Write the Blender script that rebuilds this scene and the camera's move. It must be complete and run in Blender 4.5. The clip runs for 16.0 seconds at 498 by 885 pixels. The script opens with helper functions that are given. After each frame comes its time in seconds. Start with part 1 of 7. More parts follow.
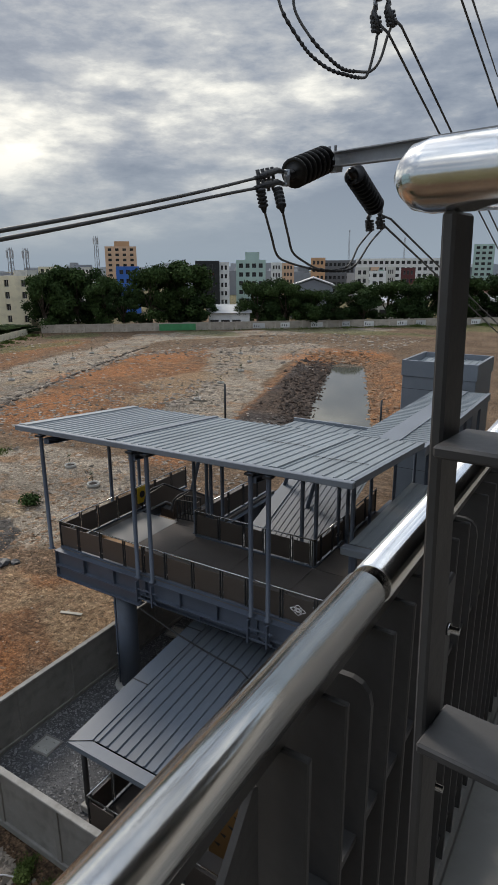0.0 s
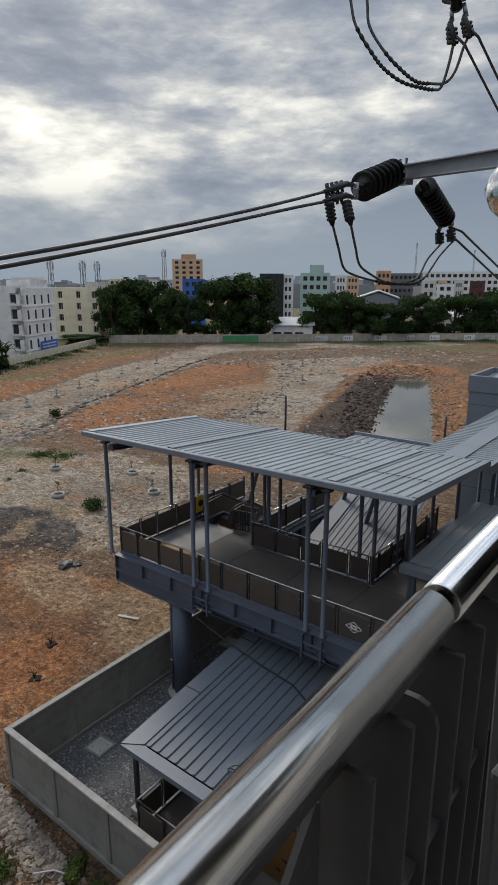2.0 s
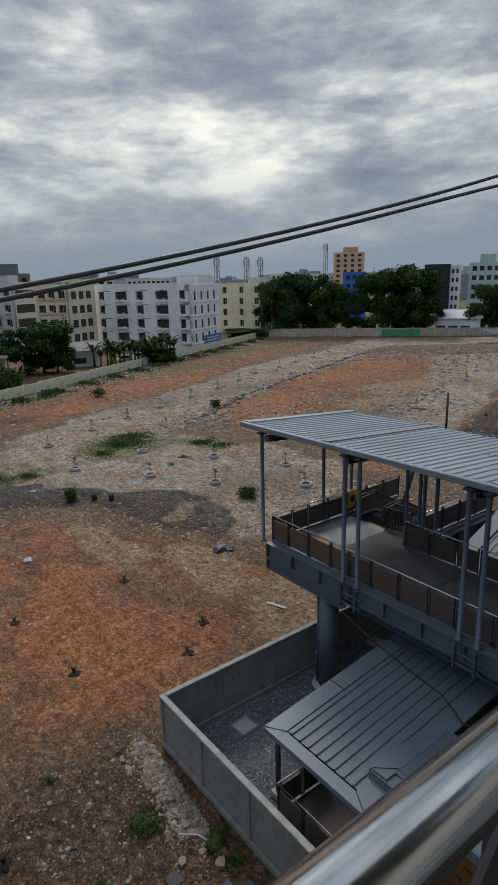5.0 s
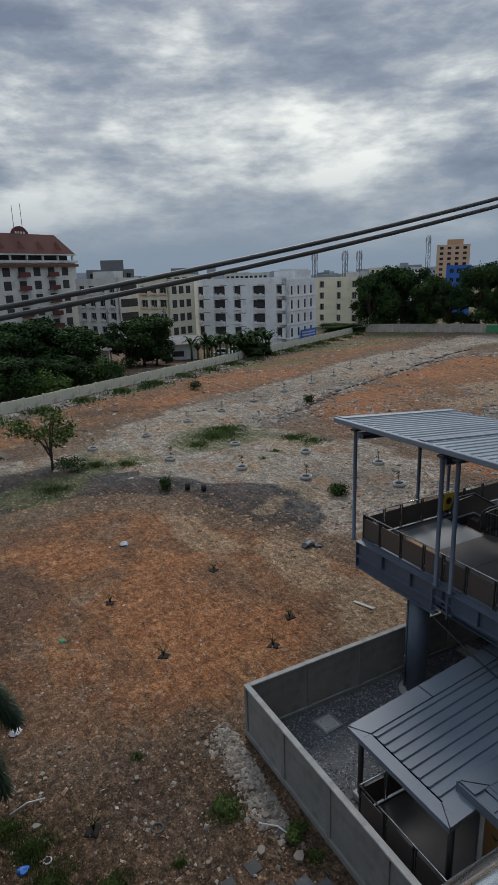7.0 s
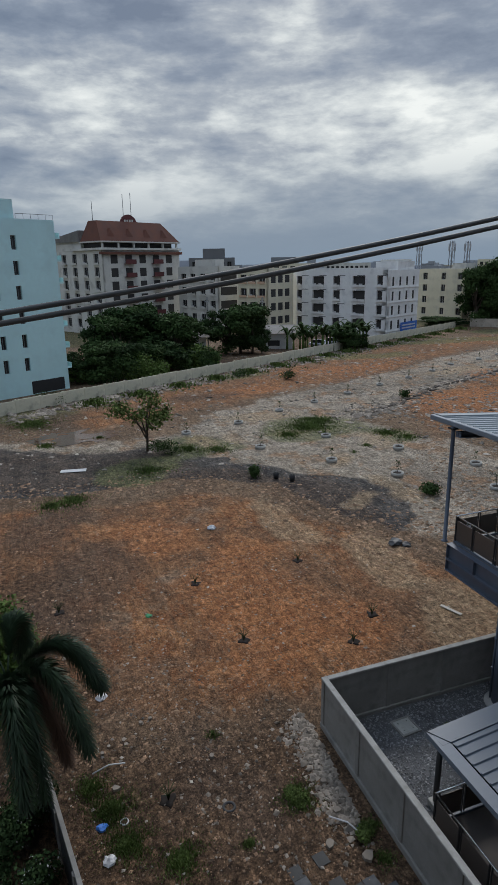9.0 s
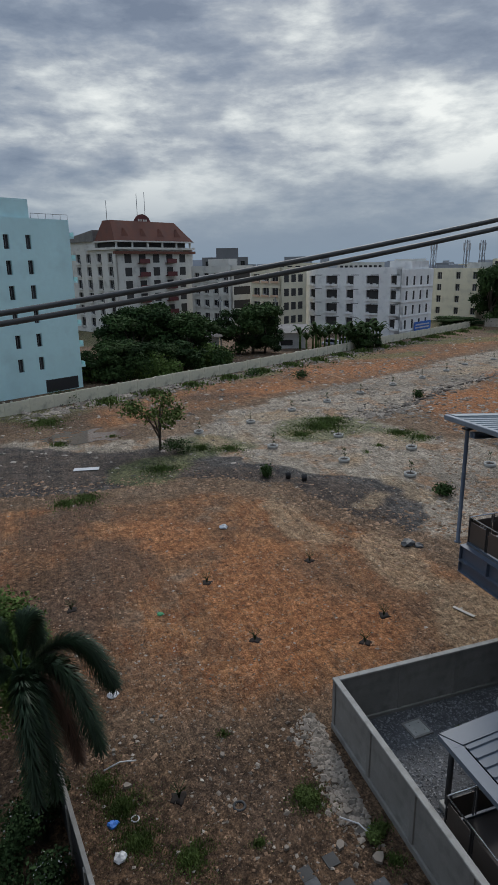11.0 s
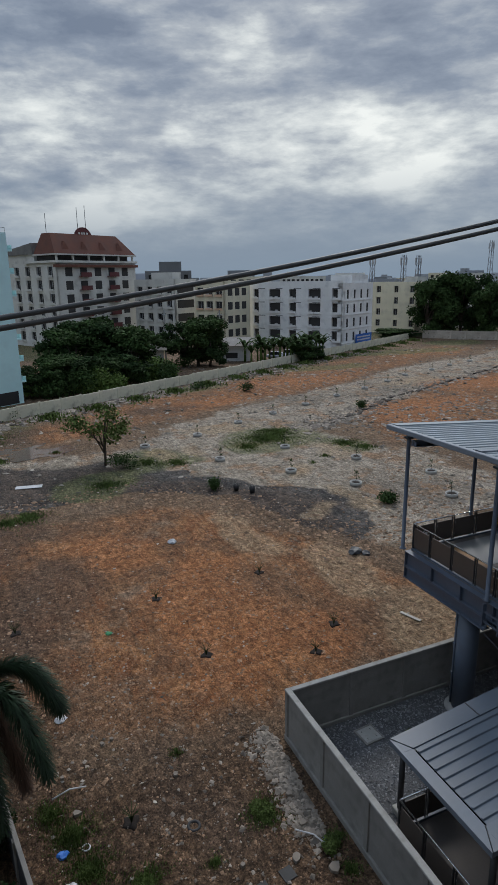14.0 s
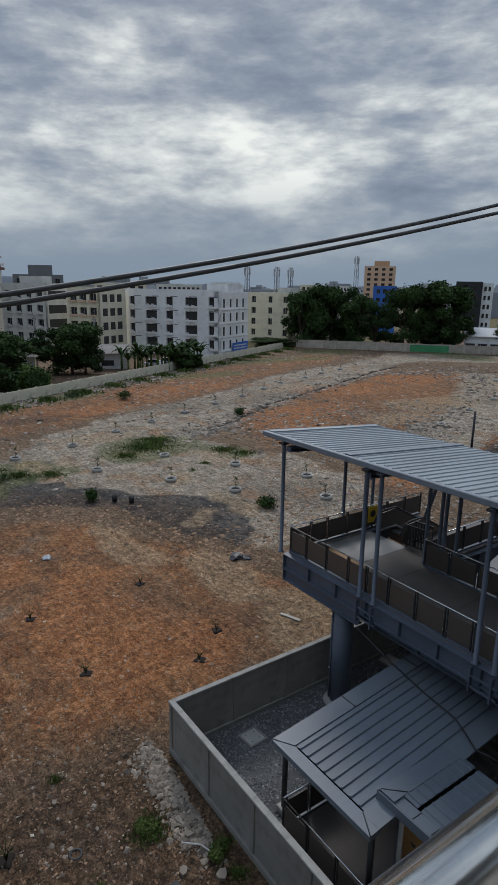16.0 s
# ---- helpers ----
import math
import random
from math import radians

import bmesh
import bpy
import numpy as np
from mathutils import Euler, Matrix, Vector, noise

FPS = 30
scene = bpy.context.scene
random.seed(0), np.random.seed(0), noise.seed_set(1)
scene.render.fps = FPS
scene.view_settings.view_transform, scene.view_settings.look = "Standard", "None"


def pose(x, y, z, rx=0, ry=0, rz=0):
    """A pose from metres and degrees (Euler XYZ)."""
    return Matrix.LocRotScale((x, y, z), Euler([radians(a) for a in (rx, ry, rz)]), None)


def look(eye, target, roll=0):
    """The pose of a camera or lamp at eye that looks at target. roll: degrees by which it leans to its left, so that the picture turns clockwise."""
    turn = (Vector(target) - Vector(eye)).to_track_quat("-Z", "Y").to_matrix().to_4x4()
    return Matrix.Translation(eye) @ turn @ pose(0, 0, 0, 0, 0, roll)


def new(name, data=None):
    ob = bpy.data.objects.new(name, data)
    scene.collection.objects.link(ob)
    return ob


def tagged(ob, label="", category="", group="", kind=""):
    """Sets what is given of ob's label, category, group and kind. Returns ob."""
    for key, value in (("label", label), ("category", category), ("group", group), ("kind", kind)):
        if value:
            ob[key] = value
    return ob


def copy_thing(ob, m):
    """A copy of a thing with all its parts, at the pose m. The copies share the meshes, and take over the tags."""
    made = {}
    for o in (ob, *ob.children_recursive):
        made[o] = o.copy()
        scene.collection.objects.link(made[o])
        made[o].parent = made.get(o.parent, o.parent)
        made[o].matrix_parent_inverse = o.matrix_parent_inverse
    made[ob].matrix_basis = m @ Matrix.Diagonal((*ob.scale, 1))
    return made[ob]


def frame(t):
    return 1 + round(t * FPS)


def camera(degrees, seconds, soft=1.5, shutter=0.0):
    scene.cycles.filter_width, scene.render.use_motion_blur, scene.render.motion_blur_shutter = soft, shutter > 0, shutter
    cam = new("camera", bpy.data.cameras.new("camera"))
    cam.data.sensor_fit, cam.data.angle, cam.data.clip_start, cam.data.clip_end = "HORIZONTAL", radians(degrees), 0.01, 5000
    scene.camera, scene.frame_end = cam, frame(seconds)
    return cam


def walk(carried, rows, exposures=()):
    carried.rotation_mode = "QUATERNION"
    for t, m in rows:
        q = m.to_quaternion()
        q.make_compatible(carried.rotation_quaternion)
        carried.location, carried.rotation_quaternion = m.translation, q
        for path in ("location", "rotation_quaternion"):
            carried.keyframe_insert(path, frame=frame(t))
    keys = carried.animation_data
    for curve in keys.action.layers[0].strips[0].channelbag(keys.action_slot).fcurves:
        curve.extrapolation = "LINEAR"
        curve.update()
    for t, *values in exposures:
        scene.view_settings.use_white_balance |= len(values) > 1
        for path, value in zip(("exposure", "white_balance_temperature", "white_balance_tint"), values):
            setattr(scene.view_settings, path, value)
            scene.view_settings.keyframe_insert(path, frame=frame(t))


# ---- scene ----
cam = camera(44.7, 16.0, soft=0.6)
PATH = [
    (0, (-0.5560, 0.0050, 15.5480), (-5.650, 8.157, 12.793), -0.2),
    (0.5, (-0.5570, 0.0030, 15.5470), (-5.763, 8.099, 12.834), -0.2),
    (1, (-0.5590, 0.0020, 15.5460), (-5.905, 8.025, 12.892), -0.0),
    (1.5, (-0.5620, 0.0000, 15.5470), (-6.173, 7.865, 12.967), 0.0),
    (2, (-0.5650, -0.0060, 15.5480), (-6.489, 7.632, 12.982), -0.0),
    (2.5, (-0.5700, -0.0120, 15.5450), (-6.791, 7.380, 12.965), -0.3),
    (3, (-0.5756, -0.0180, 15.5420), (-7.030, 7.155, 12.919), -0.3),
    (3.5, (-0.5775, -0.0240, 15.5390), (-7.223, 6.963, 12.889), -0.5),
    (4, (-0.5815, -0.0300, 15.5370), (-7.612, 6.570, 12.887), -1.0),
    (6.5, (-0.6155, -0.0800, 15.5370), (-8.913, 4.832, 12.888), -1.5),
    (7, (-0.6245, -0.0900, 15.5370), (-9.108, 4.478, 12.862), -1.7),
    (7.5, (-0.6315, -0.0980, 15.5370), (-9.332, 4.020, 12.826), -1.2),
    (8, (-0.6385, -0.1050, 15.5370), (-9.530, 3.582, 12.827), -1.0),
    (8.5, (-0.6465, -0.1120, 15.5370), (-9.631, 3.295, 12.772), -1.0),
    (9, (-0.6525, -0.1200, 15.5370), (-9.705, 3.075, 12.738), -0.9),
    (11.5, (-0.6575, -0.1240, 15.5320), (-9.776, 2.876, 12.731), -0.9),
    (12, (-0.6555, -0.1250, 15.5330), (-9.753, 3.002, 12.804), -0.5),
    (12.5, (-0.6535, -0.1210, 15.5340), (-9.720, 3.151, 12.873), -0.4),
    (13, (-0.6515, -0.1170, 15.5350), (-9.672, 3.308, 12.910), -0.4),
    (13.5, (-0.6495, -0.1140, 15.5360), (-9.613, 3.465, 12.920), -0.4),
    (14, (-0.6475, -0.1100, 15.5370), (-9.503, 3.728, 12.921), -0.8),
    (14.5, (-0.6425, -0.0920, 15.5370), (-9.389, 3.996, 12.932), -0.5),
    (15, (-0.6385, -0.0750, 15.5370), (-9.192, 4.436, 12.993), -0.0),
    (15.5, (-0.6345, -0.0570, 15.5370), (-8.923, 4.939, 13.020), 0.5),
    (16, (-0.6225, -0.0400, 15.5370), (-8.545, 5.530, 13.047), 0.9),
]
walk(cam, [(t, look(eye, target, roll)) for t, eye, target, roll in PATH],
     exposures=[(0, 0.32, 7250, 12), (2, 0.26, 7200, 12), (4, 0.12, 7000, 12), (6.5, -0.04, 6600, 10), (9, -0.03, 6500, 10), (14.5, -0.04, 6500, 10), (16, -0.05, 6550, 10)])

# ---- world: overcast sky with broken cloud ----
SUN_AZ, SUN_EL = 62.0, 42.0          # degrees: bearing from +y towards -x, height
world = bpy.data.worlds.new("world")
scene.world = world
world.use_nodes = True
wt = world.node_tree
wt.nodes.clear()


def wn(kind, **kw):
    n = wt.nodes.new(kind)
    for k, v in kw.items():
        n.inputs[k].default_value = v
    return n


def wmath(op, a, b=None, clamp=False):
    n = wt.nodes.new("ShaderNodeMath")
    n.operation = op
    n.use_clamp = clamp
    for i, v in enumerate((a, b)):
        if v is None:
            continue
        if isinstance(v, (int, float)):
            n.inputs[i].default_value = v
        else:
            wt.links.new(v, n.inputs[i])
    return n.outputs[0]


sky = wt.nodes.new("ShaderNodeTexSky")
sky.sky_type = 'NISHITA'
sky.sun_disc = False
sky.sun_elevation = radians(SUN_EL)
sky.sun_rotation = radians(-SUN_AZ)
sky.dust_density = 4.0
co = wt.nodes.new("ShaderNodeTexCoord")
sep = wt.nodes.new("ShaderNodeSeparateXYZ")
wt.links.new(co.outputs["Generated"], sep.inputs[0])
up = wmath('MAXIMUM', sep.outputs[2], 0.0)


def wnoise(scale, detail, rough, dist, shift, tall):
    """Cloud noise on the sky dome, drawn out along the horizon."""
    mp = wt.nodes.new("ShaderNodeMapping")
    mp.inputs["Location"].default_value = shift
    mp.inputs["Scale"].default_value = (1.0, 1.0, tall)
    wt.links.new(co.outputs["Generated"], mp.inputs[0])
    n = wn("ShaderNodeTexNoise", Scale=scale, Detail=detail, Roughness=rough, Distortion=dist)
    wt.links.new(mp.outputs[0], n.inputs["Vector"])
    return n.outputs[0]


def wrange(v, a, b, lo, hi, smooth=True):
    r_ = wt.nodes.new("ShaderNodeMapRange")
    if smooth:
        r_.interpolation_type = 'SMOOTHSTEP'
    for key, q in (("From Min", a), ("From Max", b), ("To Min", lo), ("To Max", hi)):
        r_.inputs[key].default_value = q
    wt.links.new(v, r_.inputs["Value"])
    return r_.outputs[0]


big = wnoise(2.0, 4.0, 0.5, 0.2, (3.1, 1.7, 0.6), 2.6)
mid = wnoise(4.6, 9.0, 0.55, 0.1, (0.4, 5.2, 1.3), 2.9)
small = wnoise(13.0, 8.0, 0.62, 0.15, (2.4, 1.2, 0.2), 3.2)
cl = wmath('ADD', wmath('ADD', wmath('MULTIPLY', big, 0.72), wmath('MULTIPLY', mid, 0.56)), wmath('MULTIPLY', wmath('SUBTRACT', small, 0.5), 0.27))
# brighter on the sun's side, where the cloud sheet is thinner
toward = wmath('ADD', wmath('MULTIPLY', sep.outputs[0], -math.sin(radians(SUN_AZ))), wmath('MULTIPLY', sep.outputs[1], math.cos(radians(SUN_AZ))))
cl = wmath('ADD', cl, wrange(toward, 0.74, 0.97, -0.16, -0.075))
cl = wmath('ADD', cl, wrange(up, 0.06, 0.2, -0.10, 0.02))
cl = wmath('ADD', cl, wrange(up, 0.22, 0.34, 0.0, -0.02))
ramp = wt.nodes.new("ShaderNodeValToRGB")
wt.links.new(cl, ramp.inputs[0])
stops = [(0.40, (0.15, 0.20, 0.285)), (0.49, (0.235, 0.29, 0.375)), (0.56, (0.375, 0.425, 0.485)),
         (0.62, (0.58, 0.63, 0.655)), (0.70, (0.86, 0.90, 0.885))]
ramp.color_ramp.elements[0].position, ramp.color_ramp.elements[0].color = stops[0][0], (*stops[0][1], 1)
ramp.color_ramp.elements[1].position, ramp.color_ramp.elements[1].color = stops[-1][0], (*stops[-1][1], 1)
for p, c in stops[1:-1]:
    ramp.color_ramp.elements.new(p).color = (*c, 1)
# the low band of haze along the horizon
low = wt.nodes.new("ShaderNodeMapRange")
low.inputs["From Min"].default_value, low.inputs["From Max"].default_value = 0.02, 0.17
low.inputs["To Min"].default_value, low.inputs["To Max"].default_value = 1.0, 0.0
wt.links.new(up, low.inputs["Value"])
hz = wt.nodes.new("ShaderNodeMix")
hz.data_type = 'RGBA'
wt.links.new(low.outputs[0], hz.inputs[0])
wt.links.new(ramp.outputs[0], hz.inputs[6])
hz.inputs[7].default_value = (0.215, 0.285, 0.37, 1)
skym = wt.nodes.new("ShaderNodeMix")
skym.data_type = 'RGBA'
skym.blend_type = 'ADD'
skym.inputs[0].default_value = 0.003
wt.links.new(hz.outputs[2], skym.inputs[6])
wt.links.new(sky.outputs[0], skym.inputs[7])
bg = wn("ShaderNodeBackground", Strength=1.0)
# an overcast sky is brighter towards the zenith
zen = wt.nodes.new("ShaderNodeMapRange")
zen.interpolation_type = 'SMOOTHSTEP'
zen.inputs["From Min"].default_value, zen.inputs["From Max"].default_value = 0.37, 0.75
zen.inputs["To Min"].default_value, zen.inputs["To Max"].default_value = 1.0, 2.15
wt.links.new(up, zen.inputs["Value"])
wt.links.new(zen.outputs[0], bg.inputs["Strength"])
wt.links.new(skym.outputs[2], bg.inputs[0])
wo = wt.nodes.new("ShaderNodeOutputWorld")
wt.links.new(bg.outputs[0], wo.inputs[0])

sun = new("sun", bpy.data.lights.new("sun", 'SUN'))
sun.data.energy = 1.6
sun.data.angle = radians(14)
sun.data.color = (1.0, 0.98, 0.95)
sd = Vector((-math.sin(radians(SUN_AZ)) * math.cos(radians(SUN_EL)), math.cos(radians(SUN_AZ)) * math.cos(radians(SUN_EL)), math.sin(radians(SUN_EL))))
sun.matrix_world = look(sd * 100, (0, 0, 0))


# ---- materials ----
def mat(name, base, rough=0.6, metal=0.0, var=0.18, scale=1.5, fine=30.0, bump=0.15, stain=None, stain_amt=0.35, per_object=0.0, island=0.0, stretch=(1, 1, 1), spec=0.5):
    m = bpy.data.materials.new(name)
    m.use_nodes = True
    nt = m.node_tree
    b = nt.nodes["Principled BSDF"]
    b.inputs["Roughness"].default_value = rough
    b.inputs["Metallic"].default_value = metal
    b.inputs["Specular IOR Level"].default_value = spec
    tc = nt.nodes.new("ShaderNodeTexCoord")
    mp = nt.nodes.new("ShaderNodeMapping")
    mp.inputs["Scale"].default_value = stretch
    nt.links.new(tc.outputs["Object"], mp.inputs[0])

    def noise_(sc, det):
        n = nt.nodes.new("ShaderNodeTexNoise")
        n.inputs["Scale"].default_value = sc
        n.inputs["Detail"].default_value = det
        nt.links.new(mp.outputs[0], n.inputs["Vector"])
        return n.outputs[0]

    def mixc(fac, a, c, mode='MIX'):
        x = nt.nodes.new("ShaderNodeMix")
        x.data_type = 'RGBA'
        x.blend_type = mode
        for s, v in ((0, fac), (6, a), (7, c)):
            if isinstance(v, (int, float)):
                x.inputs[s].default_value = v
            elif isinstance(v, tuple):
                x.inputs[s].default_value = (*v[:3], 1)
            else:
                nt.links.new(v, x.inputs[s])
        return x.outputs[2]

    def rng(v, a, c, lo=0.0, hi=1.0):
        r = nt.nodes.new("ShaderNodeMapRange")
        for k, q in (("From Min", a), ("From Max", c), ("To Min", lo), ("To Max", hi)):
            r.inputs[k].default_value = q
        nt.links.new(v, r.inputs["Value"])
        return r.outputs[0]

    n1, n2 = noise_(scale, 5.0), noise_(fine, 4.0)
    dark = tuple(max(0.0, c * (1 - var * 1.6)) for c in base)
    lite = tuple(min(1.0, c * (1 + var)) for c in base)
    col = mixc(rng(n1, 0.3, 0.7), dark, lite)
    col = mixc(rng(n2, 0.35, 0.65, 0.0, 0.5), col, tuple(c * (1 - var) for c in base))
    if stain:
        col = mixc(rng(noise_(scale * 2.3, 8.0), 0.52, 0.72, 0.0, stain_amt), col, stain)
    if per_object or island:
        src = nt.nodes.new("ShaderNodeNewGeometry").outputs["Random Per Island"] if island else nt.nodes.new("ShaderNodeObjectInfo").outputs["Random"]
        k = island or per_object
        hs = nt.nodes.new("ShaderNodeHueSaturation")
        nt.links.new(rng(src, 0.0, 1.0, 1 - k, 1 + k), hs.inputs["Value"])
        nt.links.new(col, hs.inputs["Color"])
        col = hs.outputs[0]
    nt.links.new(col, b.inputs["Base Color"])
    nt.links.new(rng(n1, 0.25, 0.75, max(0.02, rough - 0.08), min(1.0, rough + 0.1)), b.inputs["Roughness"])
    if bump:
        bp = nt.nodes.new("ShaderNodeBump")
        bp.inputs["Strength"].default_value = bump
        bp.inputs["Distance"].default_value = 0.02
        nt.links.new(n2, bp.inputs["Height"])
        nt.links.new(bp.outputs[0], b.inputs["Normal"])
    return m


M = dict(
    steel=mat("steel_paint", (0.10, 0.124, 0.166), 0.45, 0.0, 0.12, 0.8, 25, 0.04, (0.07, 0.075, 0.08), 0.3),
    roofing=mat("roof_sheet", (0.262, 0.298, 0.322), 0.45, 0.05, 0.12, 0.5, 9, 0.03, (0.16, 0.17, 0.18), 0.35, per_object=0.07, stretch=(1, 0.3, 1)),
    # darker copy of the roof sheet: shade on the low roofs put into the colour
    lowroofing=mat("shaded_roof_sheet", (0.135, 0.162, 0.198), 0.52, 0.0, 0.13, 0.5, 9, 0.03, (0.13, 0.14, 0.15), 0.4, per_object=0.06, stretch=(1, 0.3, 1)),
    gutter=mat("gutter_sheet", (0.20, 0.228, 0.265), 0.55, 0.0, 0.1, 0.8, 12, 0.02),
    floor=mat("deck_floor", (0.145, 0.128, 0.118), 0.75, 0.0, 0.15, 0.7, 18, 0.05, (0.15, 0.13, 0.11), 0.3),
    plate=mat("steel_plate", (0.23, 0.235, 0.24), 0.6, 0.1, 0.08, 1.2, 40, 0.02),
    bronze=mat("bronze_panel", (0.10, 0.082, 0.07), 0.4, 0.1, 0.1, 1.0, 30, 0.02, (0.11, 0.09, 0.07), 0.25, per_object=0.06),
    inox=mat("stainless_steel", (0.62, 0.62, 0.62), 0.2, 1.0, 0.06, 3.0, 60, 0.01),
    chrome=mat("polished_stainless", (0.93, 0.92, 0.90), 0.15, 1.0, 0.04, 6.0, 120, 0.006, (0.6, 0.57, 0.53), 0.3),
    dark=mat("dark_steel", (0.045, 0.047, 0.05), 0.5, 0.2, 0.15, 3, 40, 0.04),
    fin=mat("railing_paint", (0.072, 0.07, 0.07), 0.5, 0.1, 0.15, 4, 60, 0.05, (0.05, 0.048, 0.045), 0.3),
    # near-black without gloss: paints the shade inside narrow gaps
    gapshade=mat("gap_shade_black", (0.004, 0.004, 0.004), 1.0, 0, 0.1, 3, 40, 0.0, spec=0.0),
    rubber=mat("black_rubber", (0.018, 0.018, 0.02), 0.6, 0, 0.1, 3, 40, 0.02),
    concrete=mat("concrete_panel", (0.255, 0.243, 0.225), 0.85, 0, 0.16, 0.8, 14, 0.25, (0.115, 0.11, 0.10), 0.5, per_object=0.05),
    tar=mat("dark_paver", (0.07, 0.068, 0.066), 0.9, 0, 0.25, 2, 22, 0.3),
    coping=mat("concrete_coping", (0.34, 0.33, 0.31), 0.9, 0, 0.2, 1.5, 18, 0.3, (0.16, 0.15, 0.13), 0.6),
    gravel=mat("crushed_stone", (0.10, 0.102, 0.107), 0.9, 0, 0.3, 1.5, 22, 0.8, (0.2, 0.2, 0.2), 0.3),
    stone=mat("rubble_stone", (0.255, 0.215, 0.175), 0.9, 0, 0.2, 2, 20, 0.3, island=0.5),
    chipstone=mat("pale_stone", (0.285, 0.25, 0.21), 0.9, 0, 0.2, 2, 20, 0.2, island=0.75),
    chip=mat("gravel_stone", (0.215, 0.215, 0.22), 0.9, 0, 0.2, 2, 20, 0.2, island=0.5),
    pad=mat("concrete_cover", (0.42, 0.41, 0.38), 0.85, 0, 0.12, 2.0, 20, 0.15, (0.25, 0.23, 0.2), 0.4),
    clod=mat("clay_clod", (0.29, 0.18, 0.11), 0.95, 0, 0.2, 2, 20, 0.3, island=0.5),
    # dark brown paints the kerb's shadow line; the paler patches are concrete
    kerb=mat("shadow_brown_kerb", (0.055, 0.04, 0.03), 0.95, 0, 0.3, 1.5, 15, 0.4, (0.22, 0.19, 0.15), 0.5, per_object=0.3),
    soil=mat("dark_soil", (0.016, 0.010, 0.007), 1.0, 0, 0.25, 3, 25, 0.5),
    leaf=mat("leaves", (0.047, 0.082, 0.027), 0.85, 0, 0.3, 0.35, 3, 0.0, island=0.4, spec=0.08),
    leaf_b=mat("leaves_dark", (0.034, 0.062, 0.023), 0.85, 0, 0.3, 0.35, 3, 0.0, island=0.4, spec=0.08),
    leaf_c=mat("leaves_bright", (0.10, 0.155, 0.04), 0.85, 0, 0.25, 0.5, 3, 0.0, island=0.35, spec=0.1),
    frond=mat("palm_leaves", (0.03, 0.052, 0.026), 0.5, 0, 0.2, 1, 8, 0.0, island=0.35, spec=0.2),
    deadfrond=mat("dead_palm_leaves", (0.10, 0.055, 0.035), 0.8, 0, 0.2, 1, 8, 0.0, island=0.3),
    grass=mat("grass", (0.18, 0.225, 0.065), 0.9, 0, 0.25, 0.8, 6, 0.0, island=0.35, spec=0.1),
    weed=mat("weeds", (0.112, 0.155, 0.045), 0.9, 0, 0.3, 0.8, 6, 0.0, island=0.45, spec=0.1),
    bark=mat("bark", (0.085, 0.065, 0.05), 0.9, 0, 0.25, 3, 25, 0.5),
    white=mat("white_paint", (0.80, 0.80, 0.79), 0.8, 0, 0.08, 0.25, 2.5, 0.05, (0.36, 0.37, 0.39), 0.4),
    cream=mat("cream_paint", (0.72, 0.66, 0.50), 0.8, 0, 0.08, 0.2, 2.5, 0.05, (0.33, 0.31, 0.27), 0.4),
    ivory=mat("ivory_paint", (0.64, 0.625, 0.58), 0.8, 0, 0.1, 0.2, 2.5, 0.05, (0.26, 0.24, 0.22), 0.5),
    teal=mat("mint_paint", (0.55, 0.80, 0.82), 0.75, 0, 0.06, 0.15, 2.0, 0.04, (0.33, 0.47, 0.48), 0.3),
    grey=mat("grey_paint", (0.17, 0.175, 0.185), 0.8, 0, 0.1, 0.2, 2, 0.05),
    orange=mat("orange_paint", (0.62, 0.36, 0.21), 0.8, 0, 0.1, 0.2, 2, 0.05),
    peach=mat("peach_paint", (0.68, 0.45, 0.31), 0.8, 0, 0.1, 0.2, 2, 0.05),
    blue=mat("blue_paint", (0.03, 0.14, 0.5), 0.6, 0, 0.1, 0.2, 2, 0.05),
    black=mat("black_cladding", (0.02, 0.022, 0.025), 0.4, 0, 0.1, 0.2, 2, 0.05),
    mint=mat("pale_green_paint", (0.42, 0.56, 0.52), 0.8, 0, 0.08, 0.2, 2, 0.05),
    tile=mat("red_roof_tile", (0.155, 0.056, 0.035), 0.75, 0, 0.18, 0.5, 6, 0.2, (0.14, 0.06, 0.05), 0.4),
    maroon=mat("maroon_paint", (0.13, 0.035, 0.035), 0.7, 0, 0.15, 0.5, 6, 0.05),
    hallwall=mat("hall_cladding", (0.24, 0.26, 0.30), 0.7, 0, 0.1, 0.2, 2, 0.03),
    shed=mat("pale_roof_sheet", (0.55, 0.56, 0.57), 0.5, 0.2, 0.1, 0.3, 4, 0.05),
    oldroof=mat("old_roof_sheet", (0.20, 0.19, 0.18), 0.8, 0, 0.2, 0.5, 6, 0.1, (0.28, 0.26, 0.24), 0.5),
    glass=mat("window_glass", (0.03, 0.03, 0.032), 0.3, 0, 0.2, 1.0, 5, 0.0, per_object=0.6, spec=0.25),
    # near-black put on solids to stand for unlit rooms, attic and shed openings
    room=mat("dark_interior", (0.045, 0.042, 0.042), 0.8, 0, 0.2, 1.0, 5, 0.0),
    yard=mat("yard_wall_plaster", (0.68, 0.64, 0.50), 0.9, 0, 0.12, 0.4, 6, 0.2, (0.16, 0.145, 0.11), 0.5),
    farwall=mat("weathered_wall", (0.44, 0.39, 0.33), 0.9, 0, 0.2, 0.5, 6, 0.2, (0.16, 0.14, 0.12), 0.5, per_object=0.15),
    bankearth=mat("wet_bank_clods", (0.075, 0.052, 0.04), 0.95, 0, 0.3, 1, 10, 0.3, island=0.5),
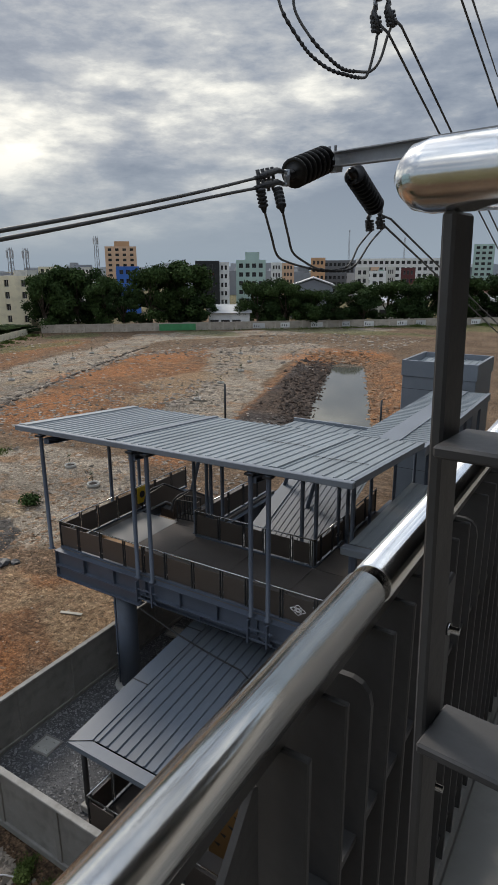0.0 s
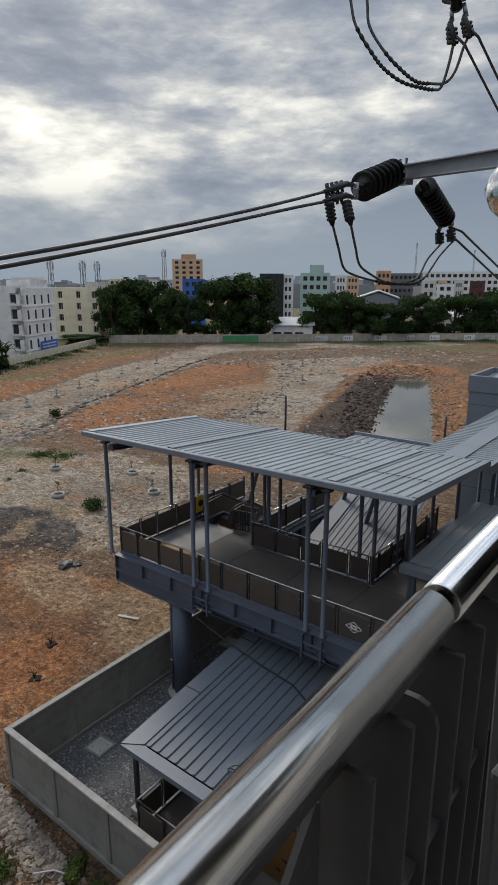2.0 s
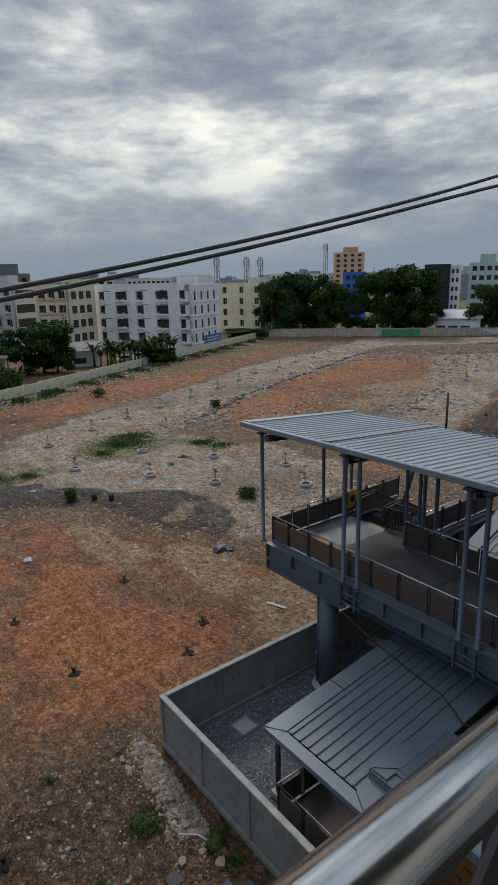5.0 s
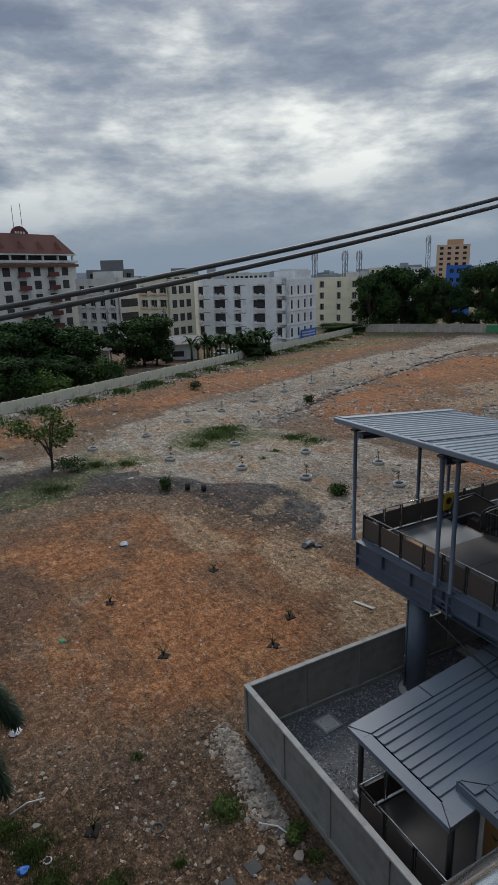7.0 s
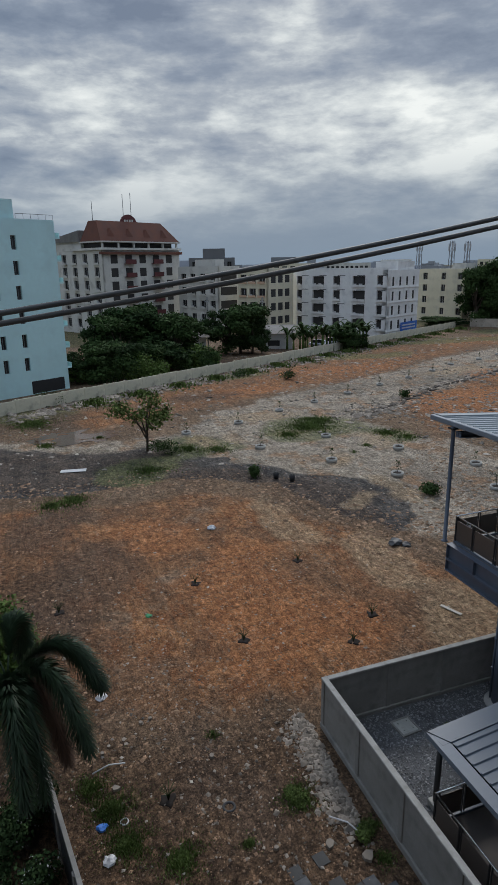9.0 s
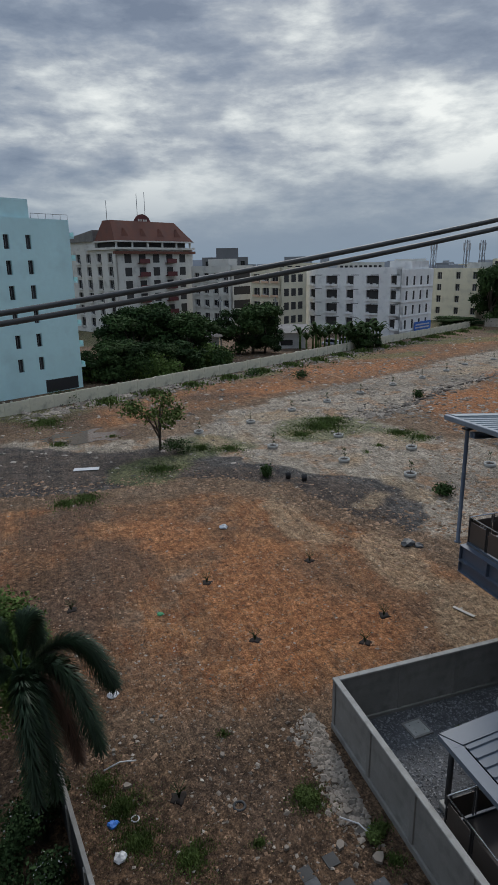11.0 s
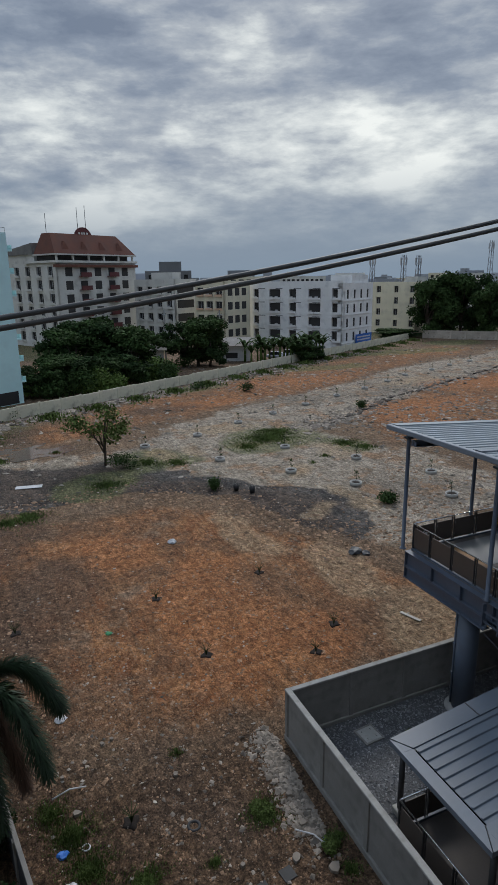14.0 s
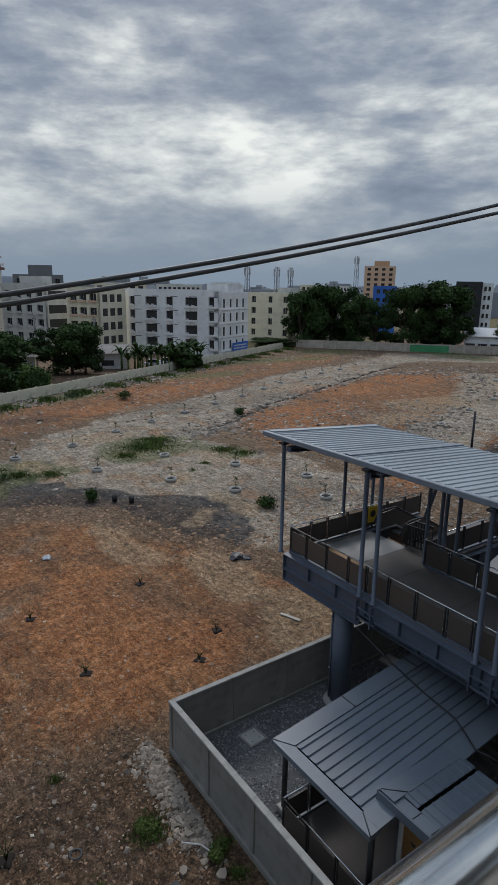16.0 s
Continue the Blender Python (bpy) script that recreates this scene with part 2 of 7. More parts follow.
    wood=mat("weathered_board", (0.45, 0.42, 0.36), 0.85, 0, 0.15, 3, 30, 0.2),
    plastic=mat("white_plastic", (0.52, 0.52, 0.53), 0.45, 0, 0.1, 3, 20, 0.05),
    bluebag=mat("blue_plastic", (0.04, 0.17, 0.55), 0.4, 0, 0.1, 3, 20, 0.1),
    greensheet=mat("green_netting", (0.06, 0.28, 0.12), 0.8, 0, 0.15, 1, 12, 0.1),
    yellow=mat("yellow_board", (0.62, 0.43, 0.03), 0.5, 0, 0.05, 3, 20, 0.0),
    perforated=mat("rust_brown_panel", (0.20, 0.105, 0.035), 0.5, 0.2, 0.12, 1, 20, 0.03),
    porcelain=mat("brown_porcelain", (0.008, 0.007, 0.007), 0.3, 0, 0.15, 5, 40, 0.02, spec=0.35),
    galv=mat("galvanised_steel", (0.40, 0.42, 0.45), 0.5, 0.6, 0.15, 5, 60, 0.05),
    iron=mat("cast_iron", (0.07, 0.07, 0.072), 0.55, 0.5, 0.15, 5, 60, 0.05),
    cable=mat("cable_sheath", (0.10, 0.10, 0.10), 0.6, 0, 0.15, 5, 60, 0.05),
    # haze over the distance is put into this pale blue-grey
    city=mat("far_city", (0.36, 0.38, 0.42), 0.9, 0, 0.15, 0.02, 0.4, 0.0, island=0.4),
    carpaint=mat("silver_car_paint", (0.5, 0.52, 0.54), 0.25, 0.4, 0.05, 1, 30, 0.0),
)


# ---- mesh helpers ----
def box(bm, a, b, bevel=0.0):
    (x0, y0, z0), (x1, y1, z1) = a, b
    r = bmesh.ops.create_cube(bm, size=1.0)
    vs = r["verts"]
    for v in vs:
        v.co = Vector((x0 + (v.co.x + 0.5) * (x1 - x0), y0 + (v.co.y + 0.5) * (y1 - y0), z0 + (v.co.z + 0.5) * (z1 - z0)))
    if bevel:
        es = list({e for v in vs for e in v.link_edges})
        bmesh.ops.bevel(bm, geom=es, offset=bevel, segments=1, affect='EDGES')
    return vs


def tube(bm, pts, r, seg=8, cap=True, radii=None):
    pts = [Vector(p) for p in pts]
    rings = []
    for i, p in enumerate(pts):
        d = (pts[min(i + 1, len(pts) - 1)] - pts[max(i - 1, 0)]).normalized()
        q = d.to_track_quat('Z', 'Y')
        rr = radii[i] if radii else r
        rings.append([bm.verts.new(p + q @ Vector((math.cos(2 * math.pi * k / seg) * rr, math.sin(2 * math.pi * k / seg) * rr, 0))) for k in range(seg)])
    for a, b in zip(rings, rings[1:]):
        for k in range(seg):
            f = bm.faces.new((a[k], a[(k + 1) % seg], b[(k + 1) % seg], b[k]))
            f.smooth = True
    if cap:
        bm.faces.new(rings[0][::-1])
        bm.faces.new(rings[-1])


def spin(bm, profile, origin, axis=(0, 0, 1), seg=16):
    """A turned shape: profile of (radius, height along the axis)."""
    q = Vector(axis).to_track_quat('Z', 'Y')
    o = Vector(origin)
    rings = [[bm.verts.new(o + q @ Vector((math.cos(2 * math.pi * k / seg) * max(r, 1e-4), math.sin(2 * math.pi * k / seg) * max(r, 1e-4), h))) for k in range(seg)] for r, h in profile]
    for a, b in zip(rings, rings[1:]):
        for k in range(seg):
            f = bm.faces.new((a[k], a[(k + 1) % seg], b[(k + 1) % seg], b[k]))
            f.smooth = True
    bm.faces.new(rings[0][::-1])
    bm.faces.new(rings[-1])


def mesh_of(name, bm, material):
    me = bpy.data.meshes.new(name)
    bm.to_mesh(me)
    bm.free()
    me.materials.append(material)
    return me


def part(name, bm, material, parent=None, label="", at=None):
    ob = new(name, bm if isinstance(bm, bpy.types.Mesh) else mesh_of(name, bm, material))
    if parent:
        ob.parent = parent
    if at is not None:
        ob.matrix_basis = at
    return tagged(ob, label)


def boxes(name, material, parent, *ab, label="", bevel=0.0, at=None):
    bm = bmesh.new()
    for a, b in ab:
        box(bm, a, b, bevel)
    return part(name, bm, material, parent, label, at)


def thing(name, label, category, at=None, group="", kind=""):
    e = new(name)
    if at is not None:
        e.matrix_basis = at
    return tagged(e, label, category, group, kind)


rnd = random.Random(7)


# ---- the ground: one sheet to the horizon ----
def inside(poly, x, y):
    hit = np.zeros(x.shape, bool)
    n = len(poly)
    for i in range(n):
        x0, y0 = poly[i]
        x1, y1 = poly[(i + 1) % n]
        if y0 == y1:
            continue
        c = ((y0 > y) != (y1 > y)) & (x < (x1 - x0) * (y - y0) / (y1 - y0) + x0)
        hit ^= c
    return hit


def wave(x, y, s, seed):
    r = np.random.RandomState(seed)
    v = np.zeros_like(x)
    for k in range(7):
        a, f, ph = r.uniform(0, 6.28), s * r.uniform(0.6, 2.4), r.uniform(0, 6.28)
        v += np.sin((x * np.cos(a) + y * np.sin(a)) * f + ph) / (1 + 0.5 * k)
    return v / 3.2


POND_A, POND_B, POND_W = np.array((-25.6, 57.0)), np.array((-42.4, 100.0)), 2.7


def pond_d(x, y):
    d = POND_B - POND_A
    L = math.hypot(*d)
    d = d / L
    s = (x - POND_A[0]) * d[0] + (y - POND_A[1]) * d[1]
    p = np.abs((x - POND_A[0]) * -d[1] + (y - POND_A[1]) * d[0])
    e = np.maximum(np.maximum(-s, s - L), 0)
    p = p * (1 + 0.3 * np.clip(s / L, 0, 1))
    side = (x - POND_A[0]) * -d[1] + (y - POND_A[1]) * d[0]
    return np.hypot(p, e * 1.0), side


def height(x, y):
    d, side = pond_d(x, y)
    h = np.clip((d - POND_W) / 7.0, -0.35, 1.0) * 1.75 - 1.55
    h = np.where(d < 14, np.minimum(h, 0.2), 0) + np.where((d > 9.5) & (d < 14), -0.2 * (d - 9.5) / 4.5, 0) * (h > 0.1)
    lot = (x > -125) & (x < 2) & (y > -40) & (y < 170)
    bumpy = 0.07 * wave(x, y, 0.35, 3) + 0.05 * wave(x, y, 1.1, 4) + 0.03 * wave(x, y, 3.0, 9)
    bumpy = np.where(d < 10, bumpy * 1.2, bumpy)
    near = np.clip((-17.0 - x) / 2.0, 0, 1) + np.clip((7.0 - y) / 2.0, 0, 1)
    return h * (d < 14) + np.where(lot, bumpy * np.clip(near, 0, 1), 0) - 0.02


def lines(lo, a, b, step, hi, near=None):
    v = list(np.arange(a, b, step))
    s, q = step, a
    while q > lo:
        s *= 1.45
        q -= s
        v.insert(0, max(q, lo))
    s, q = step, b
    while q < hi:
        s *= 1.45
        q += s
        v.append(min(q, hi))
    if near:
        v = [t for t in v if not near[0] < t < near[1]] + list(np.arange(near[0], near[1], near[2]))
    return np.array(sorted(set(np.round(v, 3))))


gx = lines(-4200, -128, 2, 0.62, 2500, (-46, -6, 0.3))
gy = lines(-3000, -20, 172, 0.62, 4200, (-4, 26, 0.3))
gx = np.array(sorted(set(gx.tolist()) | set(np.round(np.arange(-50, -46, 0.31), 3).tolist())))
gy = np.array([v for v in gy if not 50 < v < 110] + np.round(np.arange(50, 110, 0.31), 3).tolist())
gy.sort()
GX, GY = np.meshgrid(gx, gy)
GZ = height(GX, GY)
nx, ny = len(gx), len(gy)
verts = np.stack([GX.ravel(), GY.ravel(), GZ.ravel()], 1)
i0 = (np.arange(ny - 1)[:, None] * nx + np.arange(nx - 1)[None, :]).ravel()
quads = np.stack([i0, i0 + 1, i0 + nx + 1, i0 + nx], 1)
gm = bpy.data.meshes.new("ground")
gm.vertices.add(len(verts))
gm.vertices.foreach_set("co", verts.ravel())
gm.loops.add(quads.size)
gm.loops.foreach_set("vertex_index", quads.ravel().astype(np.int32))
gm.polygons.add(len(quads))
gm.polygons.foreach_set("loop_start", (np.arange(len(quads)) * 4).astype(np.int32))
gm.polygons.foreach_set("use_smooth", np.ones(len(quads), bool))
gm.update(calc_edges=True)

JX = GX + 2.2 * wave(GX, GY, 0.3, 11) + 0.9 * wave(GX, GY, 1.3, 12)
JY = GY + 2.2 * wave(GX, GY, 0.3, 13) + 0.9 * wave(GX, GY, 1.3, 14)
zone = np.zeros((ny, nx, 4), np.float32)
zone2 = np.zeros((ny, nx, 4), np.float32)
ROAD = [(-53, 11), (-57, 13), (-65, 22), (-77, 46), (-88, 71), (-98, 98), (-104, 118), (-60, 160), (-52, 156), (-83, 122), (-90, 104), (-83, 88), (-77, 75), (-66, 50), (-58, 36), (-56, 28), (-50, 20)]
YARD = [(-60, -8), (-58, 4), (-54, 13), (-50, 20), (-56, 29), (-48, 33), (-36, 36), (-31, 32), (-27, 20), (-34, 19.5), (-40, 17), (-45.5, 10), (-46.5, -3), (-48, -12)]
TAR = [(-60, -10), (-54, 3), (-52, 9), (-46, 14), (-41, 19), (-36, 24), (-33, 23), (-29, 18.6), (-34, 17.5), (-40, 14.5), (-44, 8), (-45, -6)]
SLAB = [(-72, 102), (-62, 118), (-55, 118), (-52, 100), (-44, 74), (-33, 54), (-30, 40), (-38, 40), (-45, 52), (-51, 68)]
CLAY2 = [(-56, 37), (-66, 53), (-77, 78), (-81, 90), (-72, 104), (-62, 84), (-51, 66), (-45, 50), (-40, 40), (-50, 36)]
MOUND = [(-41, -9), (-41, 2), (-39, 9), (-35, 14), (-29, 17), (-24, 19), (-18, 20), (-17, 12), (-17.5, 7), (-18, 3), (-20, 0), (-24, -3), (-30, -9)]
LEFTC = [(-62, 5), (-66, 19), (-78, 45), (-90, 70), (-104, 100), (-112, 98), (-100, 60), (-84, 30), (-76, 14), (-70, 2)]
for poly, ch, amt in ((ROAD, 0, 1.0), (YARD, 0, 0.7), (SLAB, 0, 0.75), (CLAY2, 1, 1.0), (MOUND, 1, 0.85), (LEFTC, 1, 0.7), (TAR, 2, 1.0)):
    zone[..., ch] = np.maximum(zone[..., ch], np.where(inside(poly, JX, JY), amt, 0))
zone[..., 1] = np.where(zone[..., 0] > 0.5, zone[..., 1] * 0.3, zone[..., 1])
pd, side = pond_d(GX, GY)
zone[..., 1] = np.where(pd < 11.5, np.clip(0.75 + 0.2 * wave(GX, GY, 0.4, 21), 0, 1), zone[..., 1])
zone[..., 0] = np.where(pd < 11, 0.0, zone[..., 0])
bankdark = (pd < 10.5) & (side > 0) & (GY < 92)
zone[..., 2] = np.where(bankdark, 0.6, zone[..., 2])
# grass: tufts by the road, along the yard wall and the far wall
green = np.zeros_like(GX)
for cx, cy, rx, ry in ((-54, 25, 4.5, 5), (-49, 31, 3, 2), (-51, 12, 3, 3), (-50, 15.5, 1.5, 2), (-46.5, 7.5, 4, 3), (-15.2, 0.7, 1.6, 0.5), (-72, 146, 22, 7), (-40, 168, 20, 6), (-92, 126, 10, 5), (-95, 55, 3, 10), (-106, 82, 4, 16), (-84, 27, 2.5, 7), (-78, 6, 4, 3), (-70, -2, 3, 6), (-116, 104, 5, 8), (-60, 148, 25, 3.5)):
    green = np.maximum(green, 1.25 - np.hypot((JX - cx) / rx, (JY - cy) / ry))
zone2[..., 0] = np.clip(green * 2.0, 0, 1)
# stony ground between the compound and the palm, darkened for the station's shade, and along the tar edge
stony_shade = np.clip((GX + 19.5) / 4, 0, 1) * np.clip((9 - GY) / 2, 0, 1) * (GX < 2) * (GY > -6)
stony_shade = np.maximum(stony_shade, 0.75 * np.clip((3.0 - JY) / 4, 0, 1) * np.clip((GX + 38) / 8, 0, 1) * (GX < -15))
zone2[..., 1] = np.clip(stony_shade + np.where(inside(TAR, JX * 0.98, JY + 2.2), 0.4, 0), 0, 1)
out = (GX < -128) | (GX > 2) | (GY < -20) | (GY > 172)
zone2[..., 0] = np.where(out, 0.65, zone2[..., 0])


def soften(a, n):
    for _ in range(n):
        for ax in (0, 1):
            a = (np.roll(a, 1, ax) + a + np.roll(a, -1, ax)) / 3
    return a


for c_ in range(3):
    zone[..., c_] = soften(zone[..., c_], 3 if c_ != 1 else 8)
    zone2[..., c_] = soften(zone2[..., c_], 5)
# patches of their own colour: raw orange clay, dark wet earth, pale sand
zone3 = np.zeros((ny, nx, 4), np.float32)
for ch, spots in enumerate((
        ((-24.5, 9.6, 5.5, 3.2), (-20.5, 8.2, 3.0, 2.2), (-28.5, 10.2, 3.5, 2.2), (-22, 12.3, 2.0, 1.5), (-34, 6, 3.5, 2.5), (-60, 48, 5, 10), (-70, 68, 5, 11), (-74, 86, 7, 7), (-54, 44, 5, 5), (-73, 25, 3, 7), (-84, 44, 3, 11), (-30, 50, 3, 4), (-33, 38, 3, 3), (-51, 100, 6, 7), (-48, 110, 10, 5)),
        ((-31, 1.8, 4.5, 3.0), (-37, -1.5, 3.5, 3.0), (-27, -1, 3, 2), (-15.5, 3.6, 2.2, 1.6), (-13, 5.5, 2.0, 1.5), (-40, 1, 3, 2.5), (-66, 2, 5, 3), (-72, 20, 3, 5), (-37, 66, 3.5, 11), (-40, 82, 3, 9)),
        ((-36.5, 23, 2.6, 0.8), (-34.3, 24.8, 1.2, 2.0), (-35.3, 19.6, 1.2, 1.4), (-48, 29, 2.4, 1.6), (-51, 13, 2.5, 1.5), (-27, 16.3, 4.5, 1.6), (-21, 16.5, 3.0, 2.0), (-33, 13.4, 4.0, 1.2), (-52, 16.5, 2.5, 1.2), (-60, 23, 2, 5), (-43, 24, 2.5, 1.6), (-55, 70, 5, 9), (-50, 58, 3, 7), (-60, 92, 6, 6), (-75, 60, 2.5, 9)))):
    w_ = np.zeros_like(GX)
    for cx, cy, rx, ry in spots:
        w_ = np.maximum(w_, 1.15 - np.hypot((JX - cx) / rx, (JY - cy) / ry))
    zone3[..., ch] = soften(np.clip(w_ * 1.8, 0, 1), 2)
zone3[..., 3] = 1
zone[..., 3] = zone2[..., 3] = 1
for nm, arr in (("zone", zone), ("zone_b", zone2), ("zone_c", zone3)):
    at_ = gm.color_attributes.new(nm, 'FLOAT_COLOR', 'POINT')
    at_.data.foreach_set("color", arr.reshape(-1))


def ground_material():
    m = bpy.data.materials.new("earth")
    m.use_nodes = True
    nt = m.node_tree
    b = nt.nodes["Principled BSDF"]
    b.inputs["Roughness"].default_value = 0.95
    b.inputs["Specular IOR Level"].default_value = 0.2
    tc = nt.nodes.new("ShaderNodeTexCoord")

    def noise_(sc, det, rough=0.55):
        n = nt.nodes.new("ShaderNodeTexNoise")
        n.inputs["Scale"].default_value, n.inputs["Detail"].default_value, n.inputs["Roughness"].default_value = sc, det, rough
        nt.links.new(tc.outputs["Object"], n.inputs["Vector"])
        return n.outputs[0]

    def mixc(fac, a, c, mode='MIX'):
        x = nt.nodes.new("ShaderNodeMix")
        x.data_type, x.blend_type = 'RGBA', mode
        for s, v in ((0, fac), (6, a), (7, c)):
            if isinstance(v, (int, float)):
                x.inputs[s].default_value = v
            elif isinstance(v, tuple):
                x.inputs[s].default_value = (*v[:3], 1)
            else:
                nt.links.new(v, x.inputs[s])
        return x.outputs[2]

    def rng(v, a, c, lo=0.0, hi=1.0):
        r = nt.nodes.new("ShaderNodeMapRange")
        for k, q in (("From Min", a), ("From Max", c), ("To Min", lo), ("To Max", hi)):
            r.inputs[k].default_value = q
        nt.links.new(v, r.inputs["Value"])
        return r.outputs[0]

    def mul(a, c):
        x = nt.nodes.new("ShaderNodeMath")
        x.operation = 'MULTIPLY'
        for i, v in enumerate((a, c)):
            if isinstance(v, (int, float)):
                x.inputs[i].default_value = v
            else:
                nt.links.new(v, x.inputs[i])
        return x.outputs[0]

    def ragged(w, n, lo=0.35, hi=0.65):
        x = nt.nodes.new("ShaderNodeMath")
        x.operation = 'ADD'
        nt.links.new(w, x.inputs[0])
        nt.links.new(n, x.inputs[1])
        return rng(x.outputs[0], 0.5 + lo, 0.5 + hi)

    def rut():
        mp = nt.nodes.new("ShaderNodeMapping")
        mp.inputs["Rotation"].default_value = (0, 0, radians(-35))
        mp.inputs["Scale"].default_value = (0.22, 1.7, 1.0)
        nt.links.new(tc.outputs["Object"], mp.inputs[0])
        n = nt.nodes.new("ShaderNodeTexNoise")
        n.inputs["Scale"].default_value, n.inputs["Detail"].default_value, n.inputs["Distortion"].default_value = 1.0, 5.0, 0.8
        nt.links.new(mp.outputs[0], n.inputs["Vector"])
        return n.outputs[0]

    za = nt.nodes.new("ShaderNodeVertexColor")
    za.layer_name = "zone"
    zb = nt.nodes.new("ShaderNodeVertexColor")
    zb.layer_name = "zone_b"
    zc = nt.nodes.new("ShaderNodeVertexColor")
    zc.layer_name = "zone_c"
    sa, sb, sc_ = [nt.nodes.new("ShaderNodeSeparateColor") for _ in range(3)]
    nt.links.new(zc.outputs[0], sc_.inputs[0])
    nt.links.new(za.outputs[0], sa.inputs[0])
    nt.links.new(zb.outputs[0], sb.inputs[0])
    big, mid, fine, grit = noise_(0.12, 6), noise_(0.7, 8, 0.65), noise_(4.0, 9, 0.75), noise_(15, 6, 0.75)
    col = mixc(rng(big, 0.35, 0.65), (0.105, 0.066, 0.04), (0.185, 0.122, 0.076))
    col = mixc(rng(mid, 0.45, 0.68, 0, 0.6), col, (0.15, 0.115, 0.085))
    clay = mixc(rng(mid, 0.38, 0.62), (0.18, 0.068, 0.027), (0.34, 0.162, 0.07))
    clay = mixc(rng(fine, 0.48, 0.7, 0, 0.5), clay, (0.22, 0.15, 0.098))
    clay = mixc(rng(big, 0.48, 0.62, 0, 0.65), clay, (0.125, 0.078, 0.048))
    clay = mixc(rng(noise_(0.38, 7, 0.62), 0.5, 0.64, 0, 0.7), clay, (0.115, 0.068, 0.042))
    ruts = rut()
    clay = mixc(rng(ruts, 0.47, 0.6, 0, 0.75), clay, (0.16, 0.085, 0.045))
    clay = mixc(rng(noise_(0.24, 8, 0.7), 0.55, 0.68, 0, 0.7), clay, (0.27, 0.20, 0.14))
    col = mixc(mul(ragged(sa.outputs[1], mid, 0.1, 0.6), 0.95), col, clay)
    conc = mixc(rng(mid, 0.35, 0.62), (0.205, 0.168, 0.128), (0.335, 0.285, 0.225))
    conc = mixc(rng(big, 0.5, 0.62, 0, 0.6), conc, (0.145, 0.122, 0.098))
    conc = mixc(rng(noise_(0.33, 7, 0.6), 0.52, 0.62, 0, 0.7), conc, (0.26, 0.145, 0.075))
    conc = mixc(rng(noise_(0.9, 9, 0.7), 0.54, 0.64, 0, 0.6), conc, (0.085, 0.07, 0.055))
    col = mixc(ragged(sa.outputs[0], mid, 0.15, 0.5), col, conc)
    tar = mixc(rng(mid, 0.42, 0.66), (0.03, 0.03, 0.032), (0.10, 0.092, 0.085))
    col = mixc(mul(ragged(sa.outputs[2], mid, 0.3, 0.55), 0.9), col, tar)
    # brown of the stony soil, with some of the station's shade put into it
    rub = mixc(rng(fine, 0.42, 0.66), (0.055, 0.032, 0.019), (0.125, 0.074, 0.043))
    col = mixc(mul(ragged(sb.outputs[1], mid, 0.15, 0.75), 0.8), col, rub)
    col = mixc(mul(ragged(sb.outputs[0], fine, 0.4, 0.7), 0.65), col, mixc(rng(mid, 0.4, 0.6), (0.075, 0.088, 0.036), (0.14, 0.145, 0.06)))
    wear = noise_(2.2, 10, 0.75)
    col = mixc(mul(ragged(sc_.outputs[0], mid, 0.15, 0.85), 0.6), col, mixc(rng(wear, 0.4, 0.6), (0.215, 0.075, 0.026), (0.41, 0.18, 0.075)))
    col = mixc(mul(ragged(sc_.outputs[1], mid, 0.15, 0.8), 0.7), col, mixc(rng(wear, 0.4, 0.6), (0.058, 0.038, 0.026), (0.125, 0.082, 0.056)))
    col = mixc(mul(ragged(sc_.outputs[2], mid, 0.2, 0.7), 0.6), col, mixc(rng(wear, 0.42, 0.6), (0.21, 0.145, 0.088), (0.40, 0.30, 0.19)))
    # grit, pale chips and dark specks
    hs = nt.nodes.new("ShaderNodeHueSaturation")
    nt.links.new(mul(rng(grit, 0.36, 0.64, 0.36, 1.7), rng(fine, 0.36, 0.64, 0.5, 1.55)), hs.inputs["Value"])
    nt.links.new(col, hs.inputs["Color"])
    col = hs.outputs[0]
    hs = nt.nodes.new("ShaderNodeHueSaturation")
    nt.links.new(rng(noise_(1.5, 14, 0.9), 0.38, 0.62, 0.42, 1.62), hs.inputs["Value"])
    nt.links.new(col, hs.inputs["Color"])
    col = hs.outputs[0]
    patchy = noise_(0.45, 5, 0.6)
    # cells of a pattern: few are pale loose chips, few dark, painted as clods' shadows
    for scale_, thr, tone, amt in ((8.0, 0.95, (0.32, 0.26, 0.20), 0.5), (6.0, 0.86, (0.03, 0.022, 0.017), 0.7), (2.4, 0.93, (0.045, 0.032, 0.024), 0.6)):
        vor = nt.nodes.new("ShaderNodeTexVoronoi")
        vor.inputs["Scale"].default_value = scale_
        nt.links.new(tc.outputs["Object"], vor.inputs["Vector"])
        pick_ = nt.nodes.new("ShaderNodeSeparateColor")
        nt.links.new(vor.outputs["Color"], pick_.inputs[0])
        chip = mul(rng(vor.outputs["Distance"], 0.22, 0.34, 1.0, 0.0), mul(rng(pick_.outputs[0], thr, thr + 0.01), rng(big if thr < 0.9 else patchy, 0.4, 0.58)))
        col = mixc(mul(chip, amt), col, tone)
    nt.links.new(col, b.inputs["Base Color"])
    bp = nt.nodes.new("ShaderNodeBump")
    bp.inputs["Strength"].default_value, bp.inputs["Distance"].default_value = 0.9, 0.2
    lift = nt.nodes.new("ShaderNodeMath")
    lift.operation = 'ADD'
    nt.links.new(fine, lift.inputs[0])
    nt.links.new(mul(ruts, 1.6), lift.inputs[1])
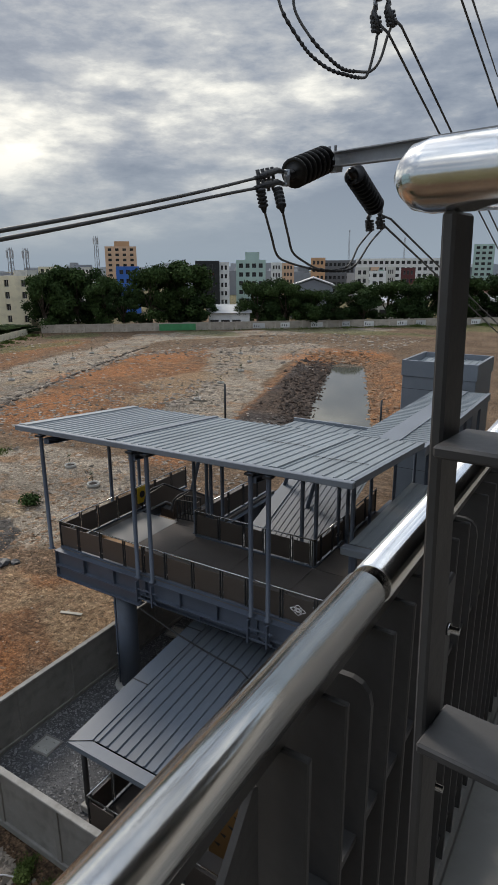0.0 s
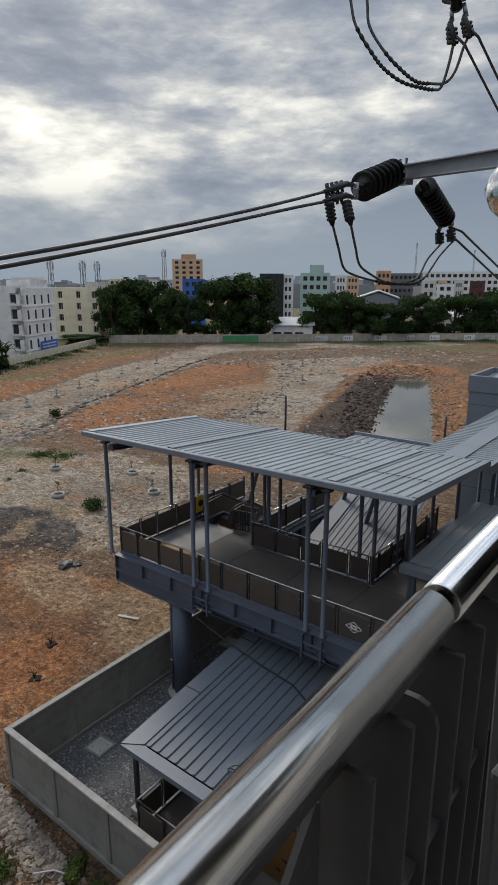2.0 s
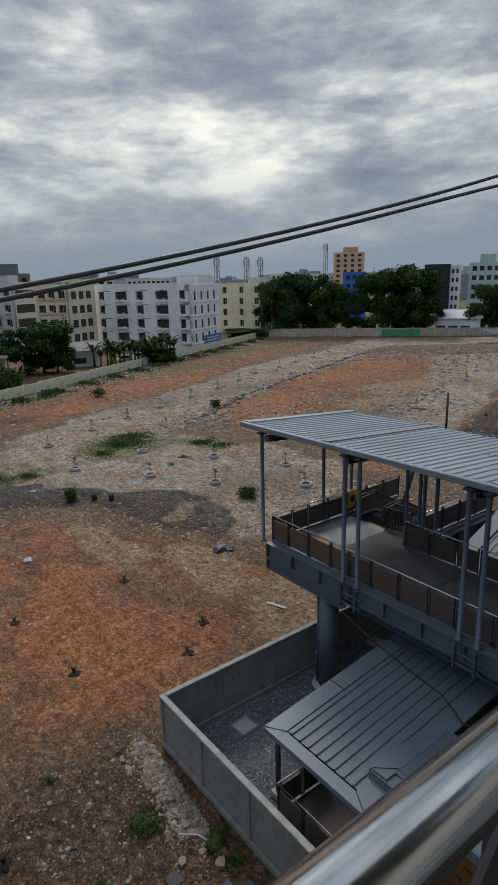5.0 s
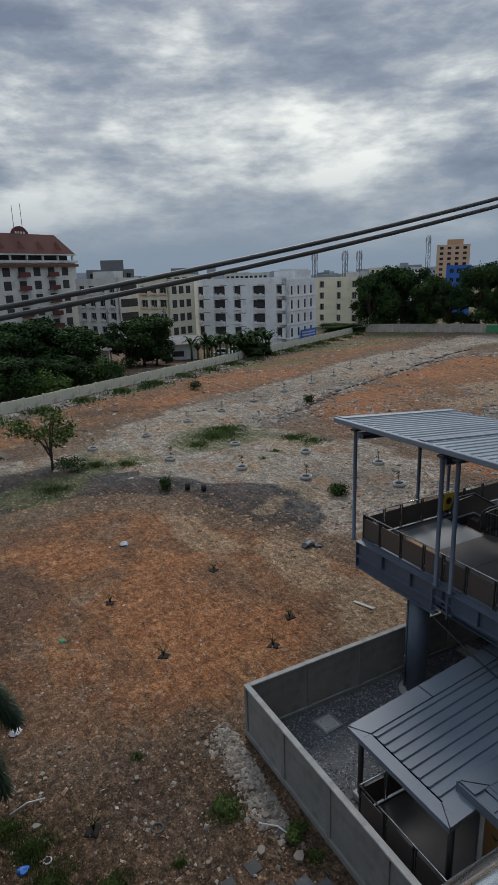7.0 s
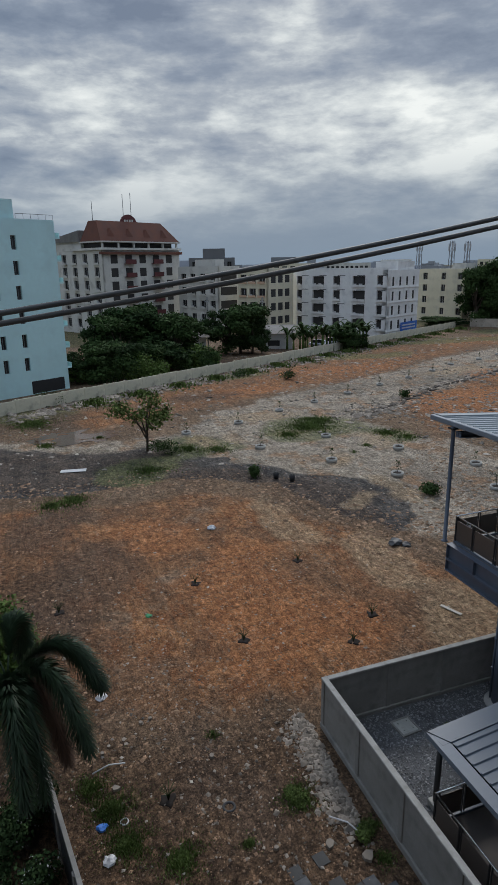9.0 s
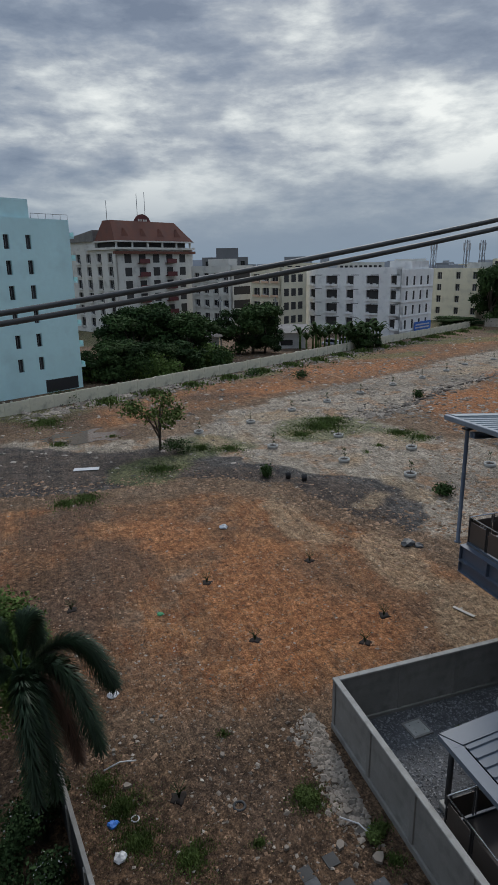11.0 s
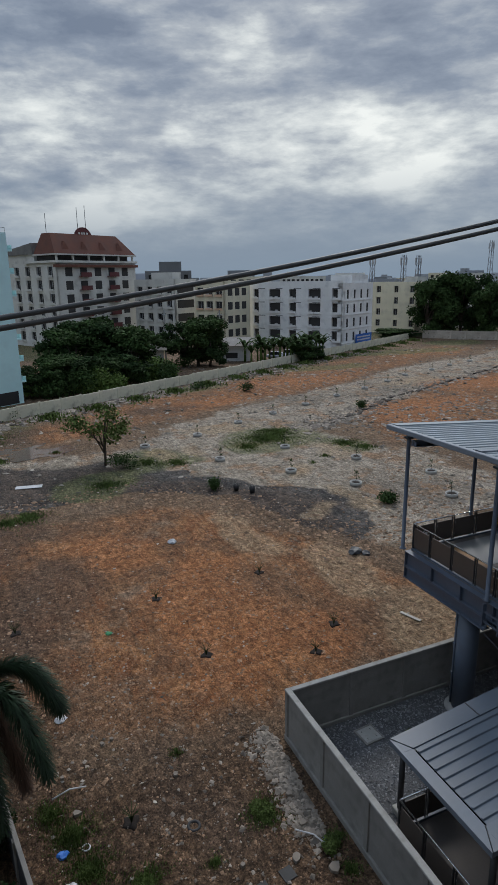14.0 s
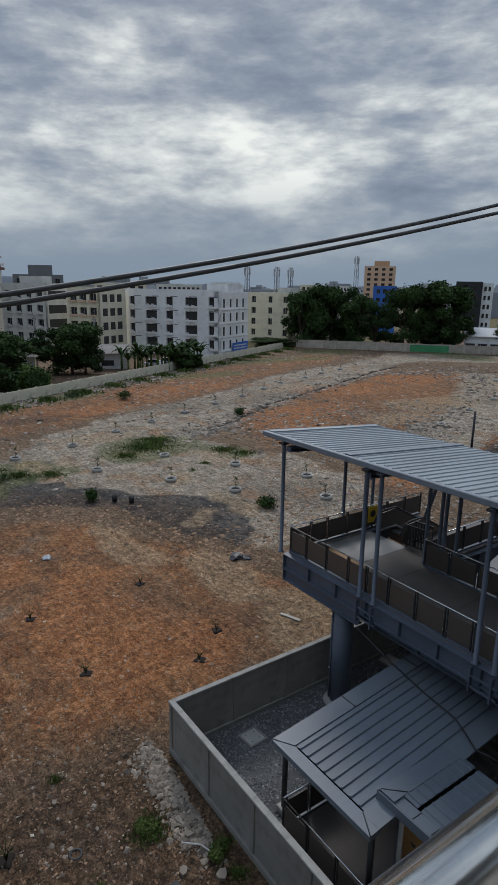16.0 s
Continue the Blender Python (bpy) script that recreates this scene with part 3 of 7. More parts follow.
    nt.links.new(lift.outputs[0], bp.inputs["Height"])
    nt.links.new(bp.outputs[0], b.inputs["Normal"])
    return m


M["earth"] = ground_material()
gm.materials.append(M["earth"])
ground = tagged(new("ground", gm), "bare orange clay and broken concrete of a cleared lot", "ground", kind="structure")


def water_material():
    m = bpy.data.materials.new("pond_water")
    m.use_nodes = True
    b = m.node_tree.nodes["Principled BSDF"]
    b.inputs["Base Color"].default_value = (0.11, 0.11, 0.095, 1)
    b.inputs["Roughness"].default_value = 0.04
    b.inputs["IOR"].default_value = 1.33
    n = m.node_tree.nodes.new("ShaderNodeTexNoise")
    n.inputs["Scale"].default_value = 2.5
    bp = m.node_tree.nodes.new("ShaderNodeBump")
    bp.inputs["Strength"].default_value, bp.inputs["Distance"].default_value = 0.02, 0.02
    m.node_tree.links.new(n.outputs[0], bp.inputs["Height"])
    m.node_tree.links.new(bp.outputs[0], b.inputs["Normal"])
    return m


M["water"] = water_material()
M["muddy"] = mat("muddy_water", (0.12, 0.065, 0.035), 0.12, 0, 0.2, 0.6, 10, 0.01)
bm = bmesh.new()
bmesh.ops.create_circle(bm, cap_ends=True, segments=48, radius=1)
d_ = POND_B - POND_A
water = part("water", bm, M["water"])
water.matrix_basis = Matrix.Translation((*((POND_A + POND_B) / 2), -1.25)) @ Matrix.Rotation(math.atan2(d_[1], d_[0]), 4, 'Z') @ Matrix.Diagonal((40, 13, 1, 1))
tagged(water, "still grey pond water in a dug basin", "water", kind="structure")

# ---- compound: concrete panel wall round a gravel yard ----
WX, WY, WH = -16.4, 8.05, 2.0


def panel_wall(name, p0, p1, h, pitch, label):
    p0, p1 = Vector(p0), Vector(p1)
    L = (p1 - p0).length
    n = max(1, round(L / pitch))
    s = L / n
    root = thing(name, label, "wall", Matrix.Translation(p0) @ Matrix.Rotation(math.atan2(p1.y - p0.y, p1.x - p0.x), 4, 'Z'), kind="structure")
    bm = bmesh.new()
    box(bm, (0.09, -0.04, 0.18), (s - 0.09, 0.04, h - 0.09))
    slab = mesh_of("wall_panel", bm, M["concrete"])
    bm = bmesh.new()
    box(bm, (-0.09, -0.085, -0.3), (0.09, 0.085, h - 0.08), 0.012)
    post = mesh_of("post", bm, M["concrete"])
    for k in range(n + 1):
        part("post", post, None, root, at=Matrix.Translation((k * s, 0, 0)))
        if k < n:
            part("wall_panel", slab, None, root, at=Matrix.Translation((k * s, 0, 0)))
    boxes("coping", M["coping"], root, ((-0.10, -0.10, h - 0.078), (L + 0.10, 0.10, h)), bevel=0.015)
    boxes("plinth", M["concrete"], root, ((-0.1, -0.11, -0.3), (L + 0.1, 0.11, 0.178)), bevel=0.015)
    return root


panel_wall("wall_front", (WX, WY, 0), (-2.0, WY, 0), WH, 2.25, "grey precast concrete panel wall with pale coping")
panel_wall("wall_back", (WX, WY + 0.2, 0), (WX, 34, 0), WH, 2.25, "grey precast concrete panel wall beside the clay lot")
boxes("gravel_yard", M["gravel"], None, ((WX + 0.1, WY + 0.1, -0.25), (-2, 36, 0.04)))
tagged(bpy.data.objects["gravel_yard"], "dark crushed stone yard inside the wall", "gravel", kind="structure")


def stones(name, n, place, size, material, label, flat=0.6, seed=1):
    """Loose stones joined into one mesh: squashed, jittered octahedra and boxes."""
    r = random.Random(seed)
    base = [(1, 0, 0), (-1, 0, 0), (0, 1, 0), (0, -1, 0), (0, 0, 1), (0, 0, -1)]
    tri = [(0, 2, 4), (2, 1, 4), (1, 3, 4), (3, 0, 4), (2, 0, 5), (1, 2, 5), (3, 1, 5), (0, 3, 5)]
    vs, fs = [], []
    for _ in range(n):
        x, y, z, k = place(r)
        s = size[0] + (size[1] - size[0]) * r.random() ** 5
        s *= k
        a = r.uniform(0, 6.28)
        ca, sa_ = math.cos(a), math.sin(a)
        sx, sy, sz = s * r.uniform(0.6, 1.3), s * r.uniform(0.6, 1.3), s * flat * r.uniform(0.5, 1.1)
        o = len(vs)
        for bx, by, bz in base:
            qx, qy, qz = bx * sx + r.uniform(-.3, .3) * s, by * sy + r.uniform(-.3, .3) * s, bz * sz + r.uniform(-.2, .2) * s * flat
            vs.append((x + qx * ca - qy * sa_, y + qx * sa_ + qy * ca, z + qz + sz * 0.25))
        fs += [(o + i, o + j, o + k2) for i, j, k2 in tri]
    me = bpy.data.meshes.new(name)
    me.from_pydata(vs, [], fs)
    me.materials.append(material)
    return tagged(new(name, me), label, "stones", kind="stuff")


GXL, GYL, GZL = gx.tolist(), gy.tolist(), GZ.tolist()


def cell(v, x):
    lo, hi = 0, len(v) - 1
    while hi - lo > 1:
        m = (lo + hi) // 2
        if v[m] <= x:
            lo = m
        else:
            hi = m
    return lo, (x - v[lo]) / (v[hi] - v[lo])


def gz(x, y):
    """The ground's height at a place, between the corners of its cell."""
    i, a = cell(GXL, x)
    j, b = cell(GYL, y)
    return (GZL[j][i] * (1 - a) + GZL[j][i + 1] * a) * (1 - b) + (GZL[j + 1][i] * (1 - a) + GZL[j + 1][i + 1] * a) * b


stones("gravel_stones", 26000, lambda r: (r.uniform(WX + 0.15, -9.0), r.uniform(WY + 0.15, 24), 0.045, 1), (0.026, 0.06), M["chip"], "dark crushed stones covering the yard", 0.7, 2)

for cx, cy, w in ((-15.35, 10.68, 0.33), (-15.78, 18.2, 0.33)):
    c = thing("manhole_cover", "square pale concrete drain cover set in dark gravel", "drain cover", pose(cx, cy, 0.05, 0, 0, 4), group="drain covers in the yard")
    boxes("frame", M["concrete"], c, ((-w - 0.06, -w - 0.06, -0.1), (w + 0.06, -w, 0.04)), ((-w - 0.06, w, -0.1), (w + 0.06, w + 0.06, 0.04)), ((-w - 0.06, -w, -0.1), (-w, w, 0.04)), ((w, -w, -0.1), (w + 0.06, w, 0.04)))
    boxes("lid", M["pad"], c, ((-w + 0.01, -w + 0.01, -0.08), (w - 0.01, w - 0.01, 0.045)), bevel=0.01)
    for i in (-1, 1):
        for j in (-1, 1):
            boxes("lifting_slot", M["dark"], c, ((i * 0.18 - 0.03, j * 0.18 - 0.012, 0.04), (i * 0.18 + 0.03, j * 0.18 + 0.012, 0.049)))

# ---- elevated deck ----
DX0, DX1, DY0, DZ = -18.12, -5.2, 14.25, 5.22


def ibeam(bm, a, b, z0, z1, w, axis='x', stiff=1.5):
    """A steel I-beam along x (a..b at y = w centre) or along y."""
    c, hw = w, 0.15
    spans = ((z0, z0 + 0.03, hw), (z1 - 0.03, z1, hw), (z0 + 0.03, z1 - 0.03, 0.012))
    for q0, q1, t in spans:
        if axis == 'x':
            box(bm, (a, c - t, q0), (b, c + t, q1))
        else:
            box(bm, (c - t, a, q0), (c + t, b, q1))
    n = int((b - a) / stiff)
    for k in range(n + 1):
        p = a + 0.03 + k * (b - a - 0.06) / max(n, 1)
        if axis == 'x':
            box(bm, (p - 0.01, c - hw + 0.01, z0 + 0.03), (p + 0.01, c + hw - 0.01, z1 - 0.03))
        else:
            box(bm, (c - hw + 0.01, p - 0.01, z0 + 0.03), (c + hw - 0.01, p + 0.01, z1 - 0.03))


deck = thing("elevated_deck", "elevated grey steel footbridge deck on a round pier", "footbridge", kind="structure")
bm = bmesh.new()
ibeam(bm, DX0, 0.0, DZ - 0.62, DZ, DY0 - 0.1)
part("front_girder", bm, M["steel"], deck)
bm = bmesh.new()
ibeam(bm, DX0, -13.9, DZ - 1.1, DZ - 0.64, DY0 - 0.1, stiff=4.5)
part("bracket_beam", bm, M["steel"], deck)
bm = bmesh.new()
ibeam(bm, DY0 + 0.06, 22.0, DZ - 0.62, DZ - 0.02, DX0 + 0.12, 'y')
part("end_girder", bm, M["steel"], deck)
for gxp in (-14.05, -8.9):
    bm = bmesh.new()
    ibeam(bm, DY0 + 0.06, 26.0, DZ - 1.05, DZ - 0.1, gxp, 'y')
    part("cross_girder", bm, M["steel"], deck)
bm = bmesh.new()
ibeam(bm, -13.9, -9.05, DZ - 0.7, DZ - 0.1, 17.95)
part("opening_girder", bm, M["steel"], deck)
bm = bmesh.new()
ibeam(bm, -13.85, 0.0, DZ - 1.1, DZ - 0.64, DY0 + 0.25, stiff=2.0)
part("second_girder", bm, M["steel"], deck)
# floor slabs, with the stair opening left free
tiles = []
for xa, xb, ya, yb in ((DX0 + 0.06, -14.1, DY0, 15.98), (DX0 + 0.06, -14.1, 16.0, 18.4), (-16.0, -14.1, 18.42, 24), (-14.08, -11.5, DY0, 17.8), (-11.48, -9.0, DY0, 17.8), (-8.98, -6.4, DY0, 17.8), (-6.38, -3.8, DY0, 17.8), (-3.78, -0.2, DY0, 17.8), (-8.98, -6.4, 17.82, 24), (-6.38, -3.8, 17.82, 24)):
    boxes("floor_slab", M["floor"], deck, ((xa, ya, DZ - 0.08), (xb, yb, DZ + 0.02)))
boxes("landing_plate", M["plate"], deck, ((-17.75, 16.05, DZ + 0.021), (-15.75, 18.6, DZ + 0.03)))
boxes("tactile_strip", M["perforated"], deck, ((-17.6, 15.55, DZ + 0.021), (-15.4, 15.95, DZ + 0.032)))

pier = thing("pier", "round blue-grey steel pier carrying the deck", "column", pose(-15.12, 14.62, 0), kind="structure")
bm = bmesh.new()
spin(bm, [(0.38, 0.0), (0.38, DZ - 1.12)], (0, 0, 0), seg=32)
part("shaft", bm, M["steel"], pier)
bm = bmesh.new()
spin(bm, [(0.62, 0.0), (0.62, 0.12), (0.5, 0.14)], (0, 0, 0), seg=24)
part("footing", bm, M["pad"], pier)
bm = bmesh.new()
tube(bm, [(-0.33, -0.26, 0.1), (-0.33, -0.26, DZ - 1.2)], 0.04)
part("drain_pipe", bm, M["steel"], pier)
for z in (1.4, 2.6, 3.6):
    boxes("pipe_clamp", M["steel"], pier, ((-0.38, -0.32, z), (-0.28, -0.18, z + 0.05)))

# railings: bronze panels between flat posts under a stainless handrail
bm = bmesh.new()
box(bm, (-0.012, -0.03, 0.0), (0.012, 0.03, 1.06))
RAILPOST = mesh_of("post", bm, M["dark"])
bm = bmesh.new()
box(bm, (-0.03, -0.022, -0.02), (0.03, 0.022, 0.02), 0.005)
CLIP = mesh_of("clip", bm, M["inox"])
PANELS = {}


def railing(name, p0, p1, stops, label, emblem=()):
    """A railing from p0 to p1; stops: distances of the posts along it; emblem: panels with a lattice mark."""
    p0, p1 = Vector(p0), Vector(p1)
    L = (p1 - p0).length
    root = thing(name, label, "railing", Matrix.Translation(p0) @ Matrix.Rotation(math.atan2(p1.y - p0.y, p1.x - p0.x), 4, 'Z'), group="deck railings")
    bm = bmesh.new()
    tube(bm, [(-0.03, 0, 1.09), (L + 0.03, 0, 1.09)], 0.025, 10)
    part("handrail", bm, M["inox"], root, "brushed stainless handrail")
    boxes("kerb", M["steel"], root, ((0, -0.05, 0.0), (L, 0.05, 0.09)))
    for s in stops:
        for o in (-0.045, 0.045):
            part("post", RAILPOST, None, root, at=Matrix.Translation((min(max(s + o, 0.015), L - 0.015), 0, 0)))
    for k, (a, b) in enumerate(zip(stops, stops[1:])):
        w = round(b - a - 0.16, 2)
        if w < 0.1:
            continue
        if w not in PANELS:
            bm = bmesh.new()
            box(bm, (-w / 2, -0.012, 0.14), (w / 2, 0.012, 0.94), 0.004)
            PANELS[w] = mesh_of("panel", bm, M["bronze"])
        pn = part("panel", PANELS[w], None, root, at=Matrix.Translation(((a + b) / 2, 0, 0)))
        for sx in (-1, 1):
            for z in (0.3, 0.78):
                part("clip", CLIP, None, pn, at=Matrix.Translation((sx * (w / 2 + 0.012), 0, z)))
        if k in emblem:
            bm = bmesh.new()
            for face in (-1, 1):
                for u, v in ((-0.15, 0.0), (0.0, 0.1), (0.0, -0.1), (0.15, 0.0), (-0.0, 0.0)):
                    ring = [(u - 0.115, v), (u, v + 0.07), (u + 0.115, v), (u, v - 0.07)]
                    for (ax, az_), (bx, bz_) in zip(ring, ring[1:] + ring[:1]):
                        tube(bm, [(ax, face * 0.015, 0.54 + az_), (bx, face * 0.015, 0.54 + bz_)], 0.015, 4)
            part("emblem", bm, M["white"], pn, "white lattice mark of linked lozenges")
    return root


front = [0, 1.0, 2.15, 3.3, 4.2, 5.2, 6.35, 7.5, 8.45, 9.7, 10.85, 12.0, 13.2]
railing("deck_railing", (DX0 + 0.05, DY0 + 0.08, DZ), (DX0 + 13.3, DY0 + 0.08, DZ), front, "bronze panel railing with stainless handrail along the deck edge", (9,))
railing("deck_railing", (DX0 + 0.05, 22.2, DZ), (DX0 + 0.05, DY0 + 0.14, DZ), [0, 1.15, 2.3, 3.45, 3.6, 4.75, 5.9, 6.8, 7.8], "bronze panel railing with stainless handrail at the deck end", (7,))
railing("deck_railing", (-14.25, 17.85, DZ), (-9.05, 17.85, DZ), [0.0, 1.15, 2.3, 3.2, 3.35, 4.35, 5.15], "bronze panel railing beside the stair opening")
railing("deck_railing", (-9.0, 17.9, DZ), (-9.0, 24.0, DZ), [0.0, 0.5, 1.5, 2.6, 3.7, 4.8, 6.0], "bronze panel railing along the stair opening", (2,))
railing("deck_railing", (-14.3, 23.9, DZ), (-14.3, 17.95, DZ), [0.0, 1.2, 2.4, 3.6, 4.8, 5.9], "bronze panel railing between escalator and stair")

# columns of the deck roof, which rises a little along its length
ROOF_RISE = 0.017
COLS = [(-18.3, 14.05), (-13.9, 14.05), (-13.25, 14.05), (-9.28, 14.05), (-8.68, 14.05), (-18.25, 17.35), (-18.64, 19.15), (-18.31, 19.15), (-14.4, 18.05), (-13.9, 18.2), (-13.7, 18.2), (-13.05, 18.05), (-9.6, 18.05), (-9.05, 18.05), (-9.0, 19.9), (-8.75, 20.2), (-7.43, 17.4)]
bm = bmesh.new()
spin(bm, [(0.13, 0), (0.13, 0.02), (0.074, 0.03), (0.074, 4.35), (0.11, 4.45)], (0, 0, 0), seg=14)
COLM = mesh_of("roof_column", bm, M["steel"])
for x, y in COLS:
    c = tagged(new("roof_column", COLM), "slim round blue-grey steel column under the deck roof", "column", group="deck roof columns")
    c.location = (x, y, DZ + 0.02)
    c.scale.z = (9.78 + ROOF_RISE * (x + 19.45) - 0.078 * max(0, y - 14.15) - DZ) / 4.5
    boxes("head_plate", M["dark"], c, ((-0.14, -0.14, 4.38), (0.14, 0.14, 4.44)))
# hangers bolted to the girder beneath the column pairs
for x in (-13.5, -8.95):
    hgr = thing("bracket", "grey steel column bracket bolted on the girder", "bracket", pose(x, DY0 - 0.38, DZ - 0.85), group="girder brackets")
    for dx in (-0.38, 0.3):
        boxes("cleat", M["steel"], hgr, ((dx, -0.02, 0.0), (dx + 0.05, 0.14, 0.8)))
    for z in (0.15, 0.5):
        boxes("rung", M["steel"], hgr, ((-0.33, 0.02, z), (0.5, 0.06, z + 0.05)))


def ribbed(name, parent, x0, x1, y0, y1, z0, z1, pitch, material, rib=0.035, along='y', sheet=2.1):
    """Metal roof sheets with raised ribs, running along y from height z0 to z1, one object a sheet."""
    n = max(1, round((x1 - x0) / sheet))
    for k in range(n):
        a, b = x0 + k * (x1 - x0) / n, x0 + (k + 1) * (x1 - x0) / n
        bm = bmesh.new()
        m_ = max(1, round((b - a) / pitch))
        prof = []
        for i in range(m_):
            s = a + (b - a) * i / m_
            w = (b - a) / m_
            prof += [(s, 0.0), (s + w * 0.37, 0.0), (s + w * 0.44, rib), (s + w * 0.56, rib), (s + w * 0.63, 0.0)]
        prof.append((b - 0.004, 0.0))
        top, bot = [], []
        for y, z in ((y0, z0), (y1, z1)):
            top.append([bm.verts.new((s, y, z + q)) for s, q in prof])
            bot.append([bm.verts.new((s, y, z - 0.02)) for s, q in (prof[0], prof[-1])])
        for i in range(len(prof) - 1):
            bm.faces.new((top[0][i], top[0][i + 1], top[1][i + 1], top[1][i]))
        bm.faces.new((bot[0][0], bot[1][0], bot[1][1], bot[0][1]))
        bm.faces.new(top[0][::-1] + [bot[0][0], bot[0][1]])
        bm.faces.new(top[1] + [bot[1][1], bot[1][0]])
        bm.faces.new((top[0][0], top[1][0], bot[1][0], bot[0][0]))
        bm.faces.new((top[0][-1], bot[0][1], bot[1][1], top[1][-1]))
        if along == 'x':
            bmesh.ops.transform(bm, matrix=Matrix.Rotation(math.pi / 2, 4, 'Z'), verts=bm.verts)
        part(name, bm, material, parent)


RZ = 9.95
roof = thing("deck_roof", "blue-grey ribbed metal roof over the deck", "roof",
             Matrix.Translation((-19.45, 0, RZ)) @ Matrix.Rotation(-math.atan(ROOF_RISE), 4, 'Y') @ Matrix.Translation((19.45, 0, -RZ)), kind="structure")
ribbed("roof_sheet", roof, -19.45, -15.0, 14.15, 20.3, RZ, RZ - 0.48, 0.34, M["roofing"])
ribbed("roof_sheet", roof, -14.8, -8.75, 14.15, 20.3, RZ, RZ - 0.48, 0.34, M["roofing"])
ribbed("roof_sheet", roof, -8.5, -6.25, 14.15, 20.3, RZ, RZ - 0.48, 0.34, M["roofing"])
for xs_, ys_ in ((-8.76, 14.15), (-19.46, 14.15)):
    bm = bmesh.new()
    for v in box(bm, (xs_, ys_, 0.0), (xs_ + 0.28, 20.3, 0.05)):
        v.co.z += RZ - 0.48 * (v.co.y - 14.15) / 6.15
    part("flashing", bm, M["roofing"], roof)
for xs_, yc_ in ((-7.4, 16.1), (-9.9, 17.3)):
    bm = bmesh.new()
    for v in box(bm, (xs_ - 0.9, yc_, 0.03), (xs_ + 0.9, yc_ + 0.03, 0.04)):
        v.co.z += RZ - 0.48 * (v.co.y - 14.15) / 6.15
    part("lap_joint", bm, M["dark"], roof)
boxes("seam_cap", M["gutter"], roof, ((-15.02, 14.1, RZ - 0.06), (-14.78, 14.3, RZ + 0.05)))
bm = bmesh.new()
vs = box(bm, (-15.02, 14.1, -0.06), (-14.78, 20.35, 0.06))
for v in vs:
    v.co.z += RZ - 0.48 * (v.co.y - 14.15) / 6.15
part("seam_strip", bm, M["gutter"], roof)
boxes("fascia", M["gutter"], roof, ((-19.6, 13.95, RZ - 0.16), (-6.1, 14.13, RZ + 0.03)), bevel=0.02)
for xe in (-19.6, -6.24):
    bm = bmesh.new()
    vs = box(bm, (xe, 14.14, -0.16), (xe + 0.14, 20.4, 0.04))
    for v in vs:
        v.co.z += RZ - 0.48 * (v.co.y - 14.15) / 6.15
    part("verge", bm, M["gutter"], roof)
for yb in (14.6, 17.2, 20.0):
    boxes("purlin", M["steel"], roof, ((-19.3, yb - 0.06, RZ - 0.30 - 0.075 * (yb - 14.15)), (-6.4, yb + 0.06, RZ - 0.05 - 0.078 * (yb - 14.15) - 0.02)))
for x in (-18.05, -13.9, -9.25):
    bm = bmesh.new()
    ibeam(bm, 14.05, 20.0, -0.2, 0.0, x, 'y', 9)
    for v in bm.verts:
        v.co.z += RZ - 0.33 - 0.078 * (v.co.y - 14.15)
    part("rafter", bm, M["steel"], roof)

# roof going on to the lift tower
link = thing("walkway_roof", "ribbed grey metal roof of the covered walkway", "roof", kind="structure")
ribbed("roof_sheet", link, -12.2, -6.2, 20.75, 22.4, 9.35, 9.3, 0.42, M["roofing"])
ribbed("roof_sheet", link, 20.45, 31.9, 6.3, 8.9, 9.44, 9.40, 0.3, M["roofing"], along='x')
boxes("fascia", M["gutter"], link, ((-12.3, 22.42, 9.1), (-6.2, 22.52, 9.42)), ((-6.28, 20.7, 9.1), (-6.13, 32.0, 9.46)))
boxes("ridge_cap", M["gutter"], link, ((-8.0, 20.9, 9.445), (-7.2, 31.9, 9.49)))
for yy in (22.5, 25.5, 28.5, 31.5):
    for xx in (-8.7, -6.5):
        c = tagged(new("roof_column", COLM), "slim round steel column under the walkway roof", "column", group="walkway columns")
        c.location = (xx, yy, 4.68)
tower = thing("lift_tower", "grey clad lift tower with a flat parapet roof", "lift tower", pose(-8.9, 34.6, 0))
boxes("cladding", M["gutter"], tower, ((-2.0, -2.1, 0), (1.9, 1.9, 9.9)), bevel=0.03)
boxes("parapet", M["gutter"], tower, ((-2.05, -2.15, 9.9), (1.95, -2.0, 10.75)), ((-2.05, 1.8, 9.9), (1.95, 1.95, 10.75)), ((-2.05, -2.0, 9.9), (-1.9, 1.8, 10.75)), ((1.8, -2.0, 9.9), (1.95, 1.8, 10.75)))
ribbed("roof_sheet", tower, -1.88, 1.78, -1.95, 1.78, 10.2, 10.45, 0.4, M["roofing"])
for z in (2.2, 4.6, 7.0, 9.2):
    boxes("joint", M["dark"], tower, ((-2.004, -2.104, z), (1.904, -2.08, z + 0.02)))
for y0_, pos in ((20.9, (-14.6, 20.6, 9.4)), (0, (-9.0, 24.0, 8.7))):
    r_ = thing("lightning_rod", "dark upright steel rod on the roof edge", "rod", pose(*pos), group="roof rods")
    bm = bmesh.new()
    tube(bm, [(0, 0, 0), (0, 0, 1.55)], 0.045, 8)
    part("rod", bm, M["dark"], r_)
    boxes("foot_plate", M["dark"], r_, ((-0.1, -0.1, 0.0), (0.1, 0.1, 0.03)))

# ---- lower entrance canopies ----
lowroof = thing("entrance_canopy", "blue-grey ribbed metal canopy over the entrance stair", "canopy", kind="structure")
LX0, LX1, LY0, LY1, LZ0, LZ1 = -12.5, -8.55, 9.3, 19.0, 2.62, 3.72


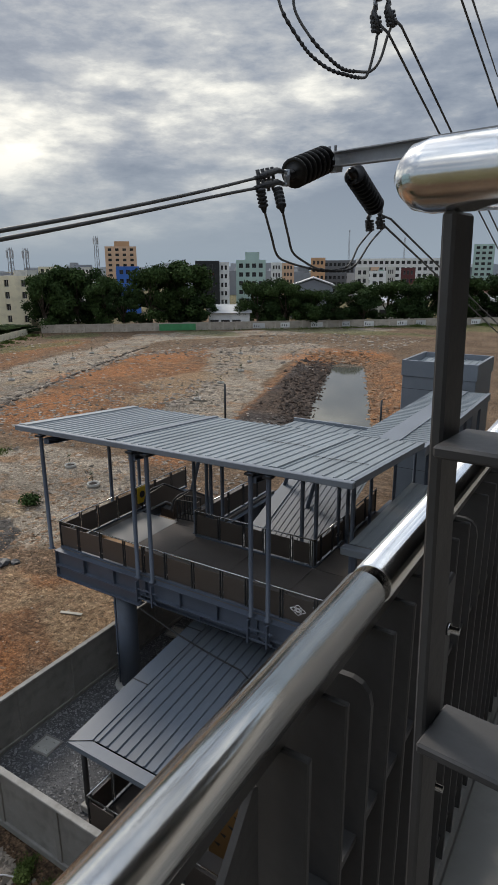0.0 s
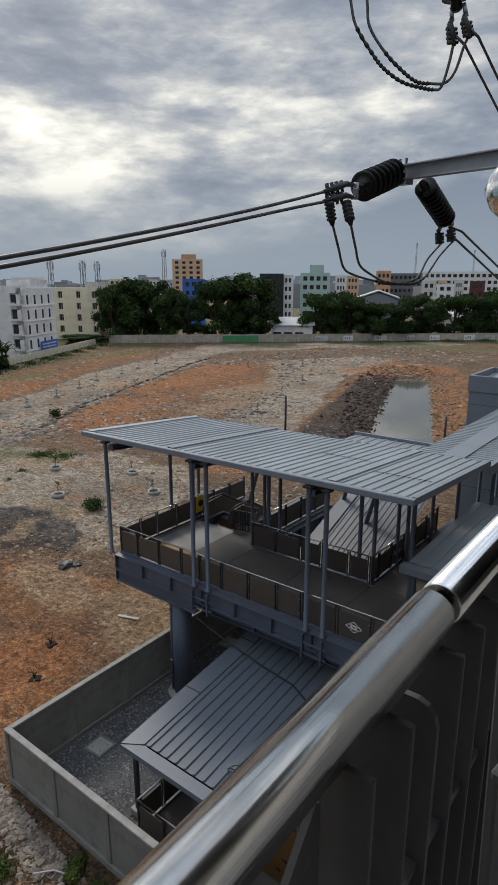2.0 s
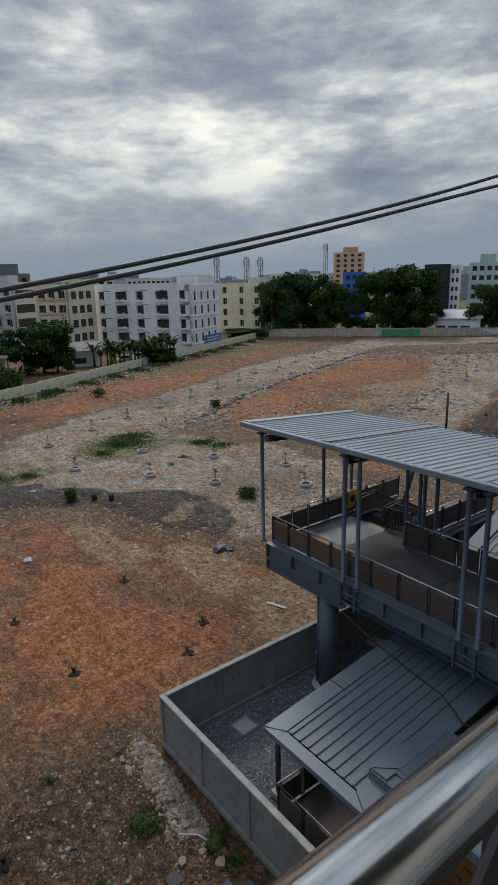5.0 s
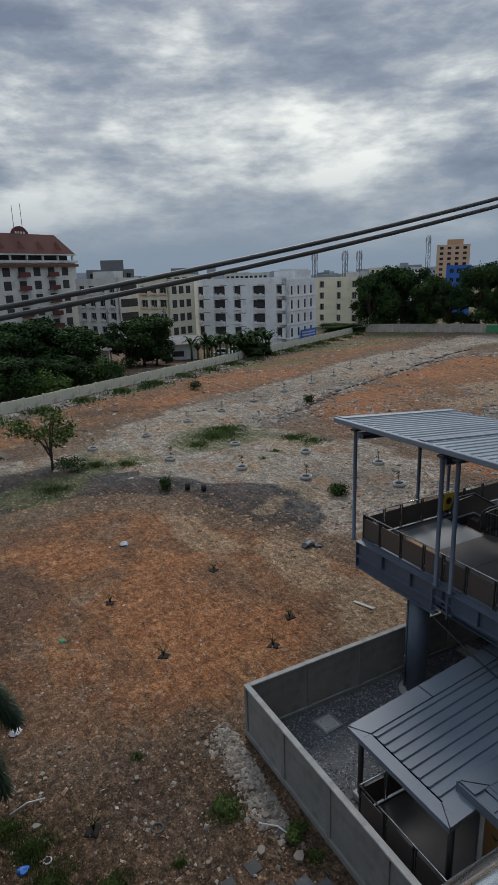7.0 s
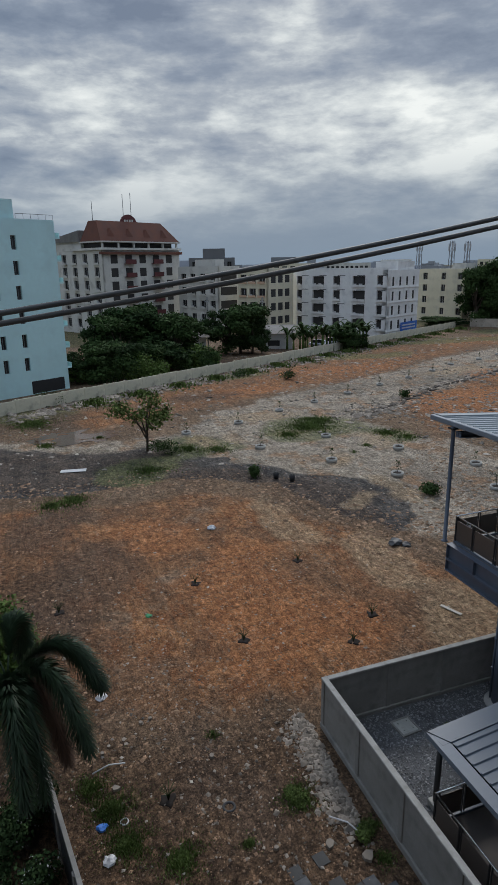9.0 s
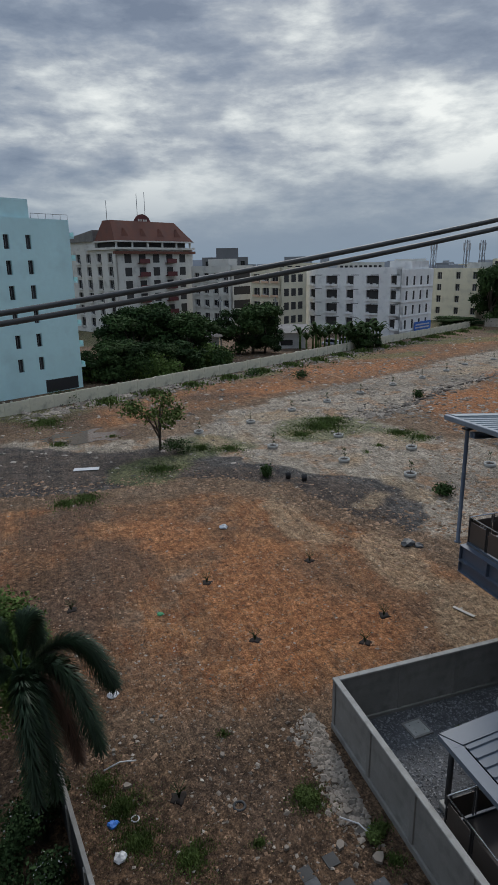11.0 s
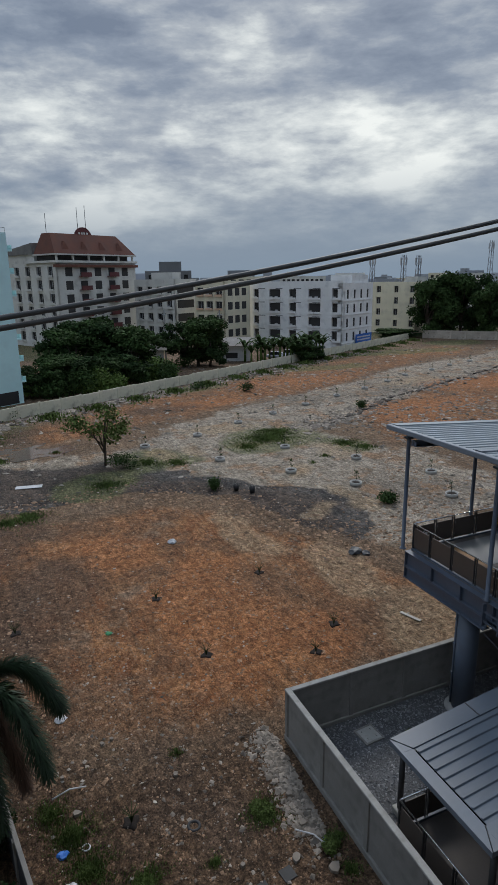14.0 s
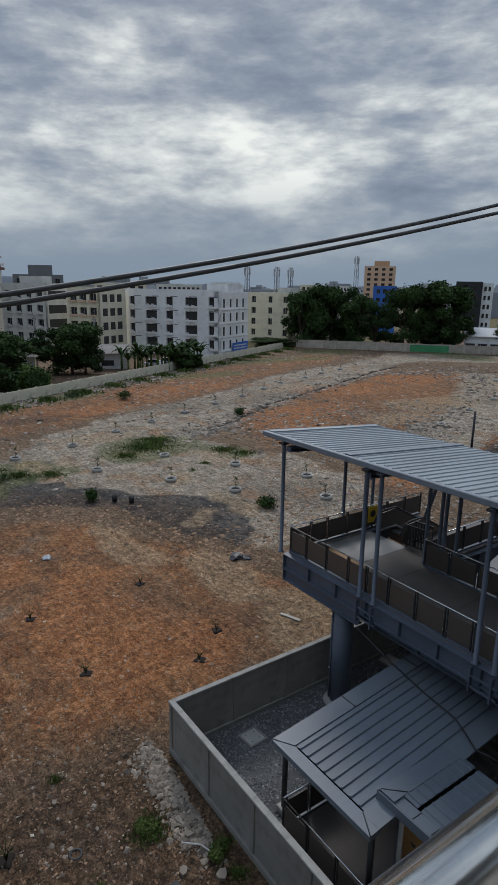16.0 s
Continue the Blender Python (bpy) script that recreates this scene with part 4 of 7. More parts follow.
def tilt(vs, z0=LZ0, y0=LY0, k=(LZ1 - LZ0) / (LY1 - LY0)):
    for v in vs:
        v.co.z += z0 + k * (v.co.y - y0)


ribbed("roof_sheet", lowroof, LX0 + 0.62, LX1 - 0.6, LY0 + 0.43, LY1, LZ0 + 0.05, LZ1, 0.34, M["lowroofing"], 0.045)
bm = bmesh.new()
tilt(box(bm, (LX1 - 0.595, LY0 + 0.32, -0.03), (LX1, LY1, 0.035)))
part("verge_sheet", bm, M["lowroofing"], lowroof)
for xs_, ys_ in ((LX0 + 0.0, LY0 + 2.75), (LX0 + 0.0, LY0 + 5.6)):
    bm = bmesh.new()
    tilt(box(bm, (xs_, ys_, 0.036), (xs_ + 0.61, ys_ + 0.035, 0.05)))
    part("lap_joint", bm, M["dark"], lowroof)
for xa_, xb_ in ((LX0, LX0 + 0.62), (LX1, LX1 - 0.6)):
    bm = bmesh.new()
    q_ = [(xa_, LY0 + 0.02, 0.04), (xb_, LY0 + 0.36, 0.04)]
    tube(bm, q_, 0.014, 5)
    tilt(bm.verts)
    part("mitre_joint", bm, M["dark"], lowroof)
bm = bmesh.new()
tilt(box(bm, (LX0, LY0 + 0.1, -0.03), (LX0 + 0.61, LY1, 0.035)))
part("verge_sheet", bm, M["lowroofing"], lowroof)
bm = bmesh.new()
tilt(box(bm, (LX0, LY0, -0.14), (LX1, LY0 + 0.36, 0.03)))
part("eave_gutter", bm, M["lowroofing"], lowroof)
# black boxes painted as the shadow under the rib ends at the eave
bm = bmesh.new()
tilt(box(bm, (LX0 + 0.615, LY0 + 0.363, -0.17), (LX1 - 0.6, LY0 + 0.47, -0.14)))
tilt(box(bm, (LX0 + 0.615, LY0 + 0.475, -0.17), (LX1 - 0.6, LY0 + 0.6, -0.01)))
part("eave_gap", bm, M["gapshade"], lowroof)
for x in (LX0 + 0.2, LX1 - 0.25):
    for y in (9.68, 13.5, 17.5):
        c = thing("canopy_post", "grey square steel post under the entrance canopy", "post", pose(x, y, 0.0), group="entrance canopy posts")
        top = LZ0 + (LZ1 - LZ0) / (LY1 - LY0) * (y - LY0) - 0.04
        bm = bmesh.new()
        tube(bm, [(0, 0, 0.1), (0, 0, top - 0.16)], 0.085, 12)
        part("shaft", bm, M["dark"], c)
        boxes("pedestal", M["pad"], c, ((-0.17, -0.17, 0), (0.17, 0.17, 0.24)), bevel=0.02)
        boxes("cap", M["steel"], c, ((-0.12, -0.12, top - 0.16), (0.12, 0.12, top)))
boxes("entrance_floor", M["floor"], None, ((-12.0, 8.9, 0.0), (-4.0, 13.5, 0.12)))
tagged(bpy.data.objects["entrance_floor"], "dark paved entrance floor under the canopy", "floor", kind="structure")
railing("entrance_railing", (-11.75, 9.2, 0.13), (-7.0, 9.2, 0.13), [0.0, 1.1, 2.25, 3.4, 4.6], "dark panel railing with stainless handrail at the entrance")
railing("entrance_railing", (-11.75, 13.2, 0.13), (-11.75, 9.25, 0.13), [0.0, 1.0, 2.0, 3.0, 3.9], "dark panel railing with stainless handrail at the entrance")
st = thing("staircase", "dark steel staircase under the canopy", "staircase")
for k in range(18):
    boxes("step", M["floor"], st, ((-11.4, 13.6 + 0.3 * k, 0.1 + 0.17 * k - 0.12), (-9.0, 13.9 + 0.3 * k, 0.12 + 0.17 * (k + 1))))

side = thing("side_canopy", "small ribbed grey metal canopy beside the entrance", "canopy", kind="structure")
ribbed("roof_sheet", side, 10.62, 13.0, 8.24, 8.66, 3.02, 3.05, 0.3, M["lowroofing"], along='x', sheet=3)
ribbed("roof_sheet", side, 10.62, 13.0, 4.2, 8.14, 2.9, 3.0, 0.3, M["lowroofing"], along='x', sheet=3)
# black strip painted as the shade between the sheet ends
boxes("eave_gap", M["gapshade"], side, ((-8.3, 10.56, 2.9), (-8.08, 13.0, 2.94)))
boxes("verge_sheet", M["lowroofing"], side, ((-9.17, 10.26, 2.95), (-8.67, 13.0, 3.06)))
boxes("eave_sheet", M["lowroofing"], side, ((-8.665, 10.26, 2.93), (-4.2, 10.61, 3.0)))
boxes("fascia", M["lowroofing"], side, ((-9.17, 10.21, 2.72), (-4.2, 10.255, 3.0)), ((-9.215, 10.21, 2.72), (-9.175, 13.0, 3.04)))
for p_, q_ in (((-9.15, 10.28, 3.065), (-8.68, 10.78, 3.065)), ((-8.1, 10.28, 3.008), (-8.1, 10.6, 3.008)), ((-7.55, 10.3, 3.008), (-7.55, 10.6, 3.008))):
    bm = bmesh.new()
    tube(bm, [p_, q_], 0.014, 5)
    part("lap_joint", bm, M["dark"], side)
for x in (-8.8, -6.6):
    boxes("post", M["steel"], side, ((x - 0.06, 10.7, 0.0), (x + 0.06, 10.82, 2.88)))
scr = thing("screen_wall", "rust-brown screen wall with triangular perforations", "screen wall", pose(-8.4, 10.42, 0.0))
boxes("sheet", M["perforated"], scr, ((0, -0.03, 0.1), (4.4, 0.03, 2.9)))
boxes("edge", M["pad"], scr, ((-0.14, -0.06, 0.0), (-0.004, 0.06, 2.9)))
bm = bmesh.new()
box(bm, (-0.10, -0.045, -0.10), (0.10, -0.032, 0.0))
for v in bm.verts:
    if v.co.z < -0.05:
        v.co.x = v.co.x * 0.05 + 0.04
TRI = mesh_of("perforation", bm, M["rubber"])
for i in range(9):
    for j in range(6):
        part("perforation", TRI, None, scr, at=Matrix.Translation((0.3 + 0.45 * i + 0.2 * (j % 2), 0, 0.6 + 0.4 * j)))

# sloped roof inside the stair opening
st2 = thing("stair_roof", "ribbed metal roof sloping over the inner stair", "roof", kind="structure")
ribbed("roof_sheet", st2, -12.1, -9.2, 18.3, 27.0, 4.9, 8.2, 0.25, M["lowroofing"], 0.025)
bm = bmesh.new()
tilt(box(bm, (-12.7, 18.3, -0.02), (-12.1, 27.0, 0.05)), 4.9, 18.3, 3.3 / 8.7)
part("verge_sheet", bm, M["lowroofing"], st2)
# canopy over the side ramp
rc = thing("ramp_canopy", "ribbed grey metal canopy over the side ramp", "canopy", kind="structure")
ribbed("roof_sheet", rc, -7.0, -5.2, 16.15, 22.3, 7.4, 7.5, 0.45, M["roofing"])
boxes("gutter", M["gutter"], rc, ((-7.15, 15.78, 7.14), (-5.1, 16.13, 7.38)), bevel=0.02)
for x in (-6.9, -5.4):
    for y in (16.3, 22.0):
        boxes("post", M["steel"], rc, ((x - 0.07, y, DZ), (x + 0.07, y + 0.14, 7.38)))
bm = bmesh.new()
tube(bm, [(-6.0, 22.0, 5.3), (-6.0, 22.0, 8.2), (-6.0, 22.2, 8.5), (-6.0, 22.6, 8.5)], 0.09, 10)
part("vent_pipe", bm, M["galv"], rc)

# escalator at the deck end
es = thing("escalator", "escalator with dark glass sides and black handrails", "escalator")
for x in (-17.55, -16.05):
    bm = bmesh.new()
    pts = [(18.75, 0.15), (18.55, 0.5), (18.75, 0.88), (19.1, 0.98), (19.9, 0.98), (25.9, -2.5)]
    tube(bm, [(x, y, DZ + z) for y, z in pts], 0.045, 8)
    part("handrail", bm, M["rubber"], es, "black rubber handrail")
    bm = bmesh.new()
    ring = [bm.verts.new((x - 0.02, y, DZ + z)) for y, z in ((18.8, 0.02), (18.65, 0.5), (18.85, 0.85), (19.9, 0.93), (25.8, -2.5), (25.8, -3.6), (19.9, 0.0))]
    fc = bm.faces.new(ring)
    ex = bmesh.ops.extrude_face_region(bm, geom=[fc])
    bmesh.ops.translate(bm, vec=(0.04, 0, 0), verts=[v for v in ex["geom"] if isinstance(v, bmesh.types.BMVert)])
    part("balustrade", bm, M["bronze"], es)
    bm = bmesh.new()
    tube(bm, [(x + 0.07, 18.9, DZ + 0.12), (x + 0.07, 19.9, DZ + 0.12), (x + 0.07, 25.8, DZ - 3.4)], 0.05, 6)
    part("skirt", bm, M["plate"], es)
for k in range(16):
    boxes("step", M["dark"], es, ((-17.45, 19.5 + 0.38 * k, DZ - 0.1 - 0.22 * k - 0.3), (-16.15, 19.88 + 0.38 * k, DZ - 0.02 - 0.22 * k)))
sign = thing("warning_board", "yellow warning board by the escalator", "sign", pose(-18.0, 18.9, DZ + 0.02))
boxes("board", M["yellow"], sign, ((-0.02, -0.28, 0.3), (0.02, 0.28, 1.05)), bevel=0.01)
boxes("stand", M["dark"], sign, ((-0.015, -0.04, 0.0), (0.015, 0.04, 0.3)))
bm = bmesh.new()
spin(bm, [(0.16, 0), (0.16, 0.012)], (0.02, 0, 0.7), (1, 0, 0), 16)
part("symbol", bm, M["black"], sign)
# folding barrier standing by the escalator landing
fb_ = thing("folding_barrier", "black folding metal barrier beside the escalator landing", "barrier", pose(-15.45, 19.0, DZ + 0.02, 0, 0, 8))
for j, y in enumerate((-0.3, 0.3)):
    boxes("top_bar", M["rubber"], fb_, ((-0.42, y - 0.025, 0.92), (0.42, y + 0.025, 0.98)), bevel=0.008)
    boxes("bottom_bar", M["rubber"], fb_, ((-0.42, y - 0.02, 0.1), (0.42, y + 0.02, 0.14)))
    for k in range(7):
        boxes("upright", M["rubber"], fb_, ((-0.4 + 0.13 * k, y - 0.018, 0.0 if k in (0, 6) else 0.142), (-0.365 + 0.13 * k, y + 0.018, 0.918)))
boxes("panel", M["bronze"], fb_, ((0.37, -0.27, 0.2), (0.41, 0.27, 0.85)), bevel=0.01)
# braces behind the stair
for a, b in (((-16.6, 20.2, 4.6), (-15.6, 20.6, 9.0)), ((-13.0, 22.0, 4.4), (-12.0, 22.4, 8.8)), ((-11.3, 21.0, 4.4), (-10.4, 21.6, 8.6))):
    br = thing("brace", "slanting grey steel tube brace", "brace", group="roof braces")
    bm = bmesh.new()
    tube(bm, [a, b], 0.09, 10)
    part("tube", bm, M["steel"], br)
# drain hose slung under the girder
hose = thing("hose", "black drain hose slung under the girder", "hose")
bm = bmesh.new()
tube(bm, [(-13.6, 13.75, 4.25), (-12.2, 13.7, 3.9), (-10.6, 13.65, 3.62), (-9.4, 13.6, 3.5), (-8.9, 13.5, 3.3), (-8.5, 13.3, 3.25), (-7.8, 13.4, 3.3)], 0.03, 6)
part("line", bm, M["rubber"], hose)

# ---- platform and railing where the camera stands ----
RX, RZR = -0.815, 15.124
FLOOR_Z = 14.03
boxes("platform", M["coping"], None, ((RX - 0.16, -6, FLOOR_Z - 0.5), (6, 9, FLOOR_Z)))
tagged(bpy.data.objects["platform"], "grey granular concrete platform floor", "floor", kind="structure")
nr = thing("platform_railing", "dark flat-bar railing with a thick polished stainless handrail", "railing")
for y0, y1 in ((-4.0, 0.715), (0.743, 7.5)):
    bm = bmesh.new()
    spin(bm, [(0.028, 0.0), (0.0305, 0.002), (0.0305, y1 - y0 - 0.002), (0.028, y1 - y0)], (RX, y0, RZR if y0 < 0 else RZR - 0.003), (0, 1, 0), 48)
    part("handrail", bm, M["chrome"], nr, "polished stainless handrail tube")
# sleeve coloured black so the tube joint shows as deep shade
bm = bmesh.new()
spin(bm, [(0.014, 0.0), (0.014, 0.05)], (RX, 0.70, RZR), (0, 1, 0), 24)
part("sleeve", bm, M["gapshade"], nr, "joint sleeve painted black for the shade in the gap")
boxes("rail_flat", M["fin"], nr, ((RX - 0.008, -4, RZR - 0.066), (RX + 0.008, 7.5, RZR - 0.029)))
boxes("bottom_rail", M["fin"], nr, ((RX - 0.03, -4, FLOOR_Z + 0.12), (RX + 0.03, 7.5, FLOOR_Z + 0.132)))
boxes("middle_rail", M["fin"], nr, ((RX - 0.03, -4, RZR - 0.36), (RX + 0.03, -1.0, RZR - 0.348)), ((RX - 0.03, 0.45, RZR - 0.36), (RX + 0.03, 7.5, RZR - 0.348)))
# upright flat bars, the near one with its top corner cut off
bm = bmesh.new()
box(bm, (-0.05, -0.005, FLOOR_Z), (0.04, 0.005, RZR - 0.068), 0.002)
BAL = mesh_of("baluster", bm, M["fin"])
bm = bmesh.new()
ring = [(-0.05, FLOOR_Z), (0.04, FLOOR_Z), (0.04, RZR - 0.13), (0.036, RZR - 0.112), (0.026, RZR - 0.1), (0.012, RZR - 0.095), (-0.05, RZR - 0.095)]
fc = bm.faces.new([bm.verts.new((x_, -0.005, z_)) for x_, z_ in ring])
ex = bmesh.ops.extrude_face_region(bm, geom=[fc])
bmesh.ops.translate(bm, vec=(0, 0.01, 0), verts=[v for v in ex["geom"] if isinstance(v, bmesh.types.BMVert)])
BALR = mesh_of("baluster", bm, M["fin"])
for k in range(76):
    y_ = 0.475 + 0.09 * k if k > 2 else (0.475, 0.575, 0.66)[k]
    part("baluster", BALR if k in (2, 9, 16) else BAL, None, nr, at=Matrix.Translation((RX, y_, 0)))
for k in range(30):
    part("baluster", BAL, None, nr, at=Matrix.Translation((RX, -3.9 + 0.1 * k, 0)))
bm = bmesh.new()
ring = [(0.30, RZR - 0.22), (0.42, RZR - 0.075), (0.428, RZR - 0.08), (0.43, RZR - 0.34), (0.30, RZR - 0.36)]
fc = bm.faces.new([bm.verts.new((RX - 0.004, y_, z_)) for y_, z_ in ring])
ex = bmesh.ops.extrude_face_region(bm, geom=[fc])
bmesh.ops.translate(bm, vec=(0.008, 0, 0), verts=[v for v in ex["geom"] if isinstance(v, bmesh.types.BMVert)])
part("gusset", bm, M["fin"], nr)
bm = bmesh.new()
spin(bm, [(0.012, 0.0), (0.012, 0.006), (0.007, 0.007), (0.007, 0.022)], (0, 0, 0), (1, 0, 0), 8)
BOLT = mesh_of("bolt", bm, M["inox"])
for k in range(6):
    y = 0.985 + 1.1 * k
    pl = boxes("mounting_plate", M["fin"], nr, ((RX + 0.042, y - 0.012, FLOOR_Z), (RX + 0.054, y + 0.05, RZR - 0.10)), bevel=0.004)
    for z in (RZR - 0.2, RZR - 0.55, FLOOR_Z + 0.2):
        part("bolt", BOLT, None, pl, at=Matrix.Translation((RX + 0.054, y + 0.02, z)))
boxes("kerb", M["coping"], nr, ((RX - 0.12, -4, FLOOR_Z), (RX + 0.05, 7.5, FLOOR_Z + 0.06)), bevel=0.01)
gate = thing("platform_gate", "dark flat-bar gate topped by a polished stainless tube", "gate")
bm = bmesh.new()
e0, e1 = Vector((-0.695, 0.42, 15.604)), Vector((0.495, 0.26, 15.604))
dd = (e1 - e0).normalized()
spin(bm, [(0.004, -0.006), (0.013, 0.0), (0.020, 0.008), (0.0225, 0.02), (0.0225, 1.2)], e0, dd, 32)
part("top_tube", bm, M["chrome"], gate, "polished stainless top tube")
gm_ = Matrix.Translation((-0.665, 0.413, 15.55)) @ Matrix.Rotation(math.atan2(dd.y, dd.x), 4, 'Z') @ Matrix.Rotation(radians(-1.5), 4, 'Y') @ Matrix.Translation((0, 0, -15.55))
boxes("post", M["fin"], gate, ((0, -0.005, FLOOR_Z), (0.009, 0.028, 15.582)), bevel=0.002, at=gm_)
boxes("post", M["fin"], gate, ((0.95, -0.005, FLOOR_Z), (0.959, 0.028, 15.582)), bevel=0.002, at=gm_)
for z in (15.437, 15.205, 14.94, 14.66, 14.37):
    boxes("bar", M["fin"], gate, ((0.0095, -0.022, z - 0.009), (0.95, 0.036, z)), bevel=0.002, at=gm_)

# the station behind and above, unseen: viaduct, roof and back wall added to block sky and darken reflections
stn = thing("station", "unseen grey concrete station with a deep roof, added to block sky light", "station", kind="structure")
boxes("viaduct", M["concrete"], stn, ((RX - 0.12, -70, 11.6), (15, 70, FLOOR_Z - 0.52)))
boxes("concourse", M["concrete"], stn, ((0.6, -70, 0), (15, 5, 11.58)))
boxes("roof", M["dark"], stn, ((0.7, -70, 18.6), (16, 60, 18.9)))
boxes("back_wall", M["concrete"], stn, ((15.0, -70, 0), (15.4, 70, 18.58)))
for k in range(9):
    boxes("column", M["concrete"], stn, ((3.0, -32 + 8 * k, FLOOR_Z - 0.5), (3.5, -31.5 + 8 * k, 18.58)))
boxes("floor_slab", M["coping"], stn, ((0.5, -70, FLOOR_Z - 0.51), (15, -6.02, FLOOR_Z - 0.01)), ((0.5, 9.02, FLOOR_Z - 0.51), (15, 70, FLOOR_Z - 0.01)))

# ---- power line ----
EYE0 = Vector((-0.556, 0.0, 15.55))


def bearing(az, el, d):
    """A place d metres off, level, from the platform: bearing from +y towards -x and height, in degrees."""
    a = radians(az)
    return EYE0 + Vector((-math.sin(a) * d, math.cos(a) * d, math.tan(radians(el)) * d))


def sag(p, q, n=16, s=0.0):
    p, q = Vector(p), Vector(q)
    return [p.lerp(q, k / n) - Vector((0, 0, s * 4 * (k / n) * (1 - k / n))) for k in range(n + 1)]


CL = bearing(31.75, 7.45, 4.19)
away = Vector((0, -1, -0.236))
line = thing("conductor", "paired grey overhead conductors sagging past the platform", "cable")
for k in (0, 1):
    bm = bmesh.new()
    tube(bm, [CL + Vector((0, -s_, -0.236 * s_ + 0.0138 * s_ * s_ - k * (0.032 + 0.026 * math.exp(-s_ * 2)))) for s_ in [-0.12] + [0.25 * n_ for n_ in range(49)]], 0.0095, 8)
    part("wire", bm, M["cable"], line)


def insulator(p, q, n, rad, label):
    """A string of n thin-rimmed discs from p to q."""
    root = thing("insulator", label, "insulator", group="line insulators")
    p, q = Vector(p), Vector(q)
    L_ = (q - p).length
    st_ = (L_ - 0.08) / n
    bm = bmesh.new()
    spin(bm, [(0.02, 0.0), (0.035, 0.01), (0.035, L_ - 0.01), (0.02, L_)], p, q - p, 12)
    part("core", bm, M["porcelain"], root)
    for k in range(n):
        h = 0.04 + k * st_
        bm = bmesh.new()
        spin(bm, [(rad * 0.36, h), (rad * 0.9, h + st_ * 0.24), (rad, h + st_ * 0.33), (rad * 0.99, h + st_ * 0.40), (rad * 0.8, h + st_ * 0.38), (rad * 0.4, h + st_ * 0.5), (rad * 0.36, h + st_ * 0.9)], p, q - p, 26)
        part("disc", bm, M["porcelain"], root)
    return root


def clamp(p, q, label="grey bolted tension clamp"):
    """A ribbed strain clamp from its eye at p to the cable mouth at q."""
    root = thing("cable_clamp", label, "clamp", group="cable clamps")
    p, q = Vector(p), Vector(q)
    d, L_ = (q - p).normalized(), (q - p).length
    out_ = d.cross(Vector((0.85, -0.5, 0))).normalized()
    bm = bmesh.new()
    tube(bm, [p, p + d * L_ * 0.25 + out_ * 0.02, p + d * L_ * 0.6 + out_ * 0.012, q], 0.02, 8, radii=[0.012, 0.02, 0.026, 0.012])
    part("body", bm, M["iron"], root)
    for k in range(4):
        bm = bmesh.new()
        c_ = p + d * L_ * (0.42 + 0.15 * k) + out_ * 0.012
        tube(bm, [c_ - out_ * 0.042, c_ + out_ * 0.036], 0.013, 7, radii=[0.011, 0.014])
        part("bolt", bm, M["iron"], root)
    bm = bmesh.new()
    tube(bm, [p - d * 0.05, p + d * 0.03], 0.014, 7)
    part("shackle", bm, M["galv"], root)
    return root


HUB = bearing(25.05, 8.85, 5.2)
insulator(bearing(25.2, 8.98, 5.16), bearing(28.45, 7.72, 4.64), 7, 0.105, "dark brown ribbed porcelain insulator string")
YK = bearing(28.75, 7.6, 4.6)
yoke = thing("yoke_plate", "small grey steel yoke plate holding two clamps", "yoke plate")
bm = bmesh.new()
tube(bm, [YK + Vector((0, 0.03, 0.055)), YK + Vector((0, 0.03, -0.055))], 0.022, 6)
tube(bm, [bearing(28.4, 7.74, 4.64), YK], 0.016, 6)
part("plate", bm, M["galv"], yoke)
for k, dz in ((0, 0.035), (1, -0.045)):
    clamp(YK + Vector((0, 0, dz)), CL + Vector((0, 0.05, 0.012 - 0.058 * k)))
arm = thing("cross_arm", "grey steel channel cross-arm of the power pole", "cross-arm")
A1 = bearing(18.8, 9.45, 4.5)
A2 = HUB.lerp(A1, 3.2)
qd = (A2 - HUB).normalized()
am = Matrix.Translation(HUB) @ qd.to_track_quat('X', 'Z').to_matrix().to_4x4()
boxes("channel", M["galv"], arm, ((-0.05, -0.04, -0.052), (2.6, 0.04, -0.044)), ((-0.05, -0.04, 0.044), (2.6, 0.04, 0.052)), ((-0.05, 0.03, -0.044), (2.6, 0.038, 0.044)), at=am)
for x in (0.0, 0.08):
    boxes("bolt", M["galv"], arm, ((x, -0.008, 0.054), (x + 0.016, 0.008, 0.10)), ((x + 0.05, -0.05, -0.01), (x + 0.075, -0.041, 0.015)), at=am)
boxes("lug", M["galv"], arm, ((0.02, -0.03, -0.09), (0.16, 0.03, -0.054)), at=am)
H2, I2 = bearing(23.05, 8.1, 5.08), bearing(20.75, 4.95, 5.6)
insulator(I2, H2, 10, 0.085, "dark brown ribbed porcelain insulator hanging from the cross-arm")
l2 = thing("conductor", "paired black overhead conductors running on along the line", "cable")
for a0, e0_, a1, e1_ in ((19.5, 4.1, 14.95, -0.06), (19.95, 3.5, 14.9, -0.95)):
    p = bearing(a0, e0_, 5.7)
    q = bearing(a1, e1_, 5.7 * math.sin(radians(a0)) / math.sin(radians(a1)))
    bm = bmesh.new()
    tube(bm, [bearing(a0 + 0.85, e0_ + 0.35, 5.64)] + sag(p, p + (q - p) * 5, 20, 0.0), 0.0095, 6)
    part("wire", bm, M["cable"], l2)
clamp(bearing(21.3, 4.6, 5.62), bearing(21.12, 3.05, 5.62))
clamp(bearing(20.35, 4.9, 5.64), bearing(20.2, 3.2, 5.64))


def loop(name, pts, r, label, taped=()):
